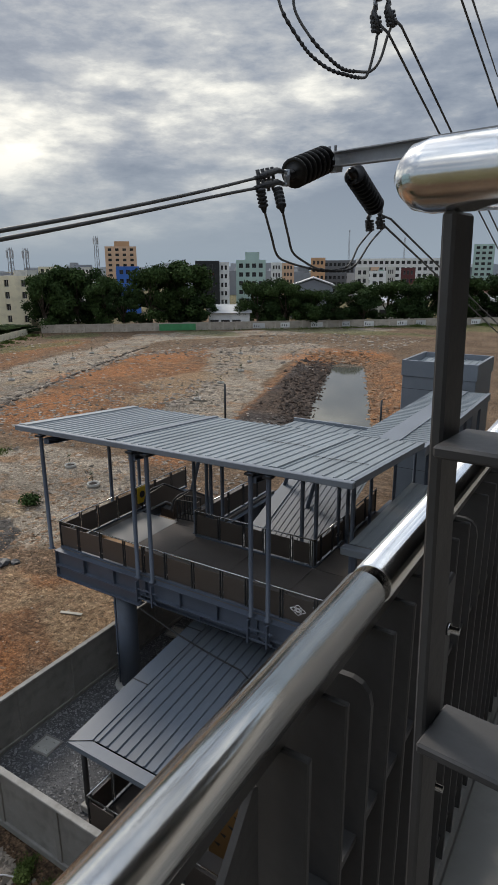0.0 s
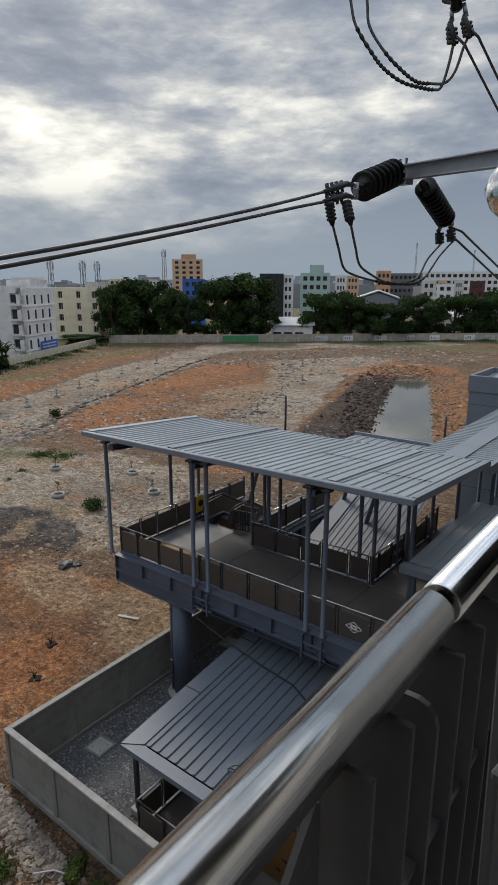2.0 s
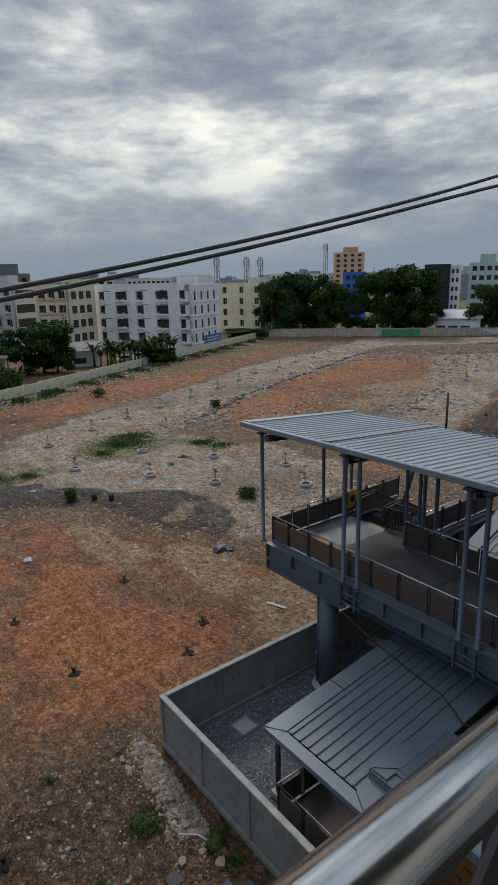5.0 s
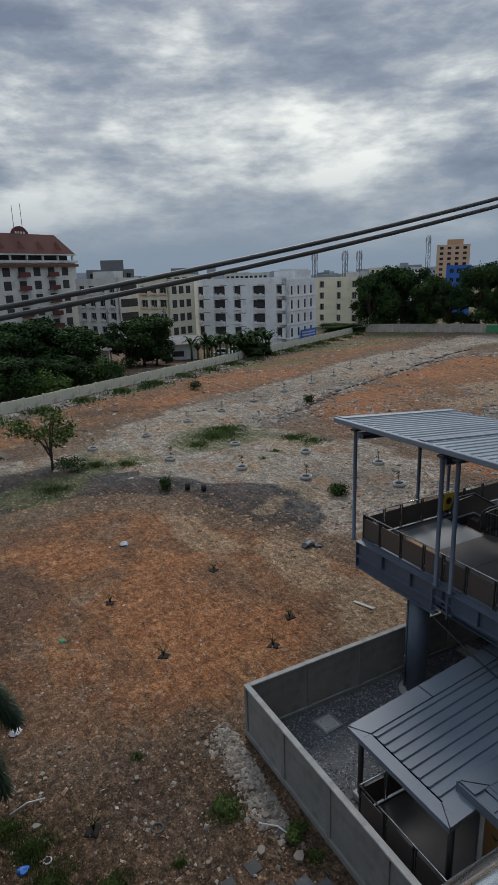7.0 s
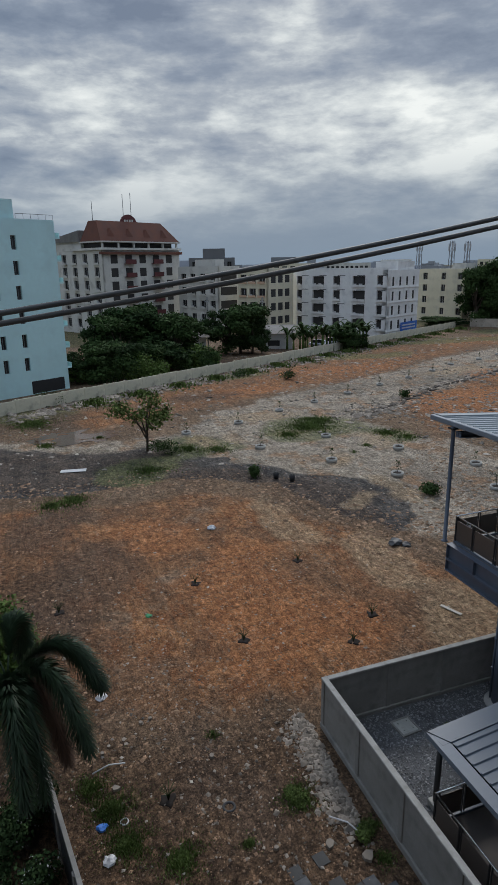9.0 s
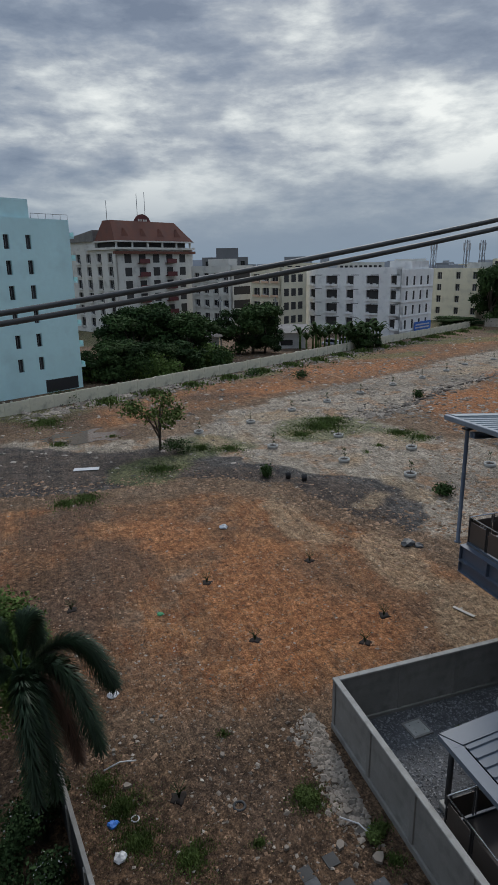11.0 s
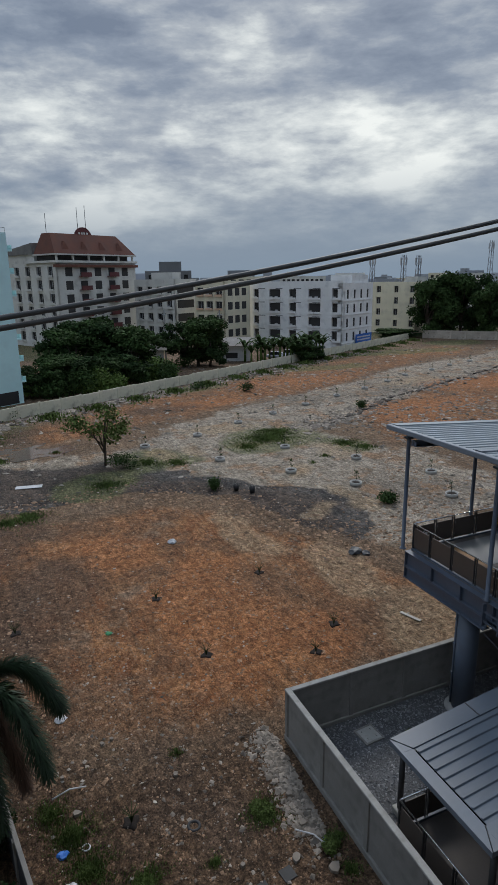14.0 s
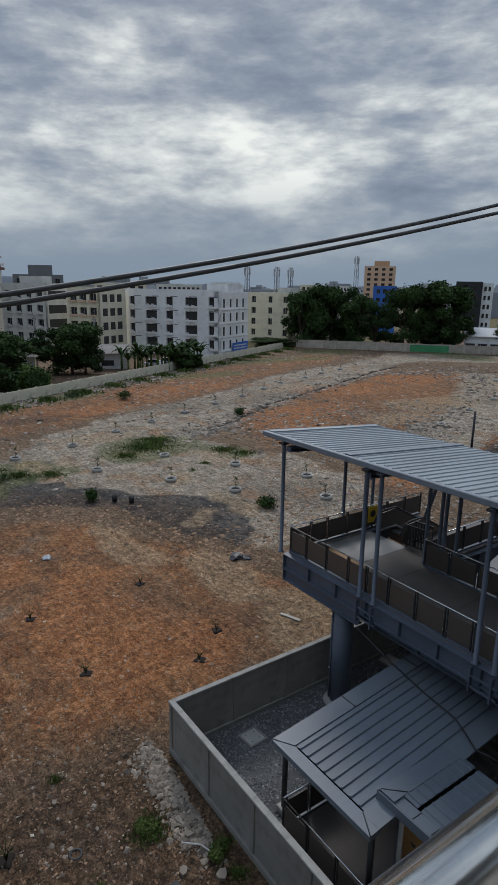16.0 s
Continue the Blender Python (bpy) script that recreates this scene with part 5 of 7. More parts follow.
    root = thing(name, label, "cable", group="jumper loops")
    P_ = [Vector(p) for p in pts]
    q = []
    for i in range(len(P_) - 1):
        a, b, c, d = P_[max(i - 1, 0)], P_[i], P_[i + 1], P_[min(i + 2, len(P_) - 1)]
        for k in range(6):
            t = k / 6
            q.append(0.5 * ((2 * b) + (c - a) * t + (2 * a - 5 * b + 4 * c - d) * t * t + (3 * b - a - 3 * c + d) * t ** 3))
    q.append(P_[-1])
    bm = bmesh.new()
    tube(bm, q, r, 7)
    part("wire", bm, M["cable"], root)
    if taped:
        w_ = q[taped[0] * 6:taped[1] * 6 + 1]
        fine_ = [w_[i].lerp(w_[i + 1], k / 3) for i in range(len(w_) - 1) for k in range(3)]
        bm = bmesh.new()
        tube(bm, fine_, r, 7, radii=[r * (1.25 + 0.3 * math.sin(i * 1.3)) for i in range(len(fine_))])
        part("tape_binding", bm, M["rubber"], root, "black tape wound round the cable")
    return root


JA = ((30.56, 5.01), (29.92, 2.87), (29.38, 1.17), (28.35, 0.53), (26.56, 0.04), (25.03, -0.21), (23.05, 0.18), (22.15, 1.87), (21.15, 3.1))
JB = ((28.96, 5.0), (28.41, 2.86), (27.97, 1.41), (26.83, 0.53), (25.54, -0.06), (23.53, -0.21), (22.31, 0.33), (21.19, 2.1), (20.25, 3.2))
for s, (js, h0) in enumerate(((JA, bearing(30.9, 6.75, 4.25)), (JB, bearing(29.4, 6.75, 4.35)))):
    rt = loop("jumper_loop", [bearing(a_, e_, 4.28 + 1.3 * k / 8) for k, (a_, e_) in enumerate(js)], 0.0085, "black insulated jumper cable looping under the cross-arm", (4, 6))
    e1_ = bearing(*js[0], 4.28)
    bm = bmesh.new()
    L_ = (e1_ - h0).length
    prof = [(0.012, 0.0)]
    for k in range(5):
        prof += [(0.034, L_ * (0.06 + 0.18 * k)), (0.034, L_ * (0.14 + 0.18 * k)), (0.022, L_ * (0.19 + 0.18 * k))]
    spin(bm, prof + [(0.012, L_ + 0.02)], h0, e1_ - h0, 12)
    part("boot", bm, M["rubber"], rt, "black ribbed rubber boot")
UA = ((30.2, 25.0), (29.9, 22.6), (29.58, 20.72), (29.08, 19.3), (27.63, 17.42), (26.67, 16.44), (25.23, 15.51), (23.82, 15.06), (22.66, 14.81), (22.07, 14.98), (21.62, 16.4), (21.4, 17.6))
UB = ((28.6, 25.0), (28.5, 22.6), (28.3, 20.69), (28.02, 19.27), (26.71, 17.58), (25.27, 16.28), (24.07, 15.46), (22.91, 15.25), (21.77, 15.23), (21.06, 15.99), (20.58, 17.45), (20.3, 18.1))
for us, tp in ((UA, (3, 8)), (UB, (4, 7))):
    loop("jumper_loop", [bearing(a_, e_, 4.6) for a_, e_ in us], 0.0095, "black insulated jumper cable with tape binding", tp)
insulator(bearing(21.7, 24.5, 4.6), bearing(21.35, 19.75, 4.6), 6, 0.09, "dark brown ribbed porcelain insulator above the platform")
clamp(bearing(21.65, 19.5, 4.6), bearing(21.3, 17.6, 4.6))
clamp(bearing(20.65, 19.7, 4.6), bearing(20.1, 18.0, 4.6))
l3 = thing("conductor", "paired black overhead conductors slanting down beyond the arm", "cable", group="overhead conductors")
for a0, e0_, a1, e1_ in ((20.51, 17.63, 16.04, 10.65), (19.53, 18.03, 15.03, 10.59)):
    p, q = bearing(a0, e0_, 4.6), bearing(a1, e1_, 5.9)
    bm = bmesh.new()
    tube(bm, [bearing(a0 + 0.95, e0_ + 0.8, 4.6)] + sag(p, p + (q - p) * 6, 12, 0.0), 0.009, 6)
    part("wire", bm, M["cable"], l3)
l4 = thing("conductor", "thin black wires crossing high over the platform edge", "cable", group="overhead conductors")
for a0, e0_, a1, e1_ in ((15.33, 19.8, 13.8, 16.71), (14.5, 19.71, 14.02, 18.72)):
    p, q = bearing(a0, e0_, 4.8), bearing(a1, e1_, 5.3)
    bm = bmesh.new()
    tube(bm, [Vector((0.75, -2.2, 18.75)), p - (q - p) * 10.5] + sag(p - (q - p) * 9, p + (q - p) * 10, 16, 0.0), 0.008, 6)
    part("wire", bm, M["cable"], l4)

# ---- yard wall and far wall ----
U = Vector((-0.478, 0.878, 0)).normalized()      # along the side street
N = Vector((0.878, 0.478, 0)).normalized()       # towards the lot


def plain_wall(name, p0, p1, h, pitch, material, label, t=0.08):
    p0, p1 = Vector(p0), Vector(p1)
    L = (p1 - p0).length
    n = round(L / pitch)
    s = L / n
    root = thing(name, label, "wall", Matrix.Translation(p0) @ Matrix.Rotation(math.atan2(p1.y - p0.y, p1.x - p0.x), 4, 'Z'), kind="structure")
    bm = bmesh.new()
    box(bm, (0.1, -t, -0.5), (s - 0.1, t, h - 0.05))
    pm = mesh_of("wall_panel", bm, material)
    bm = bmesh.new()
    box(bm, (-0.1, -t - 0.05, -0.5), (0.1, t + 0.05, h + 0.04))
    qm = mesh_of("post", bm, material)
    r = random.Random(3)
    for k in range(n):
        dz = r.uniform(-0.06, 0.05)
        part("wall_panel", pm, None, root, at=Matrix.Translation((k * s, 0, dz)))
        part("post", qm, None, root, at=Matrix.Translation((k * s, 0, 0)))
    return root


plain_wall("wall_street", (-58.0, -29.0, 0), (-128.5, 100.5, 0), 1.45, 3.0, M["yard"], "mossy cream plaster yard wall with dark stains")
plain_wall("wall_far", (-128.0, 104.6, 0), (-20.0, 199.0, 0), 2.1, 3.6, M["farwall"], "pale weathered concrete boundary wall with faded paint")
gs = thing("netting_screen", "green netting screen fixed on the far wall", "netting", pose(-105.3, 123.6, 0.1, 0, 0, 41.2))
boxes("net", M["greensheet"], gs, ((0, -0.3, 0.0), (9.5, -0.2, 1.7)))
rr = random.Random(12)
for k in range(9):
    t = 0.38 + 0.055 * k + rr.uniform(-0.01, 0.01)
    px_, py_ = -128 + 108 * t, 104.6 + 94.4 * t
    g_ = thing("wall_paint", "faded paint patch with unreadable marks on the wall", "painted patch", pose(px_ + 0.12, py_ - 0.14, 0.3, 0, 0, 41.2), group="paint patches on the far wall")
    boxes("patch", M["white"] if k % 3 else M["shed"], g_, ((0, -0.02, 0.0), (rr.uniform(2, 4), 0.0, 1.3)))
    for j in range(3):
        boxes("stroke", M["grey"], g_, ((0.3 + 0.6 * j, -0.03, 0.3), (0.6 + 0.6 * j, -0.022, rr.uniform(0.6, 1.0))))


# ---- buildings ----
def window_mesh(w, h, key, store={}):
    k = (round(w, 2), round(h, 2), key)
    if k not in store:
        bm = bmesh.new()
        box(bm, (-w / 2, 0.0, 0.0), (w / 2, 0.03, h))
        a = mesh_of("pane", bm, M["glass"])
        bm = bmesh.new()
        t = 0.05
        for p, q in (((-w / 2, -0.03, 0), (-w / 2 + t, -0.002, h)), ((w / 2 - t, -0.03, 0), (w / 2, -0.002, h)), ((-w / 2 + t, -0.03, 0), (w / 2 - t, -0.002, t)), ((-w / 2 + t, -0.03, h - t), (w / 2 - t, -0.002, h)), ((-t / 2, -0.03, t), (t / 2, -0.002, h - t))):
            box(bm, p, q)
        store[k] = (a, mesh_of("window_frame", bm, M["plastic"] if key == "w" else M["grey"]))
    return store[k]


def facade(root, L, H, cols, rows, wall, at, frame="w", balcony=None, depth=0.45, sill=True, band=None):
    """A wall L long and H high with real openings: cols of (x0, x1), rows of (z0, z1); windows set back in them. Drawn in x-z, outer side at -y."""
    bm = bmesh.new()
    zs = [0.0]
    for z0, z1 in rows:
        box(bm, (0, 0, zs[-1]), (L, depth, z0))
        xs = [0.0] + [q for c in cols for q in c] + [L]
        for a, b in zip(xs[0::2], xs[1::2]):
            if b - a > 0.01:
                box(bm, (a, 0, z0), (b, depth, z1))
        zs.append(z1)
    box(bm, (0, 0, zs[-1]), (L, depth, H))
    part("wall", bm, wall, root, at=at)
    for z0, z1 in rows:
        for x0, x1 in cols:
            pm, fm = window_mesh(x1 - x0, z1 - z0, frame)
            w = part("window", pm, None, root, at=at @ Matrix.Translation(((x0 + x1) / 2, depth - 0.1, z0)))
            part("window_frame", fm, None, w)
            if balcony:
                bal = boxes("balcony", balcony, root, ((x0 - 0.1, -0.35, z0 - 0.12), (x1 + 0.1, -0.002, z0)), ((x0 - 0.1, -0.35, z0), (x1 + 0.1, -0.27, z0 + 0.35)), at=at)
                if (int(x0 * 7) + int(z0 * 5)) % 3:
                    boxes("air_conditioner", M["plastic"], bal, ((x0 + 0.3, -0.25, z0 + 0.05), (x0 + 1.0, -0.02, z0 + 0.6)))
    if band:
        for z0, z1 in rows:
            boxes("ledge", band, root, ((-0.05, -0.12, z1 + 0.25), (L + 0.05, -0.002, z1 + 0.4)), at=at)


def xy(az, d):
    p = bearing(az, 0, d)
    return Vector((p.x, p.y, 0))


def block_size(corner_az, d, left_az, right_az):
    """The two side lengths of a street-aligned block, from the bearings of its edges."""
    c = xy(corner_az, d)
    out = []
    for az, v in ((left_az, -N), (right_az, U)):
        a = radians(az)
        n_ = Vector((math.cos(a), math.sin(a), 0))
        out.append(-n_.dot(c - Vector((EYE0.x, EYE0.y, 0))) / n_.dot(v))
    return c, out[0], out[1]


def street_block(name, label, corner, W, L, H, wall, cols_a, rows_a, cols_b, rows_b, roof=None, **kw):
    """A block whose one face (W long) looks down the street and the other (L long) looks over the lot."""
    root = thing(name, label, "building", Matrix.Translation(corner), group=kw.pop("group", ""))
    fa = Matrix.Translation(-N * W) @ Matrix((( N.x, U.x, 0, 0), (N.y, U.y, 0, 0), (0, 0, 1, 0), (0, 0, 0, 1)))
    fb = Matrix(((U.x, -N.x, 0, 0), (U.y, -N.y, 0, 0), (0, 0, 1, 0), (0, 0, 0, 1)))
    facade(root, W, H, cols_a, rows_a, wall, fa, **kw)
    kb = dict(kw)
    kb["balcony"] = None
    facade(root, L, H, cols_b, rows_b, wall, fb @ Matrix.Translation((0, 0.0, 0)), **kb)
    # core painted dark for the unlit rooms, back walls and flat roof
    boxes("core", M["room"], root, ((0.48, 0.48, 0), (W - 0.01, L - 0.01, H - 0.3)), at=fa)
    boxes("roof", roof or M["coping"], root, ((0.46, 0.46, H - 0.29), (W - 0.01, L - 0.01, H - 0.05)), at=fa)
    boxes("back_wall", wall, root, ((-0.01, L, 0), (W, L + 0.25, H)), ((-0.25, 0.46, 0), (-0.011, L + 0.25, H)), at=fa)
    return root, fa, fb


def cols(n, L, w, edge=0.8):
    s = (L - 2 * edge) / n
    return [(edge + s * (k + 0.5) - w / 2, edge + s * (k + 0.5) + w / 2) for k in range(n)]


def rows(n, z0, step, h):
    return [(z0 + step * k, z0 + step * k + h) for k in range(n)]


# white four-storey block with balconies
c, W, L = block_size(57.9, 137, 66.35, 55.25)
ca = []
for f0, w in ((0.045, 1.5), (0.225, 1.7), (0.285, 1.7), (0.45, 1.9), (0.655, 1.7), (0.715, 1.7), (0.93, 2.3)):
    ca.append((f0 * W, f0 * W + w) if f0 * W + w < W else (W - w - 0.3, W - 0.3))
b, fa, fb = street_block("apartment_building", "white painted apartment block with recessed balconies beside the lot", c, W, L, 14.25, M["white"], ca, rows(4, 1.5, 3.1, 2.2),
                         cols(4, L, 0.8), rows(4, 1.6, 3.1, 1.9), balcony=M["white"], depth=1.2)
boxes("stair_head", M["white"], b, ((W - 6.0, 5.0, 14.0), (W - 0.5, L * 0.9, 16.0)), at=fa)
boxes("parapet", M["white"], b, ((0, 0.02, 14.25), (W, 0.2, 14.75)), at=fa)
for z in rows(4, 1.55, 3.1, 1.95):
    for k in range(5):
        boxes("vent_strip", M["grey"], b, ((W * (0.10 + 0.2 * k), -0.02, z[1] + 0.25), (W * (0.10 + 0.2 * k) + 2.0, -0.002, z[1] + 0.42)), at=fa)
    boxes("ledge", M["white"], b, ((-0.05, -0.15, z[0] - 0.45), (L + 0.05, -0.002, z[0] - 0.25)), at=fb)
sg = thing("banner", "dark blue banner with unreadable white lines on the block", "banner", Matrix.Translation(c + N * 0.3 + U * 6 + Vector((0, 0, 0.9))) @ fb)
boxes("cloth", M["blue"], sg, ((0, -0.05, 0), (L * 0.55, 0.0, 1.9)))
for j in range(2):
    boxes("line_of_text", M["plastic"], sg, ((0.6, -0.065, 0.45 + 0.65 * j), (L * 0.5, -0.052, 0.75 + 0.65 * j)))

# beige block behind it
c, W, L = block_size(51.4, 176, 55.6, 50.25)
b, fa, fb = street_block("apartment_building", "cream rendered apartment block with small dark windows", c, W, L, 14.0, M["cream"], [(0.3, 1.4), (W * 0.18, W * 0.18 + 1.3), (W * 0.55, W * 0.55 + 1.2), (W * 0.87, W * 0.87 + 1.3)], rows(4, 1.9, 3.1, 1.8), cols(3, L, 0.9), rows(4, 1.9, 3.1, 1.8))
boxes("stair_head", M["ivory"], b, ((W * 0.72, 1.0, 14.0), (W * 0.98, L * 0.8, 15.4)), at=fa)

# cream and peach blocks down the street
c, W, L = block_size(68.7, 142, 71.4, 66.4)
street_block("apartment_building", "cream and peach apartment block with balconies", c, W, L, 15.0, M["cream"], cols(3, W, 2.0, 0.3), rows(4, 2.4, 3.1, 1.9), cols(3, L, 1.7), rows(4, 2.4, 3.1, 1.7), balcony=M["peach"])
c, W, L = block_size(73.2, 150, 76.8, 71.3)
b, fa, fb = street_block("apartment_building", "cream apartment block with stacked balconies", c, W, L, 15.6, M["ivory"], cols(4, W, 1.8, 0.3), rows(4, 2.4, 3.2, 1.9), cols(3, L, 1.9), rows(4, 2.4, 3.2, 1.9), balcony=M["ivory"])
boxes("stair_head", M["ivory"], b, ((W * 0.3, 2.0, 15.6), (W * 0.8, L * 0.7, 17.2)), at=fa)

# tall block with the red hipped roof
c, W, L = block_size(83.4, 150, 87.9, 76.7)
b, fa, fb = street_block("apartment_tower", "weathered ivory apartment tower with a red tiled roof", c, W, L, 19.6, M["ivory"], cols(5, W, 1.9, 0.2), rows(6, 1.2, 3.05, 2.35), cols(5, L, 2.0, 1.2), rows(6, 1.3, 3.05, 2.0), balcony=M["ivory"])
for k, (x0, x1) in enumerate(cols(5, L, 2.0, 1.2)):
    if k in (1, 3):
        for z0, z1 in rows(6, 1.3, 3.05, 2.0):
            boxes("balcony", M["maroon"], b, ((x0 - 0.5, -1.1, z0 - 0.15), (x1 + 0.5, -0.002, z0)), ((x0 - 0.5, -1.1, z0), (x1 + 0.5, -1.0, z0 + 0.9)), at=fb)
boxes("terrace", M["ivory"], b, ((-0.6, -0.8, 19.6), (L + 0.4, 12.0, 20.1)), at=fb)
boxes("tile_skirt", M["tile"], b, ((-0.8, -0.9, 18.6), (L + 0.5, -0.01, 19.2)), at=fb)
boxes("attic", M["room"], b, ((0.8, 1.6, 20.1), (L - 0.8, 12, 21.3)), at=fb)
boxes("eave_slab", M["ivory"], b, ((-0.5, -0.5, 21.31), (L + 0.4, 8.2, 21.59)), at=fb)
for k in range(6):
    boxes("terrace_post", M["ivory"], b, ((0.2 + k * (L - 0.8) / 5, 0.0, 20.11), (0.6 + k * (L - 0.8) / 5, 0.4, 21.3)), at=fb)
boxes("wing_wall", M["ivory"], b, ((0.0, 8.3, 19.62), (L - 2.0, max(9.0, W - 0.3), 21.6)), at=fb)
bm = bmesh.new()
vs = [bm.verts.new(p) for p in ((-0.5, 8.2, 21.6), (L - 1.5, 8.2, 21.6), (L - 1.5, W + 0.4, 21.6), (-0.5, W + 0.4, 21.6), (-0.5, 8.2, 24.2), (L - 1.5, 8.2, 24.2), (L - 1.5, W + 0.4, 22.2), (-0.5, W + 0.4, 22.2))]
for f in ((0, 1, 2, 3), (4, 7, 6, 5), (0, 4, 5, 1), (1, 5, 6, 2), (2, 6, 7, 3), (3, 7, 4, 0)):
    bm.faces.new([vs[i] for i in f])
part("wing_roof", bm, M["oldroof"], b, "grey sheet roof of the rear wing", fb)
bm = bmesh.new()
x0, x1, y0, y1, z0, z1 = -0.3, L + 0.3, -0.3, 8.0, 21.6, 26.2
lo = [bm.verts.new(p) for p in ((x0, y0, z0), (x1, y0, z0), (x1, y1, z0), (x0, y1, z0))]
hi = [bm.verts.new(p) for p in ((x0 + 1.2, y0 + 3.0, z1), (x1 - 3.6, y0 + 3.0, z1), (x1 - 3.6, y1 - 2.2, z1), (x0 + 1.2, y1 - 2.2, z1))]
for k in range(4):
    bm.faces.new((lo[k], lo[(k + 1) % 4], hi[(k + 1) % 4], hi[k]))
bm.faces.new(hi)
bm.faces.new(lo[::-1])
part("roof_hip", bm, M["tile"], b, "red tiled hipped roof", fb)
for k in range(4):
    bm = bmesh.new()
    xx = 3.2 + k * (L - 7.5) / 3
    vs = [bm.verts.new(p) for p in ((xx - 1, 0.35, 22.6), (xx + 1, 0.35, 22.6), (xx, 0.75, 24.4), (xx - 1, 3.0, 22.9), (xx + 1, 3.0, 22.9), (xx, 3.0, 24.6))]
    for f in ((0, 1, 2), (3, 5, 4), (0, 2, 5, 3), (1, 4, 5, 2), (0, 3, 4, 1)):
        bm.faces.new([vs[i] for i in f])
    part("dormer", bm, M["tile"], b, at=fb)
bm = bmesh.new()
spin(bm, [(2.6, 0.0), (2.6, 0.35)], (L * 0.45, 3.0, 25.3), (0, 1, 0), 24)
part("roof_sign", bm, M["maroon"], b, "round-topped dark red sign on the roof", fb)
for k in range(4):
    boxes("sign_mark", M["ivory"], b, ((L * 0.45 - 1.4 + 0.75 * k, 2.9, 26.0), (L * 0.45 - 0.95 + 0.75 * k, 2.98, 26.7)), at=fb)
for k, (xx, hh) in enumerate(((1.0, 5.0), (L * 0.42, 7.0), (L * 0.52, 7.5))):
    bm = bmesh.new()
    tube(bm, [(xx, 4.0, 25.5), (xx, 4.0, 25.5 + hh)], 0.07, 5)
    part("antenna", bm, M["grey"], b, at=fb)

# mint building by the yard wall
c = xy(87.25, 84.5)
root = thing("mint_building", "pale mint apartment building with narrow slit windows", "building", Matrix.Translation(c))
fb = Matrix(((-U.x, N.x, 0, 0), (-U.y, N.y, 0, 0), (0, 0, 1, 0), (0, 0, 0, 1)))
fbr = Matrix.Translation(-U * 34) @ Matrix(((U.x, -N.x, 0, 0), (U.y, -N.y, 0, 0), (0, 0, 1, 0), (0, 0, 0, 1)))
facade(root, 34, 21.4, [(34 - 29, 34 - 28.3), (34 - 22, 34 - 21.3), (34 - 15.5, 34 - 14.8), (34 - 8.8, 34 - 8.1), (34 - 6.0, 34 - 5.3)], rows(6, 3.1, 2.95, 1.65), M["teal"], fbr, frame="d", depth=0.4)
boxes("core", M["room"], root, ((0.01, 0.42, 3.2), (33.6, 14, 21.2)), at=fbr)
boxes("roof", M["coping"], root, ((0.01, 0.42, 21.21), (33.6, 14, 21.38)), at=fbr)
boxes("end_wall", M["teal"], root, ((33.61, 0.41, 2.6), (34.0, 14, 21.4)), at=fbr)
boxes("penthouse", M["teal"], root, ((0.0, 0.5, 21.4), (29.0, 12, 23.6)), at=fbr)
# flat black sheet on the wall, painted as the carport's shaded inside
boxes("carport", M["rubber"], root, ((28.6, -0.03, 0.1), (33.3, -0.004, 1.7)), at=fbr)
for k in range(7):
    z = 2.9 + 2.75 * k
    boxes("balcony", M["teal"], root, ((34.0, 0.2, z - 0.2), (34.75, 3.2, z)), ((34.68, 0.2, z), (34.75, 3.2, z + 0.55)), at=fbr)
    boxes("balcony_door", M["glass"], root, ((34.0, 0.9, z), (34.02, 2.6, z + 1.7)), at=fbr)
bm = bmesh.new()
tube(bm, [(29, 0.1, 22.0), (34, 0.1, 22.0)], 0.03, 5)
for k in range(6):
    tube(bm, [(29.0 + k, 0.1, 21.4), (29.0 + k, 0.1, 22.0)], 0.025, 4)
part("roof_rail", bm, M["grey"], root, at=fbr)


# ---- farther buildings: blocks facing the lot ----
def far_block(name, label, az0, az1, el, d, wall, floors=4, n=5, depth=14, base=0.0, cap=None):
    p, q = xy(az0, d), xy(az1, d)
    L_ = (q - p).length
    H_ = EYE0.z + d * math.tan(radians(el))
    e = (q - p).normalized()
    at = Matrix(((e.x, -e.y, 0, p.x), (e.y, e.x, 0, p.y), (0, 0, 1, 0), (0, 0, 0, 1)))
    root = thing(name, label, "building", at)
    st = (H_ - 1.0) / floors
    w = min(2.2, (L_ - 1.0) / n * 0.62)
    facade(root, L_, H_, cols(n, L_, w, 0.4), rows(floors, 1.4, st, st * 0.5), wall, Matrix.Identity(4), frame="d", depth=0.4)
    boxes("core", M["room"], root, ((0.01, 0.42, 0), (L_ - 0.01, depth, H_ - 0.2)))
    boxes("side_wall", wall, root, ((-0.3, 0.0, 0), (0.0, depth, H_)))
    boxes("side_wall", wall, root, ((L_, 0.0, 0), (L_ + 0.3, depth, H_)))
    boxes("roof", M["coping"], root, ((0.01, 0.42, H_ - 0.19), (L_ - 0.01, depth, H_ - 0.02)))
    if cap:
        boxes("roof_room", cap, root, ((L_ * 0.3, 1, H_), (L_ * 0.8, depth * 0.7, H_ + 3.2)))
    return root


far_block("hotel_tower", "orange and cream tower block with a stepped top", 44.7, 42.05, 1.95, 420, M["peach"], 9, 4, 16, cap=M["orange"])
far_block("blue_building", "bright blue painted low block among trees", 43.8, 41.9, 0.25, 230, M["blue"], 5, 3)
bb = far_block("billboard_building", "black clad building with a large dark screen", 36.75, 34.7, 0.72, 260, M["black"], 5, 2)
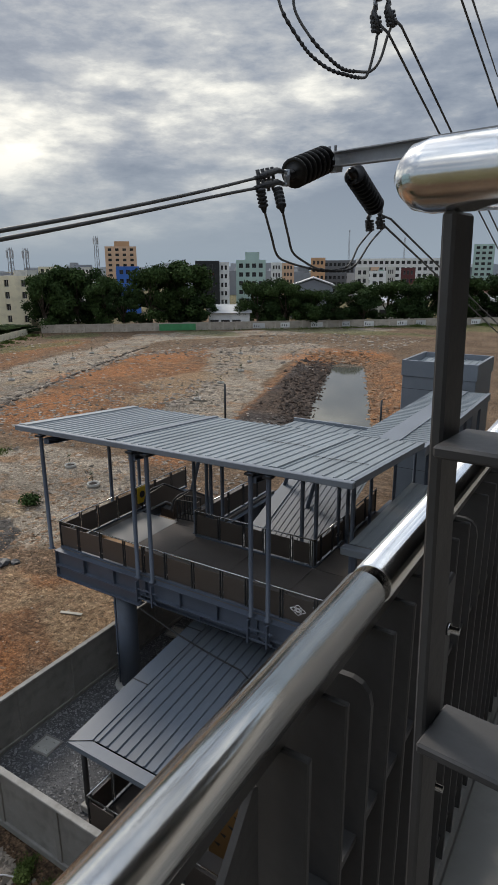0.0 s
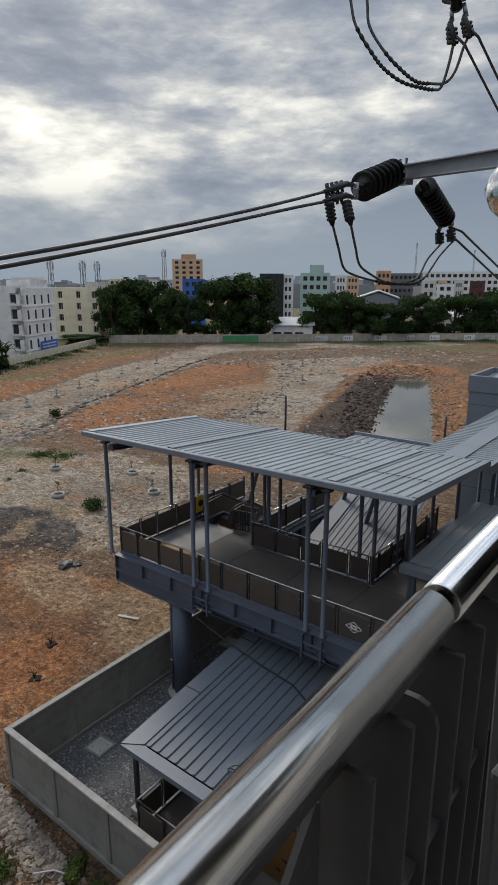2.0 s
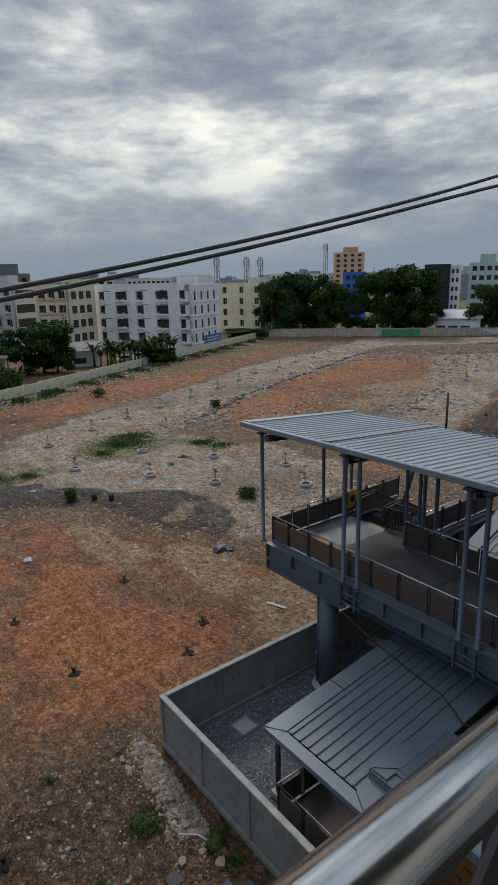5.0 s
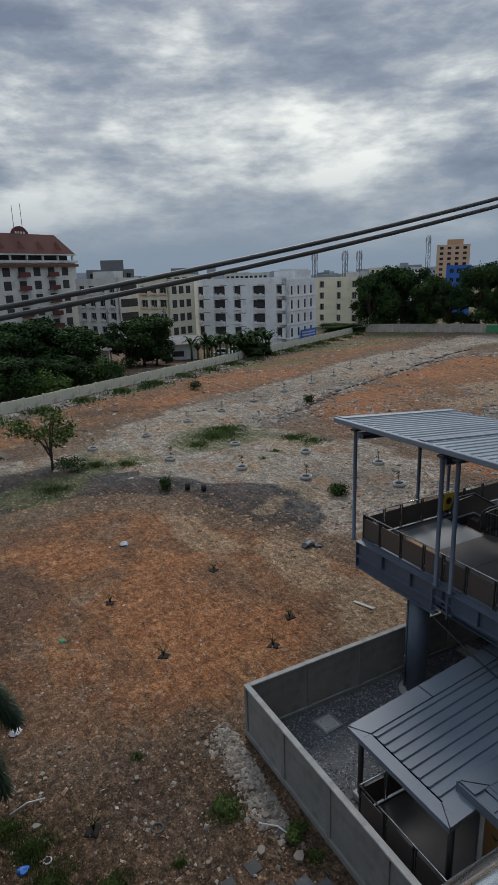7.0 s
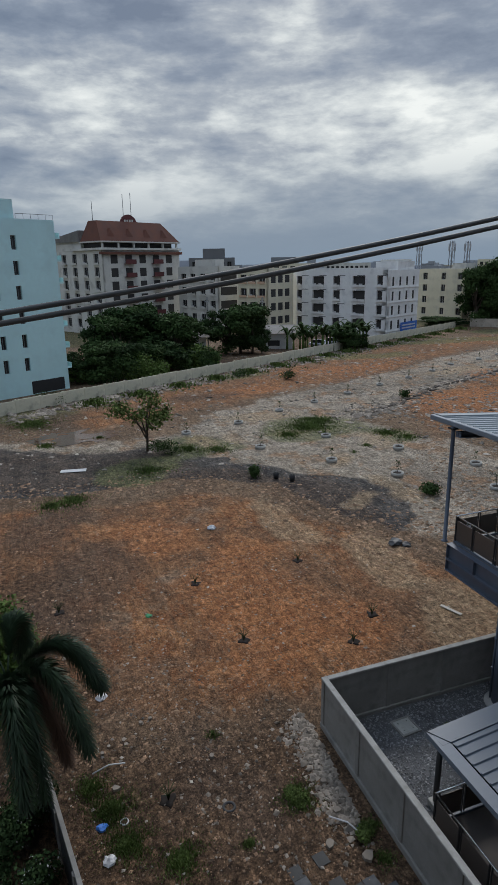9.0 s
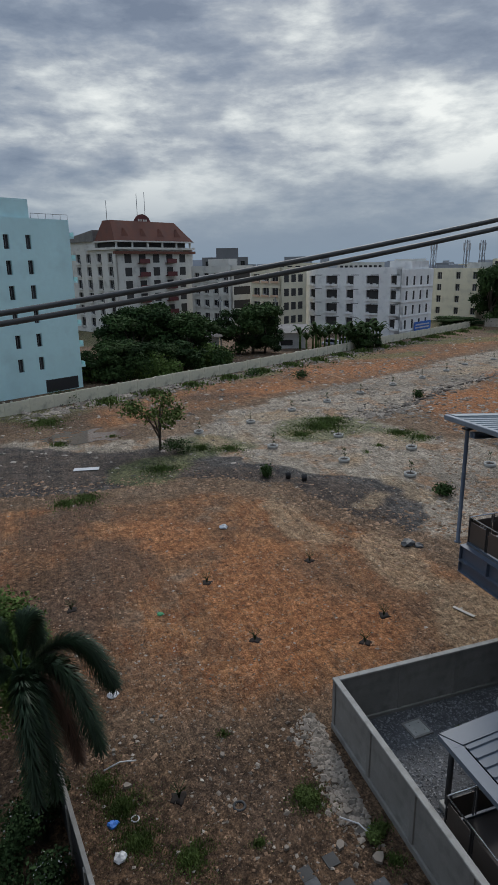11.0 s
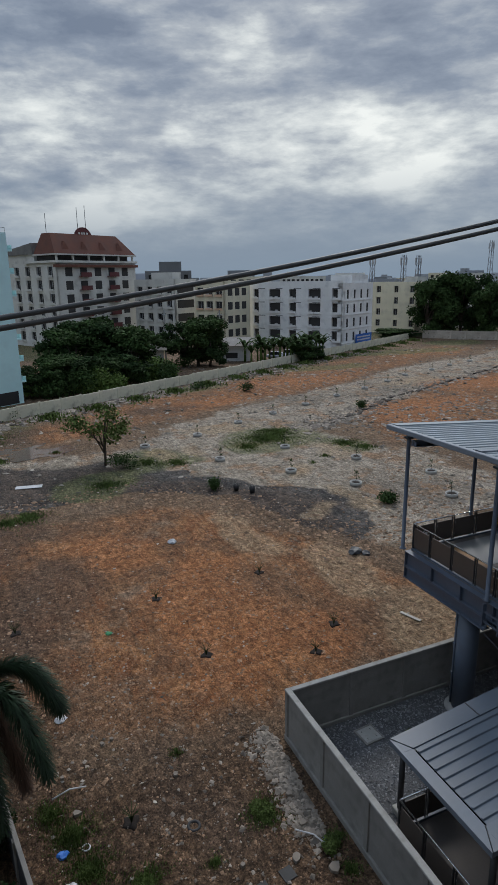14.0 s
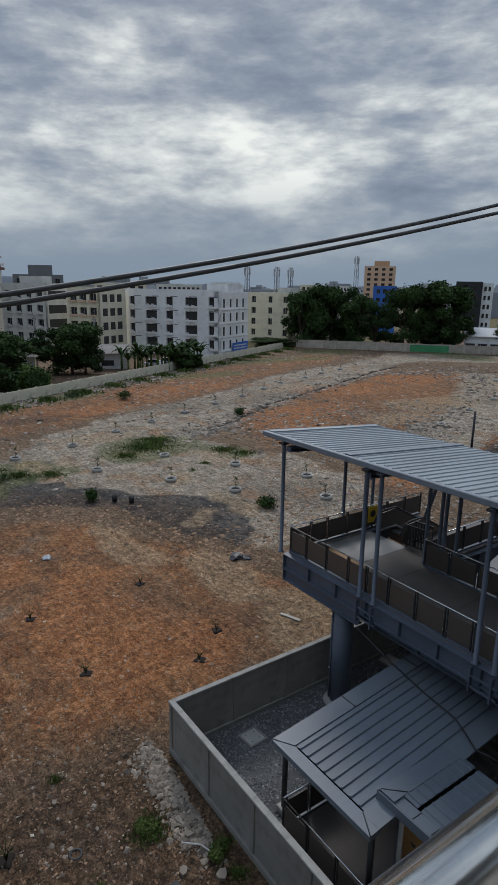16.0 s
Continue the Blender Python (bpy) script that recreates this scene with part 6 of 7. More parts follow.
boxes("sign_line", M["maroon"], bb, ((2.5, -0.1, 13.2), (7.2, -0.02, 14.0)))
far_block("office_building", "white office building beside the black one", 34.65, 33.8, 0.6, 262, M["white"], 5, 2)
far_block("office_building", "pale green office building with window bands", 33.05, 30.5, 0.78, 270, M["mint"], 5, 4, cap=M["mint"])
far_block("apartment_building", "orange roofed small block in the distance", 26.2, 25.3, 0.75, 380, M["orange"], 5, 2)
far_block("apartment_building", "grey hospital-like slab with rows of windows", 25.2, 22.4, 0.72, 400, M["grey"], 5, 7)
far_block("apartment_building", "long white slab block with rows of dark windows", 22.3, 14.6, 0.85, 340, M["white"], 6, 16)
far_block("apartment_building", "small cream block in front of the long slab", 22.3, 21.2, 0.1, 240, M["ivory"], 5, 2)
far_block("apartment_building", "dirty white block near the far wall", 21.0, 19.7, -0.2, 240, M["white"], 5, 2)
far_block("apartment_building", "distant tower with pale walls", 12.4, 10.8, 1.95, 420, M["mint"], 9, 3)
far_block("apartment_building", "dark grey block with an open roof frame", 75.7, 71.7, 0.75, 230, M["grey"], 5, 6, cap=M["grey"])
far_block("apartment_building", "white block with a row of square windows", 63.5, 59.5, 0.12, 250, M["ivory"], 5, 9)
far_block("apartment_building", "low cream block behind the white building", 69.0, 64.5, 0.15, 270, M["cream"], 5, 6)
far_block("apartment_building", "small white block behind the cream block", 58.5, 56.0, 0.35, 230, M["white"], 5, 4)


for lab_, a0, a1, e_, d_, m_ in (("pink painted shop house in the distance", 20.95, 20.35, 0.12, 246, "peach"), ("pale blue house beside the pink one", 20.3, 19.9, -0.1, 244, "mint"), ("grey and white shop house among trees", 19.6, 18.9, 0.15, 250, "ivory"), ("red painted low house with a flat roof", 18.3, 17.2, 0.05, 252, "maroon"),
                                 ("ochre block behind the trees", 28.9, 27.9, 0.5, 330, "peach"), ("white block with an orange stair tower", 29.9, 29.0, 0.55, 300, "white"), ("orange painted block in the distance", 26.3, 25.1, 0.95, 360, "orange"), ("pale block with water tanks on its roof", 46.9, 45.9, 0.2, 330, "ivory"), ("cream block behind the trees", 50.4, 49.0, 0.25, 340, "cream"), ("pale grey block in the haze", 38.6, 37.3, 0.45, 420, "shed")):
    far_block("town_house", lab_, a0, a1, e_, d_, M[m_], 5, 3, 10)


def shed_(name, label, az0, az1, d, h, depth, ridge, roofm, wallm):
    p, q = xy(az0, d), xy(az1, d)
    L_ = (q - p).length
    e = (q - p).normalized()
    root = thing(name, label, "shed", Matrix(((e.x, -e.y, 0, p.x), (e.y, e.x, 0, p.y), (0, 0, 1, 0), (0, 0, 0, 1))))
    boxes("wall", wallm, root, ((0, 0, 0), (L_, depth, h)))
    for k in range(int(L_ / 3)):
        # flat dark panels set on the wall, painted as shaded openings
        boxes("opening", M["room"], root, ((0.4 + 3 * k, -0.05, 0.6), (2.7 + 3 * k, -0.01, h * 0.55)))
    bm = bmesh.new()
    v = [bm.verts.new(p_) for p_ in ((-0.6, -0.8, h), (L_ + 0.6, -0.8, h), (L_ + 0.6, depth / 2, h + ridge), (-0.6, depth / 2, h + ridge), (-0.6, depth + 0.8, h), (L_ + 0.6, depth + 0.8, h))]
    for f in ((0, 1, 2, 3), (3, 2, 5, 4), (0, 3, 4), (1, 5, 2), (0, 4, 5, 1)):
        bm.faces.new([v[i] for i in f])
    part("roof", bm, roofm, root)
    return root


shed_("storage_shed", "white storage shed with a pale sheet roof behind the wall", 35.7, 31.9, 168, 4.1, 9, 2.0, M["shed"], M["white"])
p, q = xy(28.14, 205), xy(24.31, 205)
e = (q - p).normalized()
L_ = (q - p).length
hall = thing("storage_hall", "grey walled hall with a shallow white gabled roof", "hall", Matrix(((e.x, -e.y, 0, p.x), (e.y, e.x, 0, p.y), (0, 0, 1, 0), (0, 0, 0, 1))))
bm = bmesh.new()
vs = [bm.verts.new(c_) for y_ in (0, 24) for c_ in ((0, y_, 0), (L_, y_, 0), (L_, y_, 10.1), (L_ * 0.54, y_, 12.2), (0, y_, 9.8))]
for f in ((4, 3, 2, 1, 0), (5, 6, 7, 8, 9), (0, 5, 9, 4), (1, 2, 7, 6), (0, 1, 6, 5), (4, 9, 8, 3), (2, 3, 8, 7)):
    bm.faces.new([vs[i] for i in f])
part("wall", bm, M["hallwall"], hall)
for xa_, za_, xb_, zb_ in ((-0.7, 9.75, L_ * 0.54, 12.5), (L_ * 0.54, 12.5, L_ + 0.7, 10.05)):
    bm = bmesh.new()
    vs = [bm.verts.new((x_, y_, z_ + dz_)) for y_ in (-0.6, 24.5) for x_, z_, dz_ in ((xa_, za_, 0.05), (xb_, zb_, 0.05), (xb_, zb_, 0.4), (xa_, za_, 0.4))]
    for f in ((3, 2, 1, 0), (4, 5, 6, 7), (0, 1, 5, 4), (1, 2, 6, 5), (2, 3, 7, 6), (3, 0, 4, 7)):
        bm.faces.new([vs[i] for i in f])
    part("roof", bm, M["shed"], hall)
shed_("storage_shed", "low building with a white sheet roof", 21.0, 16.2, 205, 5.0, 14, 2.5, M["shed"], M["ivory"])
shed_("storage_shed", "low building with a rusty sheet roof", 15.0, 9.5, 230, 7.5, 14, 2.0, M["tile"], M["ivory"])
shed_("storage_shed", "low building with a white sheet roof", 13.5, 8.0, 200, 5.5, 10, 2.0, M["shed"], M["ivory"])
shed_("house", "small white house with an old sheet roof", 68.9, 66.4, 118, 3.0, 7, 1.3, M["oldroof"], M["white"])
shed_("house", "low house with a grey sheet roof among trees", 81.0, 74.5, 112, 3.2, 8, 1.6, M["oldroof"], M["ivory"])
shed_("house", "dark roofed house behind the trees", 50.2, 46.0, 200, 12.5, 12, 2.2, M["black"], M["ivory"])


def lattice_mast(az, el, d, label):
    p = xy(az, d)
    H_ = EYE0.z + d * math.tan(radians(el))
    root = thing("antenna_mast", label, "mast", Matrix.Translation(p), group="antenna masts")
    bm = bmesh.new()
    w0, w1 = 0.9, 0.45
    for sx, sy in ((-1, -1), (1, -1), (1, 1), (-1, 1)):
        tube(bm, [(sx * w0, sy * w0, 0), (sx * w1, sy * w1, H_)], 0.10, 4)
    n = 12
    for k in range(n):
        za, zb_ = H_ * k / n, H_ * (k + 1) / n
        wa, wb = w0 + (w1 - w0) * k / n, w0 + (w1 - w0) * (k + 1) / n
        tube(bm, [(-wa, -wa, za), (wb, -wb, zb_)], 0.05, 3)
        tube(bm, [(wa, -wa, za), (wb, wb, zb_)], 0.05, 3)
        tube(bm, [(wa, wa, za), (-wb, wb, zb_)], 0.05, 3)
    part("lattice", bm, M["grey"], root)
    for k in range(3):
        a = k * 2.1
        boxes("antenna", M["plastic"], root, ((-0.2, 0.9, H_ - 3.0), (0.2, 1.15, H_ - 0.8)), at=Matrix.Rotation(a, 4, 'Z'))
    return root


for az, el, d in ((45.45, 2.8, 260), (55.3, 1.85, 210), (52.6, 1.8, 205), (51.35, 1.75, 215), (23.0, 3.3, 760), (18.2, 2.6, 800)):
    lattice_mast(az, el, d, "grey lattice telephone mast with panel antennas")

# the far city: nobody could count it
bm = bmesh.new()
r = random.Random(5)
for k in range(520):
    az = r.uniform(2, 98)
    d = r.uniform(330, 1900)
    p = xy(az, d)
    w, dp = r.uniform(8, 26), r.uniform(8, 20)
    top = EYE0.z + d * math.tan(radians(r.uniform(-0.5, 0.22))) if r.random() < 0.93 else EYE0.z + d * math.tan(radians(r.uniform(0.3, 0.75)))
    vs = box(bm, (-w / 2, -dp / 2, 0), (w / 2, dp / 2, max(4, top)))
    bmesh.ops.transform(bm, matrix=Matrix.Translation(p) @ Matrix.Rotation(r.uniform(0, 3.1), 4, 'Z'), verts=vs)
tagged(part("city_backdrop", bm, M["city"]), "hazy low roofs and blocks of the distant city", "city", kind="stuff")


# ---- trees ----
def leaf_cloud(name, blobs, n, size, material, seed, droop=0.3):
    """Leaves as small folded quads scattered in and on the blobs (centre, radii)."""
    r = np.random.RandomState(seed)
    weights = np.array([b[1][0] * b[1][1] for b in blobs])
    pick = r.choice(len(blobs), n, p=weights / weights.sum())
    d = r.normal(size=(n, 3))
    d /= np.linalg.norm(d, axis=1)[:, None]
    rad = r.uniform(0.25, 1.0, n) ** 0.45
    c = np.array([b[0] for b in blobs])[pick] + d * np.array([b[1] for b in blobs])[pick] * rad[:, None]
    c += r.normal(size=(n, 3)) * size * 0.6
    nrm = d + r.normal(size=(n, 3)) * 0.7
    nrm[:, 2] += 0.35
    nrm /= np.linalg.norm(nrm, axis=1)[:, None]
    t = np.cross(nrm, r.normal(size=(n, 3)))
    t /= np.linalg.norm(t, axis=1)[:, None]
    b_ = np.cross(nrm, t)
    s = size * r.uniform(0.6, 1.3, n)[:, None]
    v = np.stack([c - t * s * 0.5, c + b_ * s * 0.38, c + t * s * 0.6 - nrm * s * 0.15, c - b_ * s * 0.38], 1).reshape(-1, 3)
    me = bpy.data.meshes.new(name)
    me.vertices.add(n * 4)
    me.vertices.foreach_set("co", v.ravel())
    me.loops.add(n * 4)
    me.loops.foreach_set("vertex_index", np.arange(n * 4, dtype=np.int32))
    me.polygons.add(n)
    me.polygons.foreach_set("loop_start", np.arange(0, n * 4, 4, dtype=np.int32))
    me.update(calc_edges=True)
    me.materials.append(material)
    return me


def tree(h, spread, seed, material, label, leaves=8500, leaf=0.42, bare=0.10, name="tree", clumps=26):
    r = random.Random(seed)
    root = thing(name, label, "tree", group="trees round the lot")
    bm = bmesh.new()
    tube(bm, [(0, 0, -0.3), (r.uniform(-.2, .2), r.uniform(-.2, .2), h * 0.2), (r.uniform(-.4, .4), r.uniform(-.4, .4), h * 0.45), (r.uniform(-.6, .6), r.uniform(-.6, .6), h * 0.75)], 0.3, 8, radii=[h * 0.03, h * 0.022, h * 0.016, h * 0.006])
    blobs = []
    for k in range(clumps):
        a = r.uniform(0, 6.28)
        f = math.sqrt(r.random())
        z = h * (bare + (1 - bare) * r.uniform(0.05, 0.95))
        lim = spread * math.sqrt(max(0.06, 1 - ((z / h - (bare + 1) / 2) / ((1 - bare) / 2 * 1.08)) ** 2))
        p = Vector((math.cos(a) * lim * f, math.sin(a) * lim * f, z))
        q = spread * r.uniform(0.2, 0.36)
        blobs.append((tuple(p), (q, q, q * 0.72)))
        if k % 2 == 0:
            tube(bm, [(0, 0, h * r.uniform(0.18, 0.4)), tuple(p * 0.55 + Vector((0, 0, z * 0.3))), tuple(p)], 0.1, 5, radii=[h * 0.012, h * 0.007, h * 0.003])
    part("trunk", bm, M["bark"], root)
    part("crown", leaf_cloud("crown", blobs, leaves, leaf, material, seed), None, root)
    return root


VAR = [tree(10.0, 4.6, 1, M["leaf"], "broad dark green tree with a dense crown"),
       tree(10.0, 4.0, 2, M["leaf_b"], "dark green tree with an uneven crown"),
       tree(10.0, 5.0, 3, M["leaf"], "spreading green tree behind the wall"),
       tree(10.0, 4.2, 4, M["leaf_b"], "dense dark tree beside the boundary wall")]
used = set()


def plant(v, az, d, top, wide, rot, p=None):
    p = p or xy(az, d)
    ob = VAR[v]
    m = Matrix.Translation((p.x, p.y, 0)) @ Matrix.Rotation(rot, 4, 'Z')
    if v in used:
        ob = copy_thing(ob, m)
    else:
        used.add(v)
        ob.matrix_basis = m
    ob.scale = (wide / 4.5, wide / 4.5, top / 10.0)
    return ob


def top_of(el, d):
    return EYE0.z + d * math.tan(radians(el))


r = random.Random(21)
# the row behind the far wall: bearing, crown-top height angle, crown radius
for k, (az, el, wd) in enumerate(((50.3, -0.5, 5), (49.0, -0.2, 6), (47.5, 0.0, 6.5), (46.2, 0.05, 6), (44.9, -0.8, 5), (43.4, -1.5, 4.5), (40.9, 0.1, 5.5), (39.3, 0.65, 9), (37.6, 0.3, 8), (36.4, -2.4, 4.0), (31.2, -1.3, 4.6), (30.0, -0.85, 6), (28.6, -1.3, 5.5), (27.2, -2.0, 5), (25.9, -2.0, 5), (24.3, -1.9, 5), (22.6, -1.3, 6), (21.4, -2.0, 4.5), (19.3, -1.2, 6), (17.6, -1.4, 5.5), (16.0, -0.8, 6), (14.2, -1.1, 6), (12.2, -0.9, 6), (10.0, -0.6, 6), (7.0, -0.8, 6))):
    a = radians(az)
    # distance to the far wall along the bearing
    s = (104.6 + 128 * (94.4 / 108)) / (math.cos(a) + math.sin(a) * 94.4 / 108)
    d = s + (r.uniform(7, 11) if wd > 5.9 else r.uniform(2, 5.5))
    plant(k % 4, az, d, top_of(el, d), wd * 1.05, r.uniform(0, 6))
# trees and shrubs behind the yard wall
for k, (az, el, d, wd) in enumerate(((83.3, -3.6, 104, 4.5), (81.2, -3.4, 106, 5), (79.3, -3.4, 104, 5.5), (77.3, -4.3, 100, 5), (72.6, -3.9, 112, 4.5), (71.3, -3.6, 112, 5.0), (70.2, -4.6, 112, 4.0), (53.4, -4.6, 163, 5), (52.2, -5.0, 166, 4), (84.3, -6.6, 90, 4), (82.0, -6.4, 91, 4.2), (80.2, -7.0, 91, 3.6), (78.2, -6.6, 93, 4.0), (61.4, -6.0, 118, 3.0), (60.2, -6.2, 120, 2.6), (49.5, -3.5, 178, 5), (86.6, -7.2, 88, 3), (82.4, -4.4, 100, 4.8))):
    plant((k + 1) % 4, az, d, max(2.0, top_of(el, d)), wd, r.uniform(0, 6))

# the lone small tree on the lot
lone = tree(6.3, 2.9, 33, M["weed"], "small lone tree with an open spreading crown on the lot", 1500, 0.24, 0.36, clumps=13)
lone.matrix_basis = pose(-51.6, 8.4, -0.05, 0, 0, 40)


# ---- things on the lot ----
def blades(name, spots, n, h, material, label, seed, width=0.035):
    """Tufts of grass blades, joined; spots: (x, y, radius)."""
    r = np.random.RandomState(seed)
    vs, fs = [], []
    area = np.array([s[2] ** 2 for s in spots])
    for i in r.choice(len(spots), n, p=area / area.sum()):
        cx, cy, cr = spots[i]
        a, q = r.uniform(0, 6.28), cr * abs(r.normal()) * 0.62
        q *= 1 + 0.45 * math.sin(3 * a + i) + 0.3 * math.sin(7 * a + 2 * i)
        x, y = cx + math.cos(a) * q, cy + math.sin(a) * q
        hh = h * r.uniform(0.4, 1.2) * max(0.35, 1.15 - 0.6 * q / cr)
        b = r.uniform(0, 6.28)
        lx, ly = math.cos(b) * hh * r.uniform(0.1, 0.7), math.sin(b) * hh * r.uniform(0.1, 0.7)
        w = width * r.uniform(0.6, 1.6)
        wx, wy = -math.sin(b) * w, math.cos(b) * w
        o = len(vs)
        z = gz(x, y) - 0.02
        vs += [(x - wx, y - wy, z), (x + wx, y + wy, z), (x + lx * 0.5 + wx * 0.7, y + ly * 0.5 + wy * 0.7, z + hh * 0.65), (x + lx * 0.5 - wx * 0.7, y + ly * 0.5 - wy * 0.7, z + hh * 0.65), (x + lx, y + ly, z + hh)]
        fs += [(o, o + 1, o + 2, o + 3), (o + 3, o + 2, o + 4)]
    me = bpy.data.meshes.new(name)
    me.from_pydata(vs, [], fs)
    me.materials.append(material)
    return tagged(new(name, me), label, "grass", kind="stuff")


blades("near_weeds", [(-14.0, 6.0, 0.75), (-13.3, 2.2, 0.8), (-15.6, 0.6, 0.9), (-17.4, 4.3, 0.3), (-12.4, 7.6, 0.4), (-14.9, 12.1, 0.25), (-13.1, 4.1, 0.3), (-14.3, 0.9, 0.9), (-16.6, 0.1, 0.7), (-11.4, 7.4, 0.4)], 16000, 0.14, M["weed"], "green weeds among the rubble by the compound", 3, 0.013)
blades("lot_grass", [(-54, 25, 3.6), (-56, 27, 2.6), (-52, 22, 1.6), (-49, 31, 1.9), (-47, 32, 1.4), (-51, 12, 1.6), (-50, 14.3, 1.6), (-46, 27, 0.7), (-42.0, 1.5, 1.6), (-41.5, 0, 1.5), (-46.5, 7.5, 2.0), (-44.6, 25, 0.5), (-58, 5, 0.8), (-57, 0, 1.2), (-66, -1, 3)], 22000, 0.22, M["weed"], "tufts of rough grass on the broken concrete", 4, 0.024)
blades("wall_grass", [(-78 - 0.478 * k * 7 + 4.5, 6 + 0.878 * k * 7, 2.6) for k in range(16)] + [(-100 + 8 * k, 134 + 6.2 * k, 4.5) for k in range(9)], 14000, 0.6, M["weed"], "rough grass growing along the boundary walls", 5, 0.10)


def scatter(rects):
    def place(r):
        x0, x1, y0, y1, k = r.choice(rects)
        while True:
            x, y = r.uniform(x0, x1), r.uniform(y0, y1)
            if not (x > WX - 0.3 and y > WY - 0.25):
                return x, y, gz(x, y), k
    return place


stones("wall_rubble", 2600, lambda r: (lambda u: (lambda x, y: (x, y, gz(x, y), 1.0))(-17.0 + u * 4.4 + r.gauss(0, 0.25), 7.7 - abs(r.gauss(0, 0.42)) - 0.35 * u))(r.random()), (0.02, 0.15), M["stone"], "heap of pale broken concrete along the compound wall", 0.55, 11)
stones("near_pebbles", 5000, scatter([(-20, -9, -0.5, 7.6, 1.0), (-17, -11, 3, 7.7, 1.1), (-24, -14, -1, 5, 0.9)]), (0.008, 0.06), M["clod"], "small brown pebbles and clods on the earth", 0.55, 19)
stones("near_rubble", 1300, scatter([(-20, -9, -0.5, 7.6, 1.0), (-17, -11, 3, 7.7, 1.1), (-24, -14, -1, 5, 0.9)]), (0.012, 0.09), M["stone"], "scattered stones and concrete chips on brown earth", 0.55, 12)
stones("clay_stones", 17000, scatter([(-46, -16.8, -4, 20, 1.0), (-30, -16.8, -4, 20, 0.8), (-30, -16.8, -4, 14, 0.7), (-40, -16.8, 14, 36, 1.0)]), (0.010, 0.11), M["clod"], "small clods and stones strewn over the clay", 0.55, 13)


def along(pts, spread):
    def place(r):
        i = r.randrange(len(pts) - 1)
        t = r.random()
        x = pts[i][0] + (pts[i + 1][0] - pts[i][0]) * t + r.gauss(0, spread)
        y = pts[i][1] + (pts[i + 1][1] - pts[i][1]) * t + r.gauss(0, spread)
        return x, y, gz(x, y), 1.0
    return place


stones("edge_rubble", 5000, along([(-46, -6), (-43.5, 0), (-43, 8), (-39, 14), (-33, 16.5), (-28.3, 18.3), (-29, 22), (-34, 30), (-46, 33)], 1.5), (0.02, 0.2), M["clod"], "band of brown rubble along the broken tar edge", 0.5, 14)
stones("kerb_rubble", 3200, along([(-56, 31), (-58, 36), (-66, 50), (-73, 66.5), (-80, 83), (-72, 103), (-60, 90), (-50, 68), (-44, 52)], 1.3), (0.05, 0.5), M["stone"], "broken concrete lumps along the old kerb", 0.5, 15)
stones("yard_wall_rubble", 3600, along([(-69, -3), (-77, 10), (-84, 24), (-95, 45), (-110, 73)], 1.2), (0.06, 0.5), M["stone"], "pale rubble dumped along the yard wall", 0.5, 16)
stones("far_rubble", 9000, scatter([(-110, -60, 10, 110, 1.3), (-90, -25, 30, 60, 1.0), (-80, -40, 90, 140, 1.6), (-60, -40, 36, 70, 1.1)]), (0.03, 0.3), M["stone"], "stones and lumps strewn over the far lot", 0.5, 17)
stones("pale_chips", 4200, scatter([(-46, -16.8, -4, 20, 1.0), (-30, -16.8, -4, 14, 0.8), (-24, -11, -1, 7, 0.7), (-48, -30, 14, 36, 1.2)]), (0.012, 0.10), M["chipstone"], "pale stone chips strewn over the clay", 0.5, 23)
stones("far_chips", 7000, scatter([(-110, -60, 10, 110, 1.5), (-90, -25, 30, 60, 1.1), (-80, -40, 90, 140, 1.9), (-60, -40, 36, 70, 1.2), (-80, -44, -6, 30, 1.0)]), (0.04, 0.3), M["chipstone"], "pale broken concrete strewn over the far lot", 0.45, 24)
stones("bank_clods", 3200, along([(-30.2, 57.5), (-38.5, 78), (-46.5, 99)], 1.7), (0.1, 0.55), M["bankearth"], "dark wet clods on the dug bank of the pond", 0.6, 25)
stones("clay_clods", 2600, along([(-20.5, 57), (-28.5, 78), (-37, 99), (-43, 106), (-50, 103)], 1.5), (0.08, 0.45), M["clod"], "rough red clay clods round the pond", 0.6, 26)
stones("roof_debris", 1400, scatter([(-36, -24, 24, 38, 1.0)]), (0.04, 0.3), M["stone"], "pale rubble and litter beyond the deck", 0.5, 18)

# concrete ring planters with saplings
pl = thing("tree_planter", "concrete ring planter with dark soil and a staked sapling", "planter", pose(-38, 25, 0), group="ring planters on the lot")
bm = bmesh.new()
spin(bm, [(0.45, 0.0), (0.47, 0.30), (0.40, 0.30), (0.38, 0.2), (0.01, 0.2)], (0, 0, 0), seg=20)
part("ring", bm, M["pad"], pl)
bm = bmesh.new()
spin(bm, [(0.385, 0.19), (0.3, 0.24), (0.02, 0.26)], (0, 0, 0), seg=14)
part("soil", bm, M["soil"], pl)
bm = bmesh.new()
tube(bm, [(0, 0, 0.2), (0.03, 0.02, 0.6), (0.0, 0.06, 1.15)], 0.02, 5)
part("sapling", bm, M["bark"], pl)
part("leaves", leaf_cloud("leaves", [((0, 0.05, 1.05), (0.16, 0.16, 0.2)), ((0.06, 0, 0.7), (0.14, 0.14, 0.12))], 34, 0.10, M["leaf"], 8), None, pl)
r = random.Random(31)
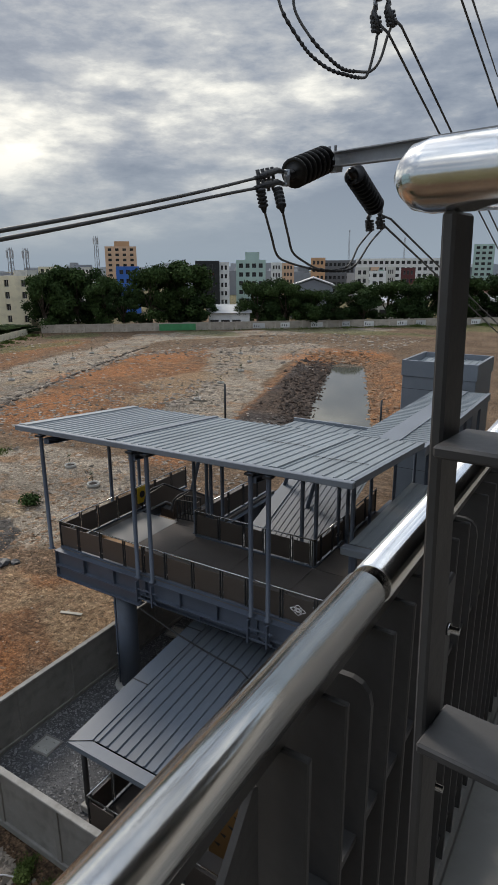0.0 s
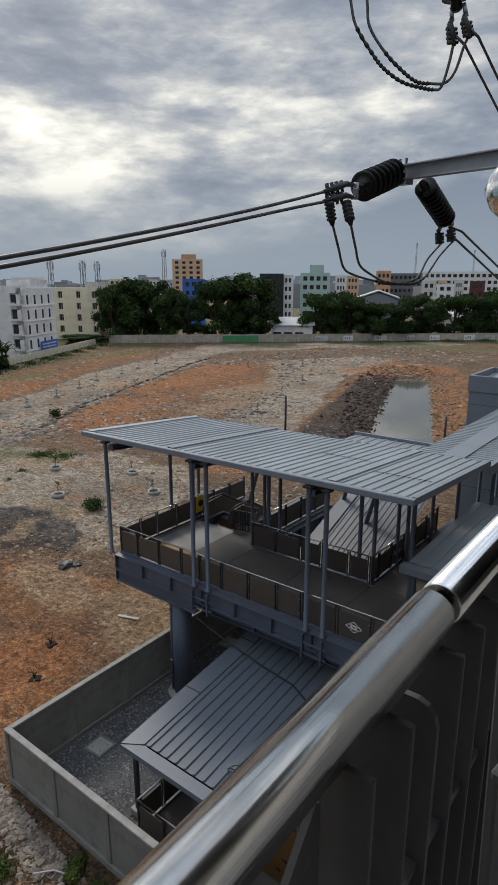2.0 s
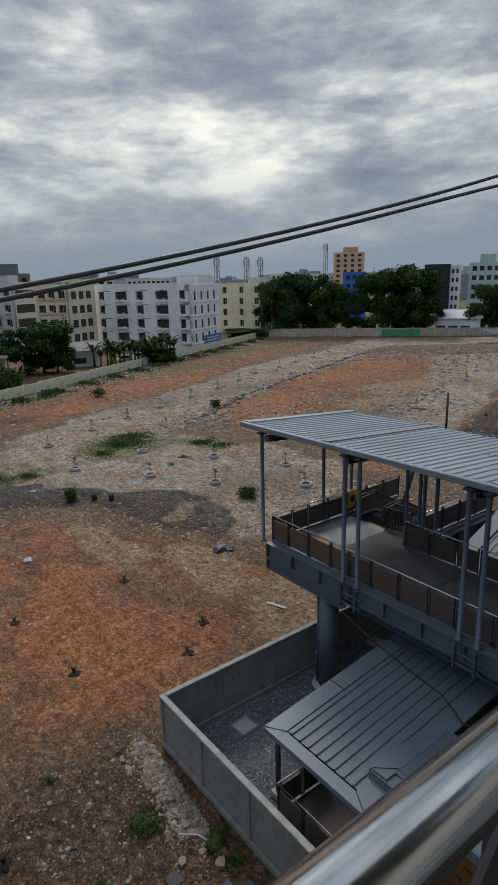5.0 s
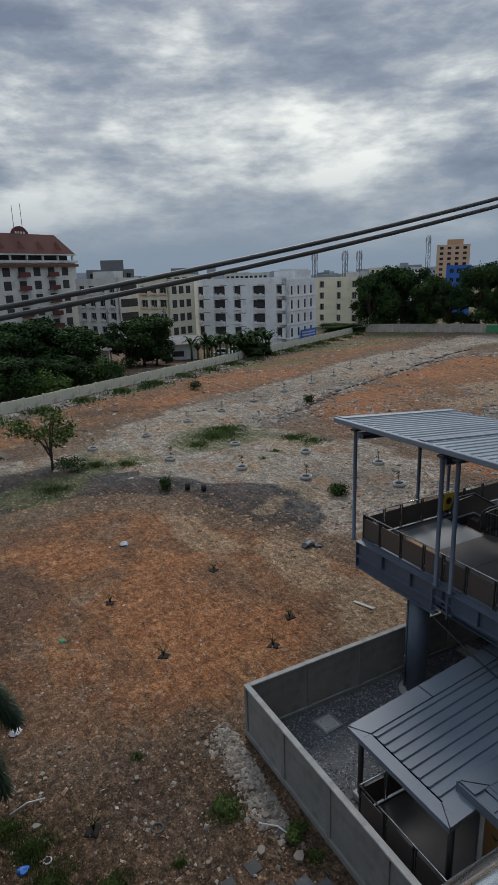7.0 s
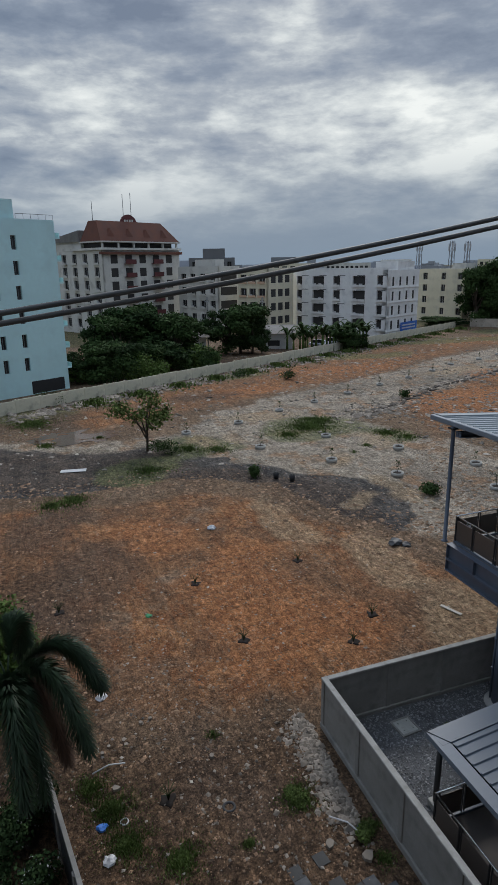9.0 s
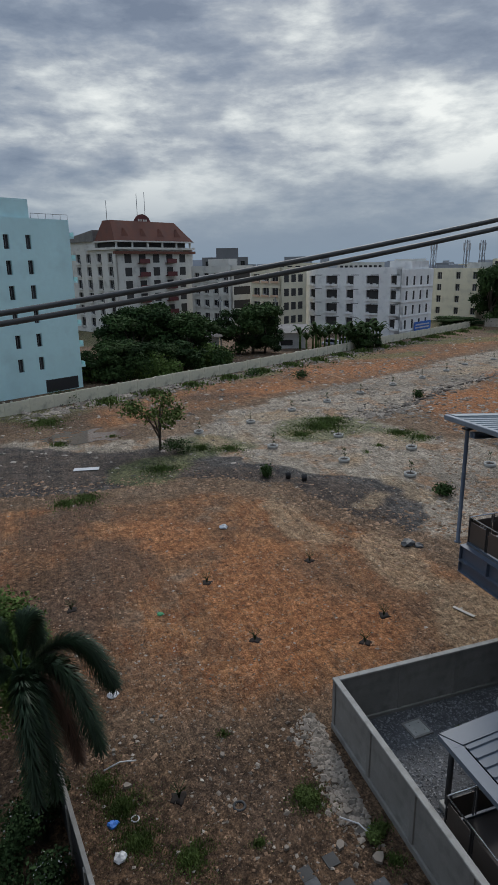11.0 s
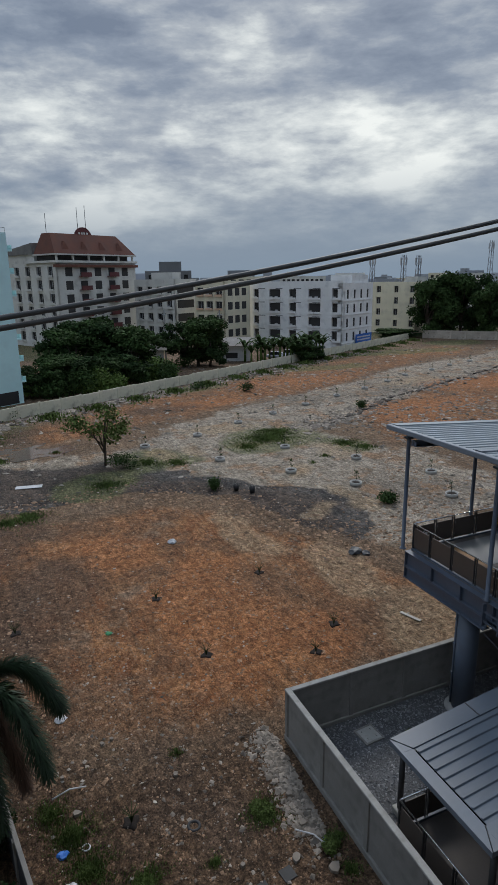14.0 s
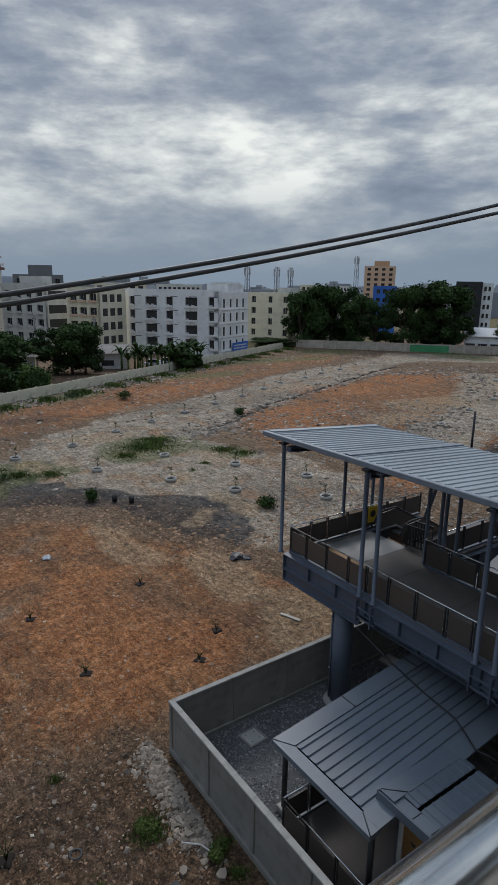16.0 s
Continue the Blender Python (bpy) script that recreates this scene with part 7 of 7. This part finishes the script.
for x, y in ((-33, 30), (-43, 22), (-49, 18), (-56, 13), (-58, 19), (-61.5, 25), (-64, 30.5), (-67, 36.5), (-70, 43), (-73, 49.5), (-76.5, 56), (-80, 62), (-82.5, 69.5), (-85.5, 76), (-88, 83), (-38, 32.3), (-44, 29), (-50, 25), (-45, 59), (-49, 70), (-56, 89), (-63, 97), (-52, 80), (-41, 45)):
    q = copy_thing(pl, pose(x, y, gz(x, y) - 0.02, r.uniform(-3, 3), r.uniform(-3, 3), r.uniform(0, 360)))
pl.location.z = gz(-38, 25) - 0.02

# planting holes with seedlings
ph = thing("planting_hole", "small dark planting hole with a grassy seedling", "seedling", pose(-22.2, 7.1, 0), group="planting holes in the clay")
bm = bmesh.new()
spin(bm, [(0.27, -0.03), (0.23, 0.03), (0.13, 0.035), (0.02, 0.0)], (0, 0, 0), seg=14)
for v in bm.verts:
    v.co.x *= 1 + 0.35 * math.sin(v.co.y * 14)
    v.co.y *= 1 + 0.3 * math.sin(v.co.x * 17 + 1)
part("soil", bm, M["soil"], ph)
bm = bmesh.new()
for k in range(9):
    a = k * 0.7
    tube(bm, [(0, 0, 0), (0.08 * math.cos(a), 0.08 * math.sin(a), 0.3), (0.26 * math.cos(a), 0.26 * math.sin(a), 0.42 + 0.05 * (k % 3))], 0.012, 3)
part("blades", bm, M["leaf_b"], ph)
ph.location.z = gz(-22.2, 7.1)
for x, y in ((-28.1, 12.3), (-27.7, 6.4), (-15.4, 2.3), (-27.4, -0.3), (-22.0, 13.3), (-20.5, 11.5)):
    copy_thing(ph, pose(x, y, gz(x, y), 0, 0, r.uniform(0, 360)))

# bushes
def bush(x, y, rad, h, material, label, seed, n=700, leaf=0.16):
    b_ = thing("bush", label, "bush", pose(x, y, gz(x, y)), group="bushes on the lot")
    q = random.Random(seed)
    bl = [((q.uniform(-.5, .5) * rad, q.uniform(-.5, .5) * rad, h * q.uniform(0.25, 0.7)), (rad * 0.5, rad * 0.5, h * 0.35)) for _ in range(9)]
    part("foliage", leaf_cloud("foliage", bl, n, leaf, material, seed), None, b_)
    for k in range(6):
        bm = bmesh.new()
        tube(bm, [(0, 0, -0.1), (bl[k][0][0], bl[k][0][1], bl[k][0][2])], 0.02, 4)
        part("stem", bm, M["bark"], b_)
    return b_


for k, (x, y, rad, h) in enumerate(((-50.3, 9.6, 1.5, 1.4), (-34.2, 25.2, 0.95, 0.8), (-42, 15, 0.55, 1.0), (-79, 33.5, 1.6, 1.3), (-75.5, 1.1, 2.0, 1.7), (-84.5, 28.5, 1.6, 0.9), (-62, 41.5, 0.8, 1.0), (-14.0, 6.0, 0.55, 0.22), (-12.2, 7.3, 0.35, 0.25))):
    bush(x, y, rad, h, M["weed"] if k > 6 else M["leaf"], "low dark green bush on the bare ground", 40 + k, 700 if k < 7 else 2200, 0.16 if k < 7 else 0.06)

r = random.Random(77)
for k in range(26):
    az = 74.0 + 13.5 * k / 25 + r.uniform(-0.3, 0.3)
    p = xy(az, (91.0 if az < 79 else 86.5) + r.uniform(0, 6))
    g_ = bush(p.x, p.y, r.uniform(2.0, 3.0), r.uniform(2.4, 4.2), M["leaf_c"] if k % 3 else M["leaf"], "tall green shrub growing behind the yard wall", 140 + k, 1100, 0.34)

# loose litter
def litter(name, label, cat, x, y, build, rot=0.0, dz=0.0):
    t_ = thing(name, label, cat, pose(x, y, gz(x, y) + dz, 0, 0, rot))
    build(t_)
    return t_


litter("board", "pale weathered board lying on the clay", "board", -21.0, 16.9, lambda t: boxes("plank", M["wood"], t, ((-0.55, -0.09, 0.02), (0.55, 0.09, 0.06)), bevel=0.008), 200)
litter("board", "white sheet lying on the dark tar", "board", -48.7, 1.9, lambda t: boxes("sheet", M["plastic"], t, ((-1.0, -0.4, 0.03), (1.0, 0.3, 0.06)), bevel=0.01), 80)


def bag(material, s):
    def build(t):
        bm = bmesh.new()
        bmesh.ops.create_icosphere(bm, subdivisions=2, radius=s)
        q = random.Random(int(s * 100))
        for v in bm.verts:
            v.co *= q.uniform(0.7, 1.15)
            v.co.z = max(v.co.z * 0.5, -0.1 * s) + 0.15 * s
        part("sack", bm, material, t)
    return build


litter("plastic_bag", "crumpled blue plastic bag on the ground", "plastic bag", -15.1, 0.28, bag(M["bluebag"], 0.17))
litter("plastic_bag", "small blue plastic scrap on rubble", "plastic bag", -12.4, 7.2, bag(M["bluebag"], 0.09), dz=0.08)
litter("plastic_bag", "crumpled white plastic bag by the fence", "plastic bag", -13.95, 0.35, bag(M["plastic"], 0.2))
litter("plastic_bag", "pale plastic sheet crumpled on earth", "plastic bag", -20.6, 0.9, bag(M["plastic"], 0.22))
litter("container", "green plastic container lying on clay", "container", -25.6, 3.6, bag(M["greensheet"], 0.16))
litter("container", "blue grey box on the clay", "container", -33.9, 9.1, bag(M["galv"], 0.3))
litter("rock", "dark boulder at the edge of the tar", "rock", -28.0, 18.4, bag(M["dark"], 0.45))
litter("rock", "dark boulder at the edge of the tar", "rock", -27.6, 18.9, bag(M["dark"], 0.3))
for x, y in ((-41.1, 16.3), (-40.1, 17.2)):
    def bucket(t):
        bm = bmesh.new()
        spin(bm, [(0.18, 0.0), (0.24, 0.5), (0.21, 0.5), (0.17, 0.05)], (0, 0, 0), seg=14)
        part("body", bm, M["rubber"], t)
        boxes("rope", M["dark"], t, ((-0.2, -0.02, 0.5), (0.2, 0.02, 0.55)))
    litter("bucket", "black bucket standing on rubble", "bucket", x, y, bucket)


def tyre(material, R_, t_):
    def build(t):
        bm = bmesh.new()
        n = 20
        tube(bm, [(math.cos(6.2832 * k / n) * R_, math.sin(6.2832 * k / n) * R_, t_ * 0.7) for k in range(n + 1)], t_, 8, False)
        part("ring", bm, material, t)
    return build


litter("tyre", "old black tyre half sunk in dirt", "tyre", -14.5, 3.95, tyre(M["rubber"], 0.17, 0.05), 0, -0.05)
litter("hoop", "white plastic hoop lying in weeds", "hoop", -15.1, 0.92, tyre(M["plastic"], 0.11, 0.02))


def pipe_(t):
    bm = bmesh.new()
    tube(bm, [(-0.55, 0, 0.12), (0, 0.05, 0.16), (0.5, -0.08, 0.1)], 0.025, 6)
    part("tube", bm, M["plastic"], t)


litter("pipe", "bent white plastic pipe on the rubble", "pipe", -12.6, 6.9, pipe_, 40)
litter("branch", "pale dead branch on the ground", "branch", -17.1, 0.75, pipe_, 100)
for k, (x, y, s) in enumerate(((-16.5, 4.0, 0.15), (-18.8, 2.05, 0.15), (-16.3, 0.85, 0.2), (-12.7, 4.75, 0.14), (-12.3, 6.2, 0.26), (-13.2, 6.9, 0.2), (-18.9, 2.4, 0.12), (-14.3, 7.0, 0.2), (-11.6, 7.0, 0.3), (-17.8, 0.6, 0.12))):
    def slab_(t, s=s * 0.62, k=k):
        bm = bmesh.new()
        q = random.Random(k)
        n = 6
        top_ = [bm.verts.new((math.cos(6.28 * i / n) * s * q.uniform(0.7, 1.2), math.sin(6.28 * i / n) * s * q.uniform(0.6, 1.1), 0.09)) for i in range(n)]
        bot_ = [bm.verts.new((v.co.x * 1.05, v.co.y * 1.05, -0.05)) for v in top_]
        bm.faces.new(top_)
        for i in range(n):
            bm.faces.new((bot_[i], bot_[(i + 1) % n], top_[(i + 1) % n], top_[i]))
        part("chunk", bm, M["stone"], t)
    litter("concrete_chunk", "broken slab of pale concrete on earth", "concrete chunk", x, y, slab_, 37 * k)

# chequered paving left by the wall
pv = thing("paving_patch", "worn grey chequered paving beside the wall", "paving", pose(-11.7, 5.2, 0.0, 0, 0, 8), kind="structure")
bm = bmesh.new()
box(bm, (0.01, 0.01, 0.0), (0.39, 0.39, 0.05))
T1 = mesh_of("tile", bm, M["gravel"])
bm = bmesh.new()
box(bm, (0.01, 0.01, 0.0), (0.39, 0.39, 0.048))
T2 = mesh_of("tile", bm, M["tar"])
q = random.Random(9)
for i in range(-1, 8):
    for j in range(-1, 5):
        if q.random() < 0.35 or (i < 1 and j > 1):
            continue
        x_, y_ = i * 0.4, j * 0.4
        part("tile", T1 if (i + j) % 2 else T2, None, pv, at=pose(x_, y_, gz(-11.7 + x_, 5.2 + y_) - 0.03 + q.uniform(-0.01, 0.012), q.uniform(-1.5, 1.5), q.uniform(-1.5, 1.5)))

# old kerb line beside the concrete road, its shadow painted into the dark stones
kb = thing("broken_kerb", "broken concrete kerb line painted dark for its shadow beside the old road", "kerb", kind="structure")
KP = [(-56.5, 33.0), (-58.2, 37.0), (-66.1, 50.0), (-73.0, 66.5), (-80.3, 82.3), (-86.0, 97.0)]
bm = bmesh.new()
box(bm, (-0.85, -0.2, -0.3), (0.85, 0.2, 0.2), 0.06)
KM = mesh_of("kerbstone", bm, M["kerb"])
for (xa, ya), (xb, yb) in zip(KP, KP[1:]):
    L_ = math.hypot(xb - xa, yb - ya)
    a = math.degrees(math.atan2(yb - ya, xb - xa))
    for k in range(int(L_ / 2)):
        t_ = (k + 0.5) / int(L_ / 2)
        x_, y_ = xa + (xb - xa) * t_, ya + (yb - ya) * t_
        if q.random() < 0.93:
            part("kerbstone", KM, None, kb, at=pose(x_ + q.uniform(-.3, .3), y_, gz(x_, y_) - q.uniform(0, 0.15), q.uniform(-12, 12), q.uniform(-6, 6), a + q.uniform(-9, 9)))

# puddle near the yard wall
bm = bmesh.new()
n = 40
pv_ = [bm.verts.new((-59 + math.cos(6.2832 * k / n) * (2.4 + 0.5 * math.sin(5 * k)), 2.8 + math.sin(6.2832 * k / n) * (4.2 + 0.7 * math.cos(3 * k)), 0.0)) for k in range(n)]
bm.faces.new(pv_)
tagged(part("puddle", bm, M["muddy"]), "brown rain puddle on the clay", "water", kind="structure")

# ---- garden strip with palm below the platform ----
fw = thing("garden_fence", "dark garden fence wall with a pale top rail", "fence", pose(-16.4, -1.15, 0, 0, 0, 9.5), kind="structure")
boxes("wall", M["dark"], fw, ((0, -0.05, -0.3), (12.0, 0.05, 1.72)))
boxes("top_rail", M["concrete"], fw, ((-0.1, -0.06, 1.722), (12.1, 0.06, 1.78)), bevel=0.01)
for k in range(7):
    boxes("post", M["concrete"], fw, ((2 * k - 0.08, -0.1, -0.3), (2 * k + 0.08, -0.052, 1.72)))


def palm(x, y, h, label, seed):
    r = random.Random(seed)
    root = thing("palm_tree", label, "palm", pose(x, y, 0))
    bm = bmesh.new()
    tube(bm, [(0, 0, -0.2), (0.05, 0, h * 0.4), (0.02, 0.05, h * 0.8), (0, 0, h)], 0.15, 10, radii=[0.2, 0.15, 0.12, 0.10])
    part("trunk", bm, M["bark"], root)
    # foxtail fronds: leaflets stand out all round an arching rib
    for k, (deg, reach, rise, drop) in enumerate(((88, 2.6, 0.95, 1.2), (50, 2.5, 0.8, 2.1), (8, 2.2, 0.7, 2.6), (-38, 2.4, 0.9, 2.0), (-95, 2.5, 1.0, 1.6), (-150, 2.5, 1.0, 1.4), (168, 2.4, 1.1, 1.4), (20, 1.7, 0.5, 3.0), (65, 1.5, 0.1, 2.6))):
        a = radians(deg + r.uniform(-4, 4))
        dead = k == 8
        pts = []
        for i in range(15):
            t = i / 14
            z = h + rise * math.sin(min(1.0, t * 1.15) * math.pi * 0.85) - drop * t ** 2.6
            pts.append(Vector((math.cos(a), math.sin(a), 0)) * reach * (t - 0.2 * t ** 3) * 1.12 + Vector((0, 0, z)))
        bm = bmesh.new()
        tube(bm, pts, 0.02, 4, radii=[0.032 - 0.0018 * i for i in range(15)])
        for i in range(210):
            t = 0.14 + 0.86 * i / 210
            f_ = t * 14
            j = min(int(f_), 13)
            p = pts[j].lerp(pts[j + 1], f_ - j)
            tang = (pts[j + 1] - pts[j]).normalized()
            sidev = tang.cross(Vector((0, 0, 1))).normalized()
            up_ = sidev.cross(tang)
            for n_ in range(8):
                th = n_ * 0.785 + r.uniform(-0.4, 0.4)
                ll = 0.54 * min(1.0, 0.45 + 2.2 * (t - 0.14), 0.5 + 2.5 * (1.0 - t)) * r.uniform(0.75, 1.15)
                d_ = (sidev * math.cos(th) + up_ * math.sin(th) + tang * 0.75).normalized()
                e_ = p + d_ * ll * 0.6
                g_ = p + d_ * ll - Vector((0, 0, ll * 0.22))
                w_ = tang.cross(d_).normalized() * 0.014
                a_, b_, c_, d2 = bm.verts.new(p - w_), bm.verts.new(p + w_), bm.verts.new(e_ + w_), bm.verts.new(e_ - w_)
                bm.faces.new((a_, b_, c_, d2))
                bm.faces.new((d2, c_, bm.verts.new(g_)))
        part("frond", bm, M["deadfrond"] if dead else M["frond"], root, "brown dead frond" if dead else "")
    return root


palm(-15.3, -1.65, 5.4, "foxtail palm with arching dark green fronds in the garden strip", 3)
for k in range(9):
    x, y = -16.0 + 0.9 * (k % 7) + rnd.uniform(-.2, .2), -1.75 - 0.5 * (k % 3) + 0.11 * k
    sh = thing("garden_shrub", "dark garden shrub with small white flowers", "shrub", pose(x, y, 0), group="shrubs in the garden strip")
    q = random.Random(70 + k)
    bl = [((q.uniform(-.5, .5), q.uniform(-.35, .35), q.uniform(0.4, 1.0)), (0.4, 0.4, 0.35)) for _ in range(8)]
    part("leaves", leaf_cloud("leaves", bl, 1300, 0.1, M["leaf_b"], 70 + k), None, sh)
    if k % 2:
        part("flowers", leaf_cloud("flowers", [(b_[0], (0.45, 0.45, 0.42)) for b_ in bl], 120, 0.06, M["plastic"], 90 + k), None, sh)
bush(-19.7, -2.2, 1.5, 5.9, M["leaf_c"], "tall bright green shrub behind the palm", 55, 12000, 0.12)

# parked car and banana plants behind the yard wall
def car(p, yaw):
    c_ = thing("parked_car", "silver hatchback parked behind the yard wall", "car", Matrix.Translation(p) @ Matrix.Rotation(yaw, 4, 'Z'))
    bm = bmesh.new()
    vs = box(bm, (-2.0, -0.82, 0.3), (2.0, 0.82, 0.85), 0.12)
    part("body", bm, M["carpaint"], c_)
    bm = bmesh.new()
    vs = box(bm, (-1.5, -0.72, 0.85), (1.0, 0.72, 1.42))
    for v in vs:
        if v.co.z > 1.2:
            v.co.x = v.co.x * 0.68 - 0.1
            v.co.y *= 0.82
    part("cabin", bm, M["glass"], c_)
    boxes("roof", M["carpaint"], c_, ((-1.05, -0.58, 1.4), (0.52, 0.58, 1.45)), bevel=0.02)
    for sx in (-1.25, 1.25):
        for sy in (-0.84, 0.64):
            bm = bmesh.new()
            spin(bm, [(0.2, 0), (0.31, 0.03), (0.31, 0.17), (0.2, 0.2)], (sx, sy, 0.31), (0, 1, 0), 16)
            w_ = part("wheel", bm, M["rubber"], c_)
            bm = bmesh.new()
            spin(bm, [(0.19, -0.005), (0.19, 0.205)], (sx, sy, 0.31), (0, 1, 0), 12)
            part("rim", bm, M["plate"], w_)
    return c_


car(xy(63.9, 121) , 0.9)
car(xy(62.6, 124), 0.9)
bn = thing("banana_plant", "banana plant with broad drooping leaves", "banana plant", Matrix.Translation(xy(65.2, 116)), group="banana plants behind the wall")
bm = bmesh.new()
tube(bm, [(0, 0, 0), (0, 0, 1.8)], 0.14, 7, radii=[0.16, 0.1])
part("stem", bm, M["leaf_c"], bn)
for k in range(8):
    a = k * 0.8
    bm = bmesh.new()
    prev = None
    for i in range(7):
        t = i / 6
        c0 = Vector((math.cos(a) * 1.25 * t, math.sin(a) * 1.25 * t, 1.6 + (2.5 + 0.4 * (k % 3)) * t - 2.2 * t * t))
        sd_ = Vector((-math.sin(a), math.cos(a), 0)) * 0.19 * math.sin(math.pi * min(0.97, 0.12 + t * 0.85))
        cur = (bm.verts.new(c0 - sd_), bm.verts.new(c0 + Vector((0, 0, 0.06))), bm.verts.new(c0 + sd_))
        if prev:
            bm.faces.new((prev[0], prev[1], cur[1], cur[0]))
            bm.faces.new((prev[1], prev[2], cur[2], cur[1]))
        prev = cur
    part("leaf", bm, M["leaf"], bn)
for az, d in ((66.9, 117), (66.3, 112), (65.7, 117), (65.0, 113), (62.9, 117), (62.4, 121), (61.9, 119), (61.4, 122), (60.8, 121), (60.2, 124), (59.6, 122), (65.4, 113), (64.6, 114.5), (63.6, 113), (62.6, 115), (61.6, 117), (60.6, 119), (61.1, 118.5), (62.0, 117), (63.2, 116.5), (64.2, 116), (59.9, 121)):
    copy_thing(bn, Matrix.Translation(xy(az, d)) @ Matrix.Rotation(az * 3, 4, 'Z') @ Matrix.Scale(rnd.uniform(1.3, 1.9), 4))
# utility poles along the side street
for az, d, h in ((80.4, 118, 10), (74.3, 118, 10), (69.2, 124, 9.5)):
    up_ = thing("utility_pole", "grey concrete utility pole with cross-arm", "pole", Matrix.Translation(xy(az, d)), group="street utility poles")
    boxes("pole", M["coping"], up_, ((-0.12, -0.12, 0), (0.12, 0.12, h)))
    boxes("cross_arm", M["galv"], up_, ((-1.1, -0.05, h - 0.9), (1.1, 0.05, h - 0.78)))
    for k in range(3):
        boxes("insulator", M["porcelain"], up_, ((-0.95 + 0.9 * k, -0.05, h - 0.78), (-0.85 + 0.9 * k, 0.05, h - 0.55)))
